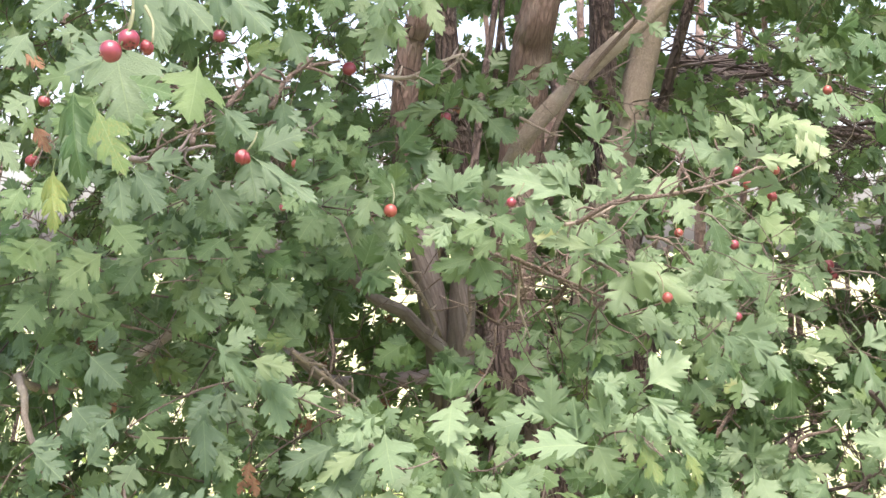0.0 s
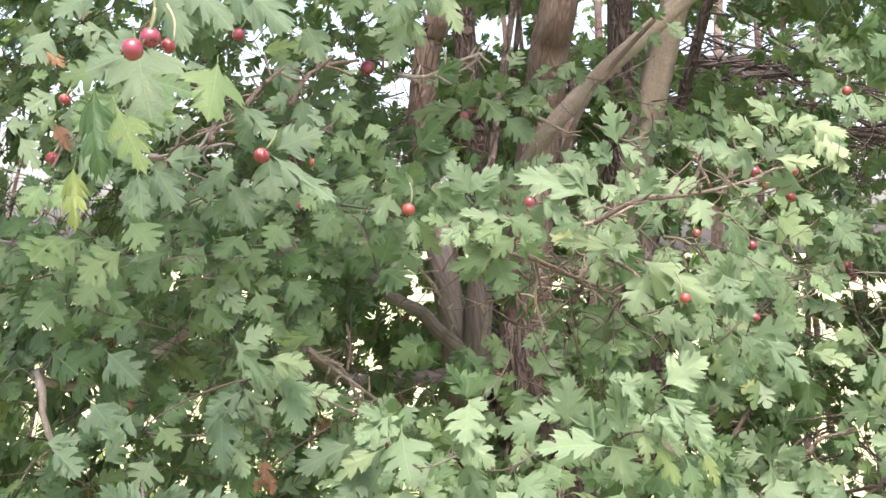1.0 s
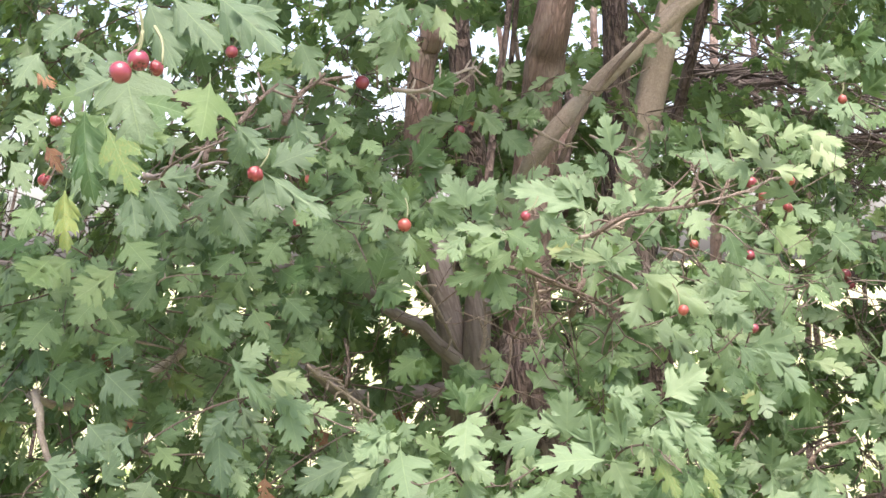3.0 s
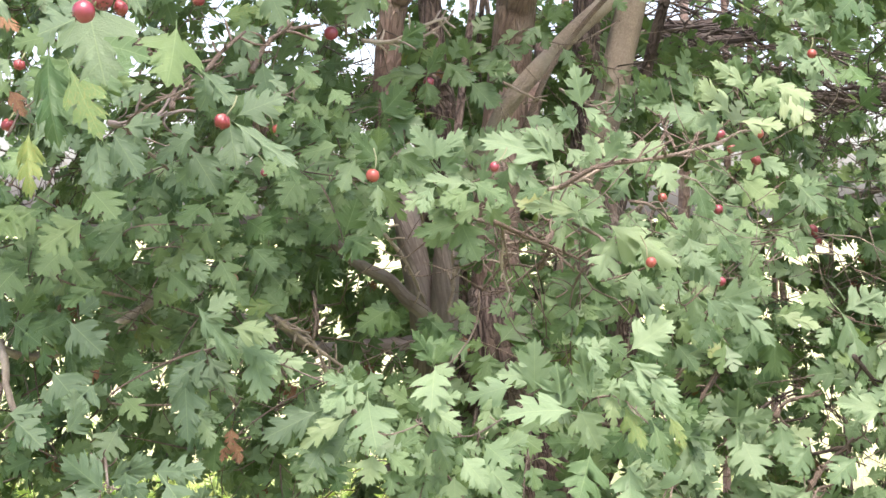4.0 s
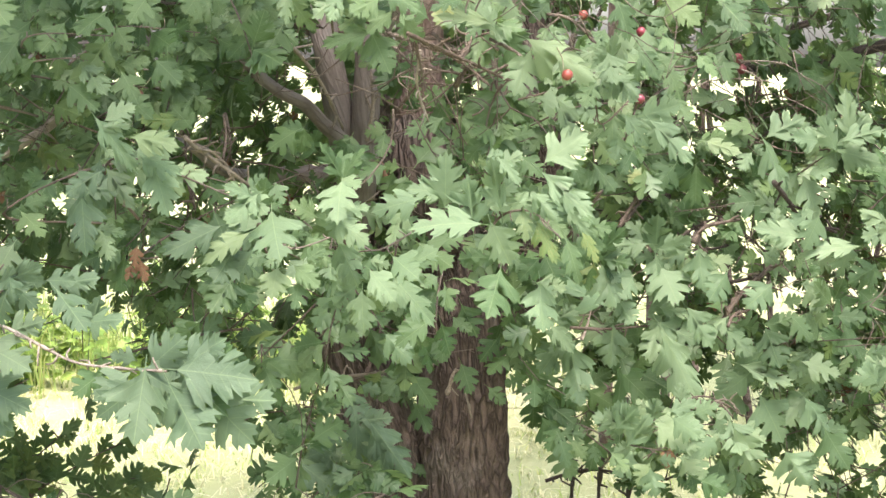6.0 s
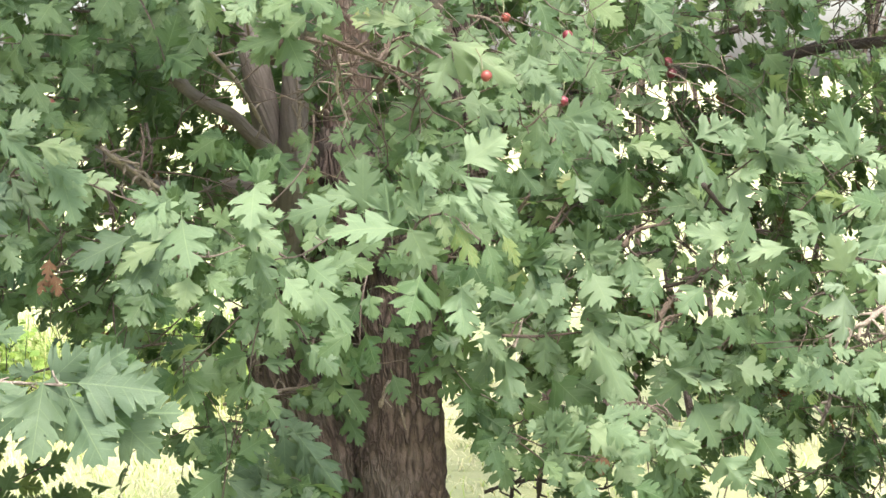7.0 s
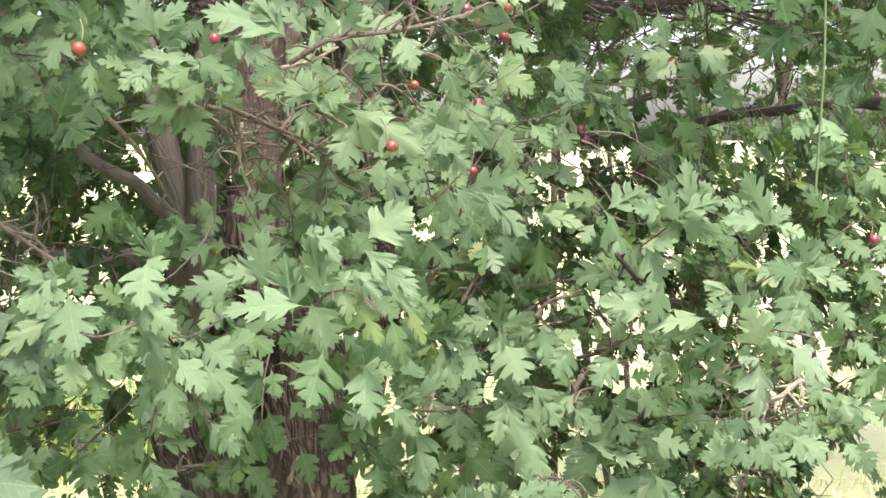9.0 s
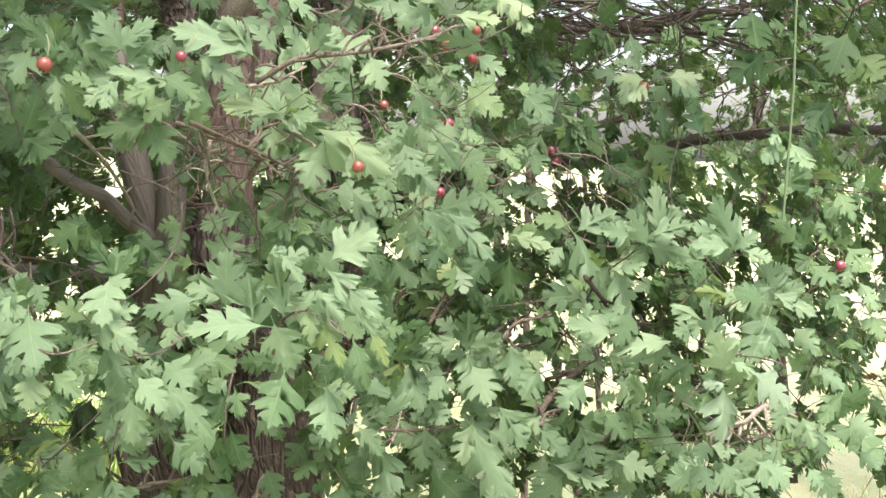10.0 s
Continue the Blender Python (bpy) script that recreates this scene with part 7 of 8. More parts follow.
spray("leaves deep in the crown's side", BARK_TWIG, 0.0014, [(-0.348, 1.754, 1.398), (-0.417, 1.648, 1.432), (-0.301, 1.629, 1.464), (-0.209, 1.671, 1.453)], [
    ((-0.426, 1.598, 1.507), (-0.454, 1.564, 1.488), "G", 0.058),
    ((-0.397, 1.606, 1.463), (-0.421, 1.580, 1.439), "G", 0.052),
    ((-0.447, 1.584, 1.439), (-0.462, 1.551, 1.416), "G", 0.051),
    ((-0.332, 1.595, 1.482), (-0.354, 1.583, 1.451), "G", 0.044),
    ((-0.281, 1.585, 1.501), (-0.303, 1.574, 1.470), "G", 0.044),
    ((-0.241, 1.606, 1.482), (-0.264, 1.595, 1.451), "G", 0.044),
    ((-0.367, 1.613, 1.419), (-0.391, 1.582, 1.402), "G", 0.052),
    ((-0.282, 1.595, 1.438), (-0.249, 1.583, 1.414), "G", 0.038),
    ((-0.189, 1.595, 1.463), (-0.163, 1.583, 1.439), "G", 0.038),
    ((-0.227, 1.602, 1.451), (-0.207, 1.590, 1.420), "G", 0.038),
    ((-0.449, 1.589, 1.383), (-0.411, 1.562, 1.361), "G", 0.052),
    ((-0.178, 1.800, 1.416), (-0.198, 1.788, 1.382), "G", 0.042),
])
spray("twig hanging leaves before the bark", BARK_TWIG, 0.0014, [(0.097, 2.333, 0.971), (0.078, 2.240, 1.029), (0.121, 2.219, 1.019), (0.197, 2.217, 1.028)], [
    ((0.039, 2.190, 1.066), (0.059, 2.178, 1.014), "G", 0.039),
    ((0.083, 2.193, 1.052), (0.116, 2.181, 1.001), "G", 0.043),
    ((0.092, 2.198, 0.997), (0.059, 2.186, 0.966), "G", 0.047),
    ((0.100, 2.183, 0.996), (0.137, 2.171, 0.947), "G", 0.047),
    ((0.106, 2.210, 0.948), (0.129, 2.198, 0.902), "G", 0.040),
    ((0.177, 2.203, 1.008), (0.193, 2.191, 0.964), "G", 0.043),
    ((0.217, 2.192, 0.974), (0.243, 2.180, 0.951), "G", 0.036),
    ((0.162, 2.183, 1.084), (0.189, 2.171, 1.063), "G", 0.036),
    ((0.232, 2.211, 1.045), (0.206, 2.199, 1.012), "D", 0.043),
    ((0.128, 2.185, 1.050), (0.153, 2.173, 1.018), "G", 0.043),
    ((0.077, 2.185, 1.085), (0.043, 2.177, 1.099), "G", 0.039),
    ((0.111, 2.185, 1.016), (0.144, 2.177, 1.030), "G", 0.039),
])
spray("twig with long lobed leaves beside the trunk", BARK_TWIG, 0.0014, [(-0.041, 2.050, 0.941), (-0.051, 1.981, 0.996), (-0.009, 1.923, 1.001), (0.028, 1.915, 1.004)], [
    ((0.010, 1.883, 1.042), (0.019, 1.871, 1.001), "C", 0.038),
    ((0.018, 1.916, 0.995), (0.019, 1.904, 0.930), "C", 0.042),
    ((0.037, 1.891, 0.997), (0.091, 1.879, 0.925), "C", 0.045),
    ((0.045, 1.892, 0.981), (0.055, 1.880, 0.913), "C", 0.036),
    ((-0.056, 1.913, 0.937), (-0.001, 1.901, 0.899), "C", 0.045),
    ((-0.004, 1.905, 0.985), (-0.026, 1.893, 0.958), "C", 0.037),
    ((-0.011, 1.887, 0.944), (0.011, 1.875, 0.902), "C", 0.045),
    ((-0.033, 1.897, 1.032), (-0.004, 1.885, 1.012), "G", 0.037),
    ((-0.049, 1.915, 0.998), (-0.070, 1.895, 0.973), "G", 0.045),
    ((-0.067, 2.000, 1.056), (-0.036, 1.988, 1.034), "G", 0.039),
])
spray("shaded twig before the fork of the stems", BARK_TWIG, 0.0014, [(0.080, 2.091, 1.313), (0.011, 2.009, 1.339), (0.122, 1.983, 1.382), (0.194, 1.963, 1.366)], [
    ((0.133, 1.945, 1.390), (0.083, 1.933, 1.368), "G", 0.036),
    ((0.153, 1.958, 1.393), (0.179, 1.946, 1.353), "G", 0.042),
    ((0.178, 1.934, 1.417), (0.217, 1.922, 1.380), "G", 0.049),
    ((0.194, 1.959, 1.375), (0.235, 1.947, 1.357), "G", 0.033),
    ((0.057, 1.961, 1.372), (0.052, 1.950, 1.338), "G", 0.038),
    ((0.007, 1.963, 1.355), (0.043, 1.951, 1.322), "D", 0.046),
    ((0.105, 1.957, 1.412), (0.135, 1.945, 1.427), "G", 0.038),
    ((0.164, 1.945, 1.344), (0.193, 1.932, 1.329), "G", 0.038),
    ((0.238, 1.933, 1.329), (0.207, 1.920, 1.345), "G", 0.038),
    ((-0.032, 1.951, 1.346), (-0.061, 1.924, 1.363), "D", 0.045),
    ((0.013, 1.960, 1.322), (-0.017, 1.948, 1.339), "D", 0.038),
])
spray("leaves of the outer side, in shade", BARK_TWIG, 0.0014, [(-0.303, 1.840, 1.433), (-0.373, 1.711, 1.456), (-0.270, 1.763, 1.500), (-0.153, 1.777, 1.495)], [
    ((-0.394, 1.688, 1.556), (-0.357, 1.660, 1.530), "C", 0.054),
    ((-0.339, 1.691, 1.505), (-0.365, 1.663, 1.480), "G", 0.053),
    ((-0.295, 1.701, 1.556), (-0.268, 1.689, 1.523), "G", 0.047),
    ((-0.422, 1.710, 1.441), (-0.389, 1.675, 1.416), "G", 0.054),
    ((-0.346, 1.716, 1.440), (-0.365, 1.686, 1.460), "G", 0.047),
    ((-0.275, 1.685, 1.472), (-0.246, 1.667, 1.491), "G", 0.039),
    ((-0.223, 1.687, 1.529), (-0.196, 1.675, 1.503), "G", 0.039),
    ((-0.169, 1.712, 1.490), (-0.142, 1.700, 1.464), "G", 0.040),
    ((-0.218, 1.900, 1.440), (-0.189, 1.888, 1.411), "G", 0.044),
    ((-0.135, 1.706, 1.535), (-0.158, 1.688, 1.554), "G", 0.040),
    ((-0.365, 1.500, 1.389), (-0.333, 1.483, 1.362), "C", 0.048),
    ((-0.090, 1.709, 1.515), (-0.063, 1.697, 1.495), "G", 0.037),
])
spray("shoot with pale pointed leaves among dead twigs", BARK_TWIG, 0.0014, [(0.359, 1.960, 1.351), (0.442, 2.060, 1.405), (0.282, 1.728, 1.413), (0.224, 1.745, 1.389)], [
    ((0.235, 1.600, 1.426), (0.261, 1.588, 1.367), "F", 0.029),
    ((0.290, 1.598, 1.451), (0.294, 1.586, 1.494), "F", 0.032),
    ((0.296, 1.594, 1.451), (0.320, 1.582, 1.429), "F", 0.032),
    ((0.359, 1.750, 1.501), (0.363, 1.738, 1.463), "B", 0.032),
    ((0.327, 1.800, 1.392), (0.298, 1.775, 1.375), "G", 0.043),
    ((0.513, 2.100, 1.353), (0.568, 2.088, 1.337), "B", 0.042),
    ((0.614, 2.400, 1.482), (0.611, 2.388, 1.430), "G", 0.023),
    ((0.236, 1.800, 1.416), (0.213, 1.788, 1.389), "G", 0.035),
    ((0.215, 1.800, 1.360), (0.191, 1.778, 1.376), "G", 0.035),
    ((0.263, 1.700, 1.355), (0.280, 1.688, 1.330), "G", 0.038),
    ((0.395, 2.000, 1.345), (0.377, 1.987, 1.315), "D", 0.040),
    ((0.209, 1.700, 1.355), (0.234, 1.688, 1.336), "G", 0.038),
])
spray("shaded twig over the pale gaps", BARK_TWIG, 0.0014, [(0.610, 2.380, 1.192), (0.648, 2.348, 1.240), (0.576, 2.256, 1.242), (0.511, 2.259, 1.234)], [
    ((0.555, 2.311, 1.303), (0.554, 2.299, 1.222), "D", 0.058),
    ((0.677, 2.296, 1.250), (0.602, 2.284, 1.246), "D", 0.066),
    ((0.611, 2.000, 1.228), (0.571, 1.988, 1.242), "F", 0.038),
    ((0.513, 2.100, 1.194), (0.518, 2.088, 1.138), "B", 0.051),
    ((0.518, 2.306, 1.222), (0.559, 2.291, 1.233), "D", 0.052),
    ((0.621, 2.287, 1.215), (0.589, 2.267, 1.191), "D", 0.047),
    ((0.645, 2.310, 1.285), (0.666, 2.290, 1.313), "D", 0.047),
    ((0.501, 2.310, 1.285), (0.468, 2.282, 1.305), "D", 0.046),
])
spray("shaded leaves under the bough", BARK_TWIG, 0.0014, [(0.301, 1.950, 1.233), (0.329, 1.850, 1.304), (0.278, 1.872, 1.247), (0.207, 1.785, 1.284)], [
    ((0.245, 1.759, 1.234), (0.262, 1.738, 1.196), "D", 0.052),
    ((0.257, 2.300, 1.047), (0.273, 2.288, 0.995), "D", 0.061),
    ((0.363, 2.000, 1.131), (0.300, 1.988, 1.168), "B", 0.045),
    ((0.185, 1.500, 1.507), (0.158, 1.488, 1.531), "F", 0.023),
    ((0.326, 1.750, 1.501), (0.338, 1.738, 1.452), "F", 0.036),
    ((0.290, 1.650, 1.447), (0.313, 1.638, 1.423), "F", 0.031),
    ((0.324, 1.650, 1.405), (0.374, 1.638, 1.393), "F", 0.031),
    ((0.302, 1.800, 1.220), (0.319, 1.782, 1.249), "G", 0.040),
    ((0.295, 1.700, 1.285), (0.267, 1.678, 1.300), "G", 0.037),
    ((0.223, 1.600, 1.297), (0.245, 1.588, 1.275), "G", 0.035),
    ((0.176, 2.200, 1.100), (0.199, 2.188, 1.053), "D", 0.049),
])
spray("shoot bearing haws, with narrow leaves", BARK_TWIG, 0.0014, [(0.552, 2.397, 1.410), (0.609, 2.459, 1.448), (0.493, 2.179, 1.419), (0.438, 2.171, 1.493)], [
    ((0.418, 2.148, 1.527), (0.445, 2.136, 1.563), "B", 0.037),
    ((0.434, 2.145, 1.523), (0.482, 2.133, 1.536), "B", 0.034),
    ((0.422, 2.147, 1.511), (0.421, 2.135, 1.472), "B", 0.034),
    ((0.645, 2.500, 1.521), (0.671, 2.488, 1.574), "B", 0.057),
    ((0.480, 2.131, 1.467), (0.433, 2.119, 1.450), "G", 0.042),
    ((0.645, 2.500, 1.517), (0.686, 2.488, 1.522), "B", 0.038),
    ((0.636, 2.500, 1.498), (0.619, 2.488, 1.450), "G", 0.034),
    ((0.479, 2.164, 1.411), (0.510, 2.152, 1.379), "G", 0.045),
    ((0.500, 2.152, 1.556), (0.465, 2.140, 1.578), "G", 0.040),
    ((0.518, 2.146, 1.347), (0.556, 2.134, 1.364), "G", 0.045),
    ((0.486, 2.152, 1.314), (0.459, 2.137, 1.283), "G", 0.045),
    ((0.600, 2.400, 1.405), (0.551, 2.388, 1.414), "G", 0.046),
])
spray("yellowing shoot with a rust-red haw", BARK_TWIG, 0.0014, [(0.957, 2.519, 1.565), (1.080, 2.454, 1.631), (0.891, 2.382, 1.605), (0.768, 2.422, 1.621)], [
    ((0.772, 2.409, 1.663), (0.783, 2.397, 1.602), "F", 0.049),
    ((0.764, 2.395, 1.593), (0.756, 2.383, 1.547), "F", 0.043),
    ((0.837, 2.413, 1.600), (0.892, 2.401, 1.568), "F", 0.057),
    ((0.981, 2.417, 1.705), (0.977, 2.377, 1.641), "D", 0.087),
    ((0.994, 2.395, 1.635), (0.941, 2.383, 1.591), "D", 0.067),
    ((1.136, 2.386, 1.669), (1.103, 2.374, 1.602), "G", 0.068),
    ((1.169, 2.410, 1.635), (1.196, 2.378, 1.595), "G", 0.069),
    ((0.921, 2.100, 1.484), (0.935, 2.069, 1.447), "B", 0.059),
    ((0.825, 2.420, 1.550), (0.843, 2.408, 1.498), "G", 0.040),
    ((0.713, 2.386, 1.677), (0.730, 2.351, 1.701), "D", 0.055),
    ((0.891, 2.409, 1.684), (0.918, 2.375, 1.663), "D", 0.057),
    ((1.122, 2.413, 1.559), (1.081, 2.386, 1.520), "D", 0.059),
])
# the two "O" leaves take the turning colour in place of yellow backlight
spray("leaves seen through the crown, two coloured as backlit", BARK_TWIG, 0.0014, [(-0.374, 1.940, 1.419), (-0.432, 2.100, 1.445), (-0.319, 1.580, 1.486), (-0.239, 1.653, 1.489)], [
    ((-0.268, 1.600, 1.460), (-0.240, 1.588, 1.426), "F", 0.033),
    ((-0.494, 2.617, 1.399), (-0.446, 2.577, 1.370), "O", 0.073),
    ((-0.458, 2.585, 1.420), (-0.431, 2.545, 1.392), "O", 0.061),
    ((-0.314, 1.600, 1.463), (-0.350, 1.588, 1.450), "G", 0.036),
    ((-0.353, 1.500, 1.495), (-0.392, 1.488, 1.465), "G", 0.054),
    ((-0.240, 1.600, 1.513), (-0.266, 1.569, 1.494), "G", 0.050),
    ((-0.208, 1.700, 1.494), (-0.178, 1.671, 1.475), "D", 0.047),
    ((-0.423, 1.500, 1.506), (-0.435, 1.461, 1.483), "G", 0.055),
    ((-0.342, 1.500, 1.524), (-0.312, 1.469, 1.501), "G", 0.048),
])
spray("near twig with broad cool green leaves", BARK_TWIG, 0.0014, [(-0.261, 1.154, 1.257), (-0.254, 1.150, 1.308), (-0.226, 1.038, 1.303), (-0.213, 0.982, 1.317)], [
    ((-0.208, 0.944, 1.321), (-0.231, 0.932, 1.345), "C", 0.027),
    ((-0.218, 0.980, 1.313), (-0.246, 0.968, 1.302), "C", 0.028),
    ((-0.238, 1.100, 1.301), (-0.201, 1.088, 1.318), "C", 0.020),
    ((-0.221, 0.945, 1.296), (-0.234, 0.933, 1.269), "C", 0.030),
    ((-0.270, 1.100, 1.336), (-0.254, 1.088, 1.358), "C", 0.026),
])
spray("twig with rust-coloured withered leaves", BARK_TWIG, 0.0014, [(-0.145, 1.938, 1.233), (-0.216, 1.643, 1.247), (-0.136, 1.760, 1.294), (0.035, 2.120, 1.341)], [
    ((-0.212, 1.587, 1.268), (-0.214, 1.575, 1.247), "R", 0.016),
    ((-0.211, 1.603, 1.250), (-0.205, 1.591, 1.228), "R", 0.018),
    ((-0.220, 1.598, 1.246), (-0.224, 1.586, 1.231), "R", 0.014),
    ((0.056, 2.200, 1.316), (0.061, 2.188, 1.295), "R", 0.017),
    ((0.014, 2.000, 1.365), (0.006, 1.988, 1.343), "G", 0.023),
])
spray("twig with one rust-red leaf", BARK_TWIG, 0.0014, [(0.485, 2.145, 0.860), (0.466, 2.049, 0.913), (0.446, 2.043, 0.915), (0.432, 2.037, 0.903)], [
    ((0.459, 2.010, 0.927), (0.452, 1.998, 0.901), "R", 0.021),
    ((0.473, 1.988, 0.918), (0.495, 1.976, 0.889), "B", 0.040),
    ((0.432, 2.017, 0.903), (0.414, 2.003, 0.874), "B", 0.041),
])
spray("outer leaves against the pale ground", BARK_TWIG, 0.0014, [(0.670, 2.316, 1.127), (0.677, 2.228, 1.167), (0.639, 2.227, 1.216), (0.589, 2.181, 1.163)], [
    ((0.643, 2.089, 1.241), (0.598, 2.077, 1.214), "B", 0.051),
    ((0.655, 2.000, 1.255), (0.636, 1.988, 1.209), "B", 0.049),
    ((0.593, 2.000, 1.161), (0.558, 1.988, 1.132), "B", 0.049),
    ((0.676, 2.111, 1.142), (0.706, 2.099, 1.110), "B", 0.052),
    ((0.551, 2.083, 1.165), (0.523, 2.071, 1.126), "B", 0.050),
    ((0.662, 2.300, 1.166), (0.705, 2.288, 1.131), "G", 0.056),
    ((0.624, 2.400, 1.163), (0.659, 2.388, 1.136), "D", 0.048),
    ((0.635, 2.300, 1.203), (0.591, 2.273, 1.225), "G", 0.052),
    ((0.717, 2.300, 1.147), (0.745, 2.273, 1.133), "G", 0.053),
])
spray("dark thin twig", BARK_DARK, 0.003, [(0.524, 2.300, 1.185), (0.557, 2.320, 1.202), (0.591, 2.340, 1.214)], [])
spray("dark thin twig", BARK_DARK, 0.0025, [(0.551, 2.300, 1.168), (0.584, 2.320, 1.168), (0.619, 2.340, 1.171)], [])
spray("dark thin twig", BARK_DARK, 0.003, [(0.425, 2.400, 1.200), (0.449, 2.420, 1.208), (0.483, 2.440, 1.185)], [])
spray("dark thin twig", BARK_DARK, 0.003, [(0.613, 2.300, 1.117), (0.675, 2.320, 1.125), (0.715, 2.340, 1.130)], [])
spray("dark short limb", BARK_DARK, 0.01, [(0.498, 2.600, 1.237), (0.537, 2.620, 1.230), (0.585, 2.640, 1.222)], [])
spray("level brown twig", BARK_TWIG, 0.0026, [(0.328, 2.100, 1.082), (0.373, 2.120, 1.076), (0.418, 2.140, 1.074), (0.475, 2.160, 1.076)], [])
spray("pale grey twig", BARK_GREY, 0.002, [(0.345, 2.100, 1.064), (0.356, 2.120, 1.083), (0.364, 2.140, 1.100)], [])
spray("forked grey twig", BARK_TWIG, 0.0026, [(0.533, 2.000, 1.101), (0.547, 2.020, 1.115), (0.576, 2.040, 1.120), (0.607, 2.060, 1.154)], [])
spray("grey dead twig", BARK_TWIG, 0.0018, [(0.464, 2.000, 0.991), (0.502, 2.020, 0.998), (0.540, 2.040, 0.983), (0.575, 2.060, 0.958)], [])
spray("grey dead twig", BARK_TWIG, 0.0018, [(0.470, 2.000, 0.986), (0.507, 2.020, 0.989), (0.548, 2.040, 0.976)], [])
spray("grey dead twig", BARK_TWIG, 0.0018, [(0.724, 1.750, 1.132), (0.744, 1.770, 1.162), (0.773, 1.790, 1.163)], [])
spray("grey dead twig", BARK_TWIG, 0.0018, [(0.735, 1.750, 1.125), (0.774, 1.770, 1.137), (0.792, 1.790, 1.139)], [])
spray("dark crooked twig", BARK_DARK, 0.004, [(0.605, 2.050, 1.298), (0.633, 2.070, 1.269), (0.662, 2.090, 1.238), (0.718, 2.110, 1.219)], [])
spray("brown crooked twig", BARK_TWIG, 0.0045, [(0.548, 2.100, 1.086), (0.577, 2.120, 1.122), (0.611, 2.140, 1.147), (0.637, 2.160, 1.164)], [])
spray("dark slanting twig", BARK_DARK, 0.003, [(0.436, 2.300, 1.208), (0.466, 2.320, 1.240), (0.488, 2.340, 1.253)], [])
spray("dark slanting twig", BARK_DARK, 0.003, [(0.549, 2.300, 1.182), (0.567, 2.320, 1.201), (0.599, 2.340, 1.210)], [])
spray("brown knotted twig", BARK_TWIG, 0.0028, [(0.073, 1.550, 1.492), (0.108, 1.570, 1.476), (0.140, 1.590, 1.463), (0.189, 1.610, 1.441)], [])
spray("brown knotted twig", BARK_TWIG, 0.003, [(0.129, 1.600, 1.463), (0.143, 1.620, 1.485), (0.138, 1.640, 1.501)], [])
spray("thin brown twig", BARK_TWIG, 0.0016, [(0.082, 1.600, 1.491), (0.089, 1.620, 1.463), (0.097, 1.640, 1.430)], [])
spray("brown twig", BARK_TWIG, 0.0022, [(0.276, 1.550, 1.558), (0.293, 1.570, 1.586), (0.308, 1.590, 1.612)], [])
spray("brown twig", BARK_TWIG, 0.0018, [(0.267, 1.550, 1.567), (0.258, 1.570, 1.592), (0.255, 1.590, 1.609)], [])
spray("pale twig with thorns", BARK_GREY, 0.0022, [(0.126, 1.500, 1.525), (0.152, 1.520, 1.531), (0.184, 1.540, 1.547)], [])
spray("grey-brown weathered twig", BARK_SMOOTH, 0.0028, [(-0.259, 1.200, 1.575), (-0.245, 1.220, 1.574), (-0.229, 1.240, 1.582), (-0.216, 1.260, 1.588)], [])
spray("crooked brown twig", BARK_TWIG, 0.0024, [(-0.187, 1.250, 1.622), (-0.175, 1.270, 1.642), (-0.158, 1.290, 1.661)], [])
spray("crooked brown twig", BARK_TWIG, 0.003, [(-0.154, 1.300, 1.627), (-0.146, 1.320, 1.650), (-0.128, 1.340, 1.668), (-0.098, 1.360, 1.676)], [])
spray("crooked brown twig", BARK_TWIG, 0.003, [(-0.225, 1.300, 1.594), (-0.226, 1.320, 1.611), (-0.222, 1.340, 1.626)], [])
spray("bare forked grey twig", BARK_GREY, 0.0032, [(-0.087, 2.000, 1.739), (-0.050, 2.020, 1.739), (-0.003, 2.040, 1.749), (0.033, 2.060, 1.776)], [])
spray("grey-pink bare twig", BARK_GREY, 0.0036, [(-0.199, 1.900, 1.367), (-0.168, 1.920, 1.340), (-0.139, 1.940, 1.316), (-0.110, 1.960, 1.293)], [])
spray("twig of leaves before the slanting limb", BARK_TWIG, 0.0014, [(0.082, 2.066, 1.552), (0.042, 1.994, 1.589), (0.085, 1.977, 1.593), (0.132, 1.965, 1.614)], [
    ((0.061, 1.933, 1.584), (0.091, 1.921, 1.613), "B", 0.034),
    ((0.092, 1.939, 1.607), (0.121, 1.927, 1.625), "B", 0.030),
    ((0.077, 1.962, 1.573), (0.107, 1.950, 1.584), "F", 0.031),
    ((0.111, 1.953, 1.607), (0.148, 1.941, 1.599), "B", 0.034),
    ((0.133, 1.934, 1.629), (0.166, 1.922, 1.617), "B", 0.030),
    ((0.153, 1.947, 1.607), (0.186, 1.935, 1.614), "F", 0.034),
    ((0.050, 1.949, 1.607), (0.027, 1.937, 1.584), "B", 0.034),
    ((0.012, 1.936, 1.614), (-0.003, 1.924, 1.583), "B", 0.034),
    ((0.047, 1.959, 1.592), (0.073, 1.947, 1.569), "G", 0.032),
])
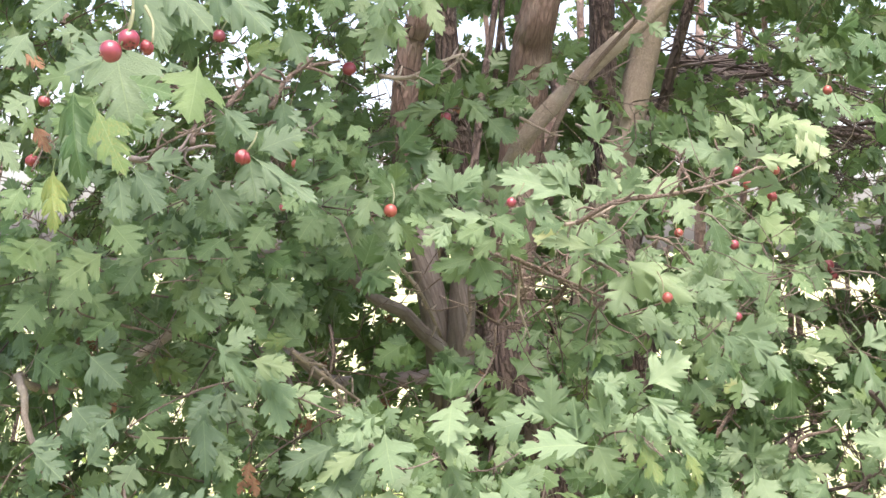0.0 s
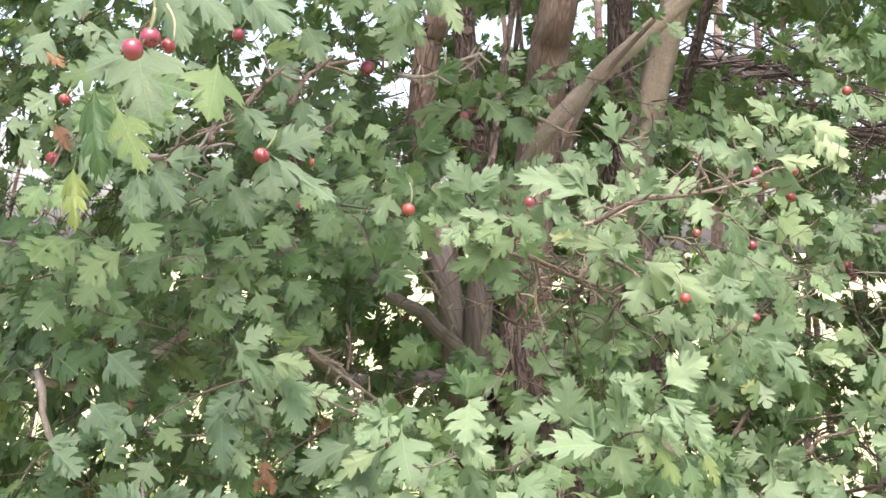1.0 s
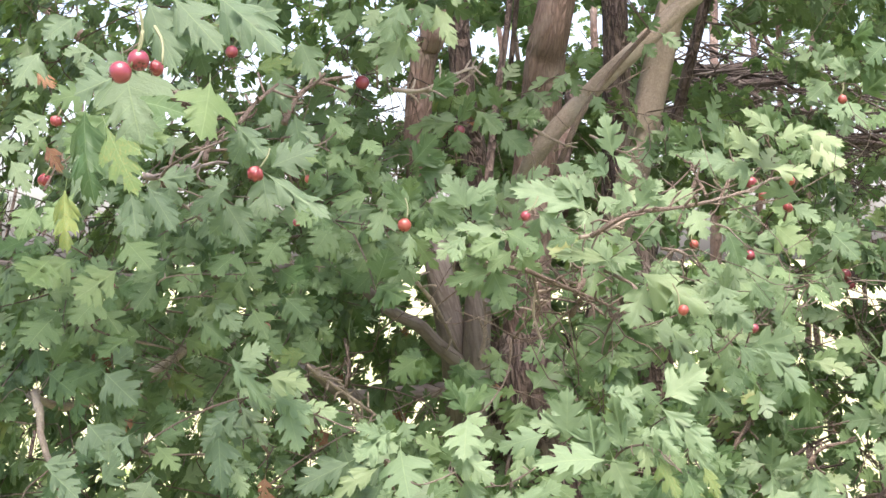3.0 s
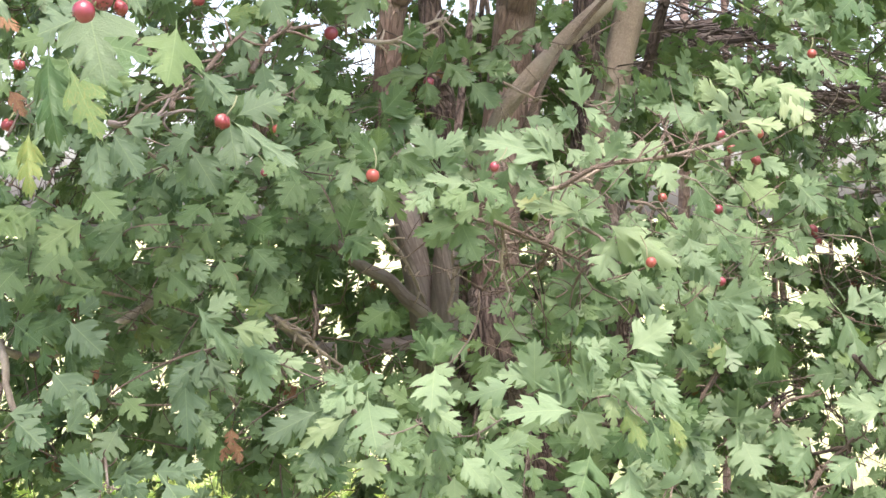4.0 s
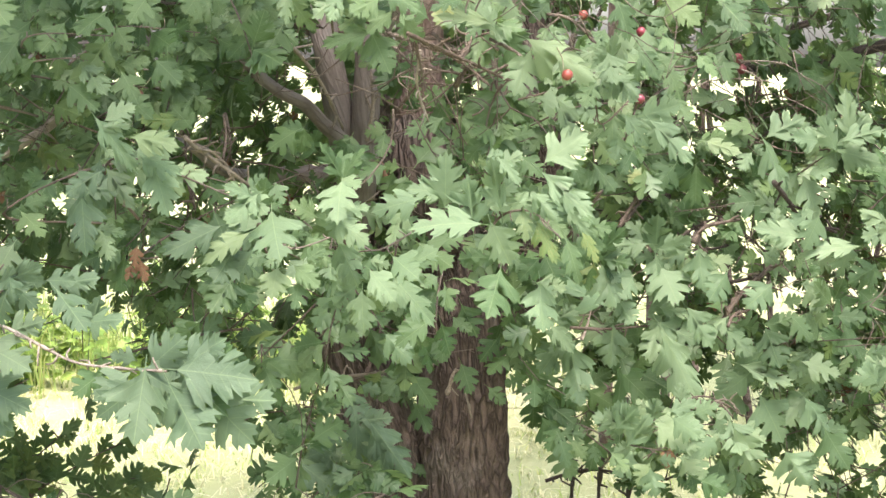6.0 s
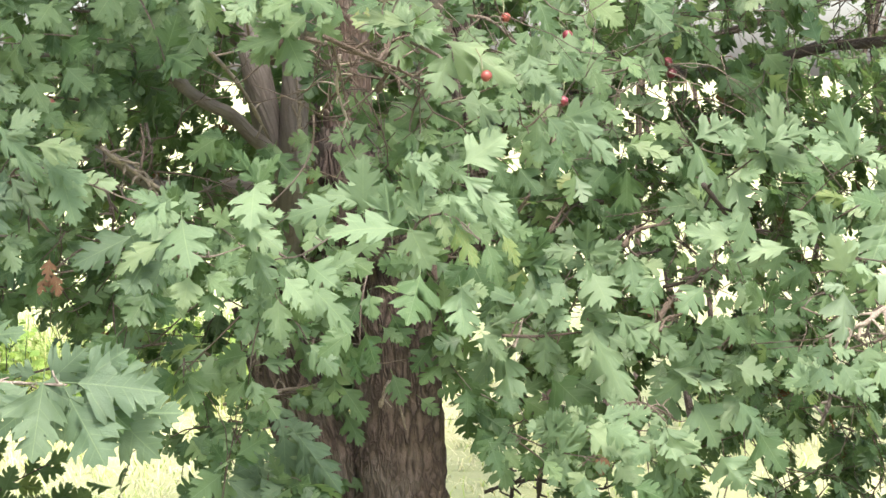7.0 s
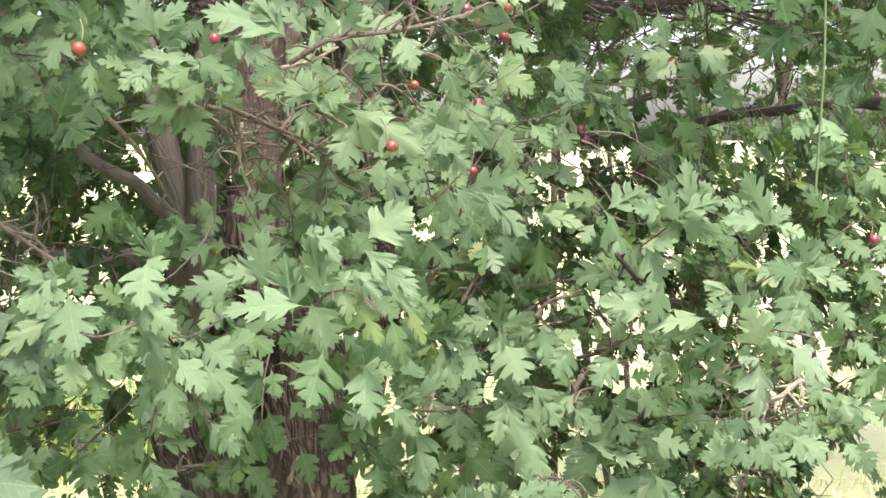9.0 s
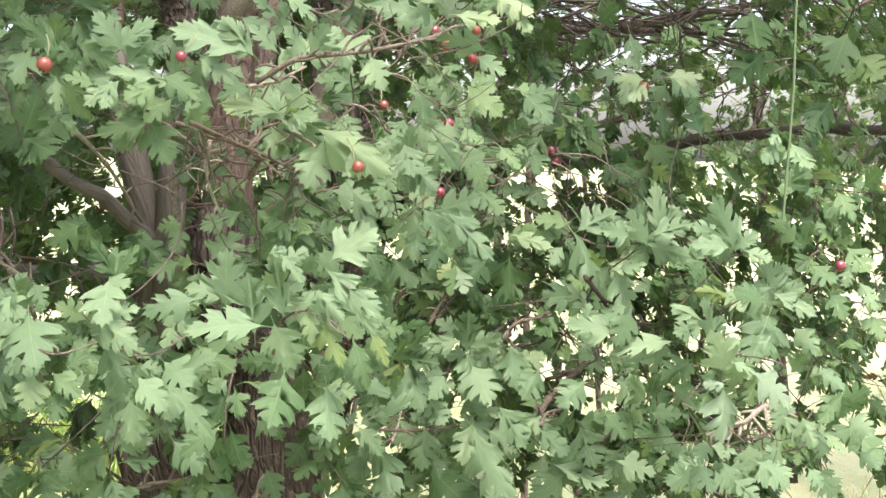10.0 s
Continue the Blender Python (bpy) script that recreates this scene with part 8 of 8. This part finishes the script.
spray("leafy twig with a haw, before the dark stems", BARK_TWIG, 0.0014, [(0.030, 2.220, 1.662), (-0.003, 2.148, 1.705), (0.022, 2.133, 1.708), (0.068, 2.123, 1.704)], [
    ((0.005, 2.085, 1.704), (-0.052, 2.073, 1.703), "B", 0.037),
    ((0.009, 2.096, 1.713), (0.013, 2.084, 1.741), "B", 0.041),
    ((0.038, 2.101, 1.722), (0.054, 2.089, 1.753), "B", 0.041),
    ((0.038, 2.097, 1.709), (0.072, 2.085, 1.696), "F", 0.041),
    ((0.087, 2.103, 1.714), (0.127, 2.091, 1.713), "B", 0.039),
    ((0.079, 2.110, 1.690), (0.107, 2.098, 1.656), "G", 0.037),
    ((0.005, 2.118, 1.687), (0.013, 2.106, 1.657), "G", 0.033),
    ((-0.020, 2.091, 1.754), (-0.052, 2.079, 1.736), "B", 0.033),
])
spray("bough tip hanging over open meadow", BARK_TWIG, 0.0014, [(0.376, 2.021, 0.917), (0.316, 1.951, 0.977), (0.375, 1.929, 0.956), (0.439, 1.916, 0.946)], [
    ((0.362, 1.906, 0.981), (0.389, 1.894, 1.014), "B", 0.041),
    ((0.378, 1.908, 0.957), (0.405, 1.896, 0.998), "B", 0.037),
    ((0.406, 1.892, 0.930), (0.412, 1.880, 0.896), "B", 0.044),
    ((0.432, 1.880, 1.002), (0.467, 1.868, 0.978), "B", 0.044),
    ((0.310, 1.919, 1.032), (0.317, 1.907, 1.015), "B", 0.034),
    ((0.353, 1.892, 0.954), (0.374, 1.880, 0.930), "G", 0.030),
    ((0.285, 1.893, 0.974), (0.299, 1.881, 0.935), "G", 0.033),
    ((0.480, 1.916, 0.907), (0.516, 1.904, 0.895), "D", 0.045),
])
spray("dark bare stem against the meadow", BARK_DARK, 0.0045, [(0.453, 2.900, 0.677), (0.456, 2.900, 0.618), (0.453, 2.900, 0.558), (0.453, 2.92, 0.25), (0.453, 2.94, -0.03)], [])
spray("dark bare stem against the meadow", BARK_DARK, 0.005, [(0.520, 2.900, 0.676), (0.512, 2.900, 0.623), (0.509, 2.900, 0.557), (0.509, 2.92, 0.25), (0.509, 2.94, -0.03)], [])
spray("dark bare stem against the meadow", BARK_DARK, 0.006, [(0.581, 2.900, 0.664), (0.575, 2.900, 0.616), (0.570, 2.900, 0.545), (0.570, 2.92, 0.25), (0.570, 2.94, -0.03)], [])
spray("dark bare stem against the meadow", BARK_DARK, 0.004, [(0.397, 2.880, 0.622), (0.449, 2.880, 0.638), (0.506, 2.880, 0.644), (0.593, 2.880, 0.627)], [])
spray("dark bare stem against the meadow", BARK_DARK, 0.003, [(0.615, 2.900, 0.628), (0.641, 2.900, 0.615), (0.673, 2.900, 0.629)], [])
spray("thin twig with yellowing leaves in the shade", BARK_TWIG, 0.0014, [(0.763, 2.420, 1.535), (0.772, 2.330, 1.576), (0.815, 2.320, 1.591)], [
    ((0.762, 2.300, 1.583), (0.714, 2.288, 1.586), "Y", 0.037),
    ((0.767, 2.300, 1.578), (0.736, 2.288, 1.549), "Y", 0.035),
    ((0.803, 2.300, 1.587), (0.856, 2.288, 1.593), "Y", 0.039),
    ((0.753, 2.300, 1.604), (0.745, 2.288, 1.641), "F", 0.035),
])
spray("pale green leaves where the stems part", BARK_TWIG, 0.0014, [(0.214, 1.860, 1.533), (0.179, 1.800, 1.563), (0.170, 1.780, 1.587), (0.180, 1.770, 1.607)], [
    ((0.140, 1.753, 1.572), (0.109, 1.741, 1.586), "B", 0.031),
    ((0.126, 1.749, 1.559), (0.112, 1.737, 1.538), "F", 0.029),
    ((0.168, 1.761, 1.576), (0.140, 1.749, 1.606), "B", 0.033),
    ((0.169, 1.731, 1.578), (0.191, 1.719, 1.554), "F", 0.034),
    ((0.178, 1.758, 1.600), (0.171, 1.746, 1.631), "B", 0.031),
    ((0.187, 1.745, 1.585), (0.219, 1.733, 1.574), "Y", 0.033),
    ((0.199, 1.734, 1.591), (0.205, 1.722, 1.614), "F", 0.027),
    ((0.161, 1.756, 1.565), (0.153, 1.744, 1.538), "B", 0.029),
])
spray("thin upright twig", BARK_TWIG, 0.002, [(-0.140, 1.800, 1.346), (-0.138, 1.820, 1.373), (-0.143, 1.840, 1.397)], [])
haw((-0.148, 0.645, 1.588), 0.0051, "R", 3)
haw((-0.141, 0.650, 1.594), 0.0049, "R", 1)
haw((-0.134, 0.655, 1.591), 0.0035, "D", 2)
haw((-0.229, 1.483, 1.718), 0.0066, "R", 4)
haw((-0.129, 1.994, 1.748), 0.0098, "R", 5)
haw((0.004, 1.995, 1.681), 0.0075, "R", 6)
haw((-0.157, 1.135, 1.572), 0.0066, "D", 7)
haw((-0.151, 1.485, 1.587), 0.0047, "O", 8)
haw((-0.164, 1.485, 1.543), 0.0041, "R", 9)
haw((-0.052, 1.436, 1.538), 0.0068, "O", 10)
haw((0.066, 1.397, 1.545), 0.0049, "R", 11)
haw((0.303, 1.499, 1.580), 0.0062, "R", 12)
haw((0.341, 1.488, 1.581), 0.0049, "O", 13)
haw((0.338, 1.488, 1.554), 0.0054, "D", 14)
haw((0.294, 1.808, 1.520), 0.0058, "O", 15)
haw((0.419, 2.085, 1.506), 0.0073, "R", 16)
haw((0.688, 2.587, 1.471), 0.0103, "R", 17)
haw((0.696, 2.587, 1.453), 0.0092, "R", 18)
haw((0.226, 1.458, 1.451), 0.0056, "O", 19)
haw((0.333, 1.639, 1.423), 0.0056, "R", 20)
haw((-0.230, 1.735, 1.424), 0.0063, "O", 21)
haw((-0.404, 1.684, 1.475), 0.0064, "R", 22)
haw((0.501, 1.888, 1.707), 0.0062, "O", 23)
haw((-0.279, 0.984, 1.560), 0.0045, "D", 24)
haw((0.313, 1.488, 1.566), 0.0049, "O", 27)
haw((0.813, 2.460, 1.579), 0.0096, "O", 25)
haw((0.881, 1.841, 1.328), 0.0068, "R", 26)
haw((-0.257, 0.934, 1.595), 0.0039, "D", 28)
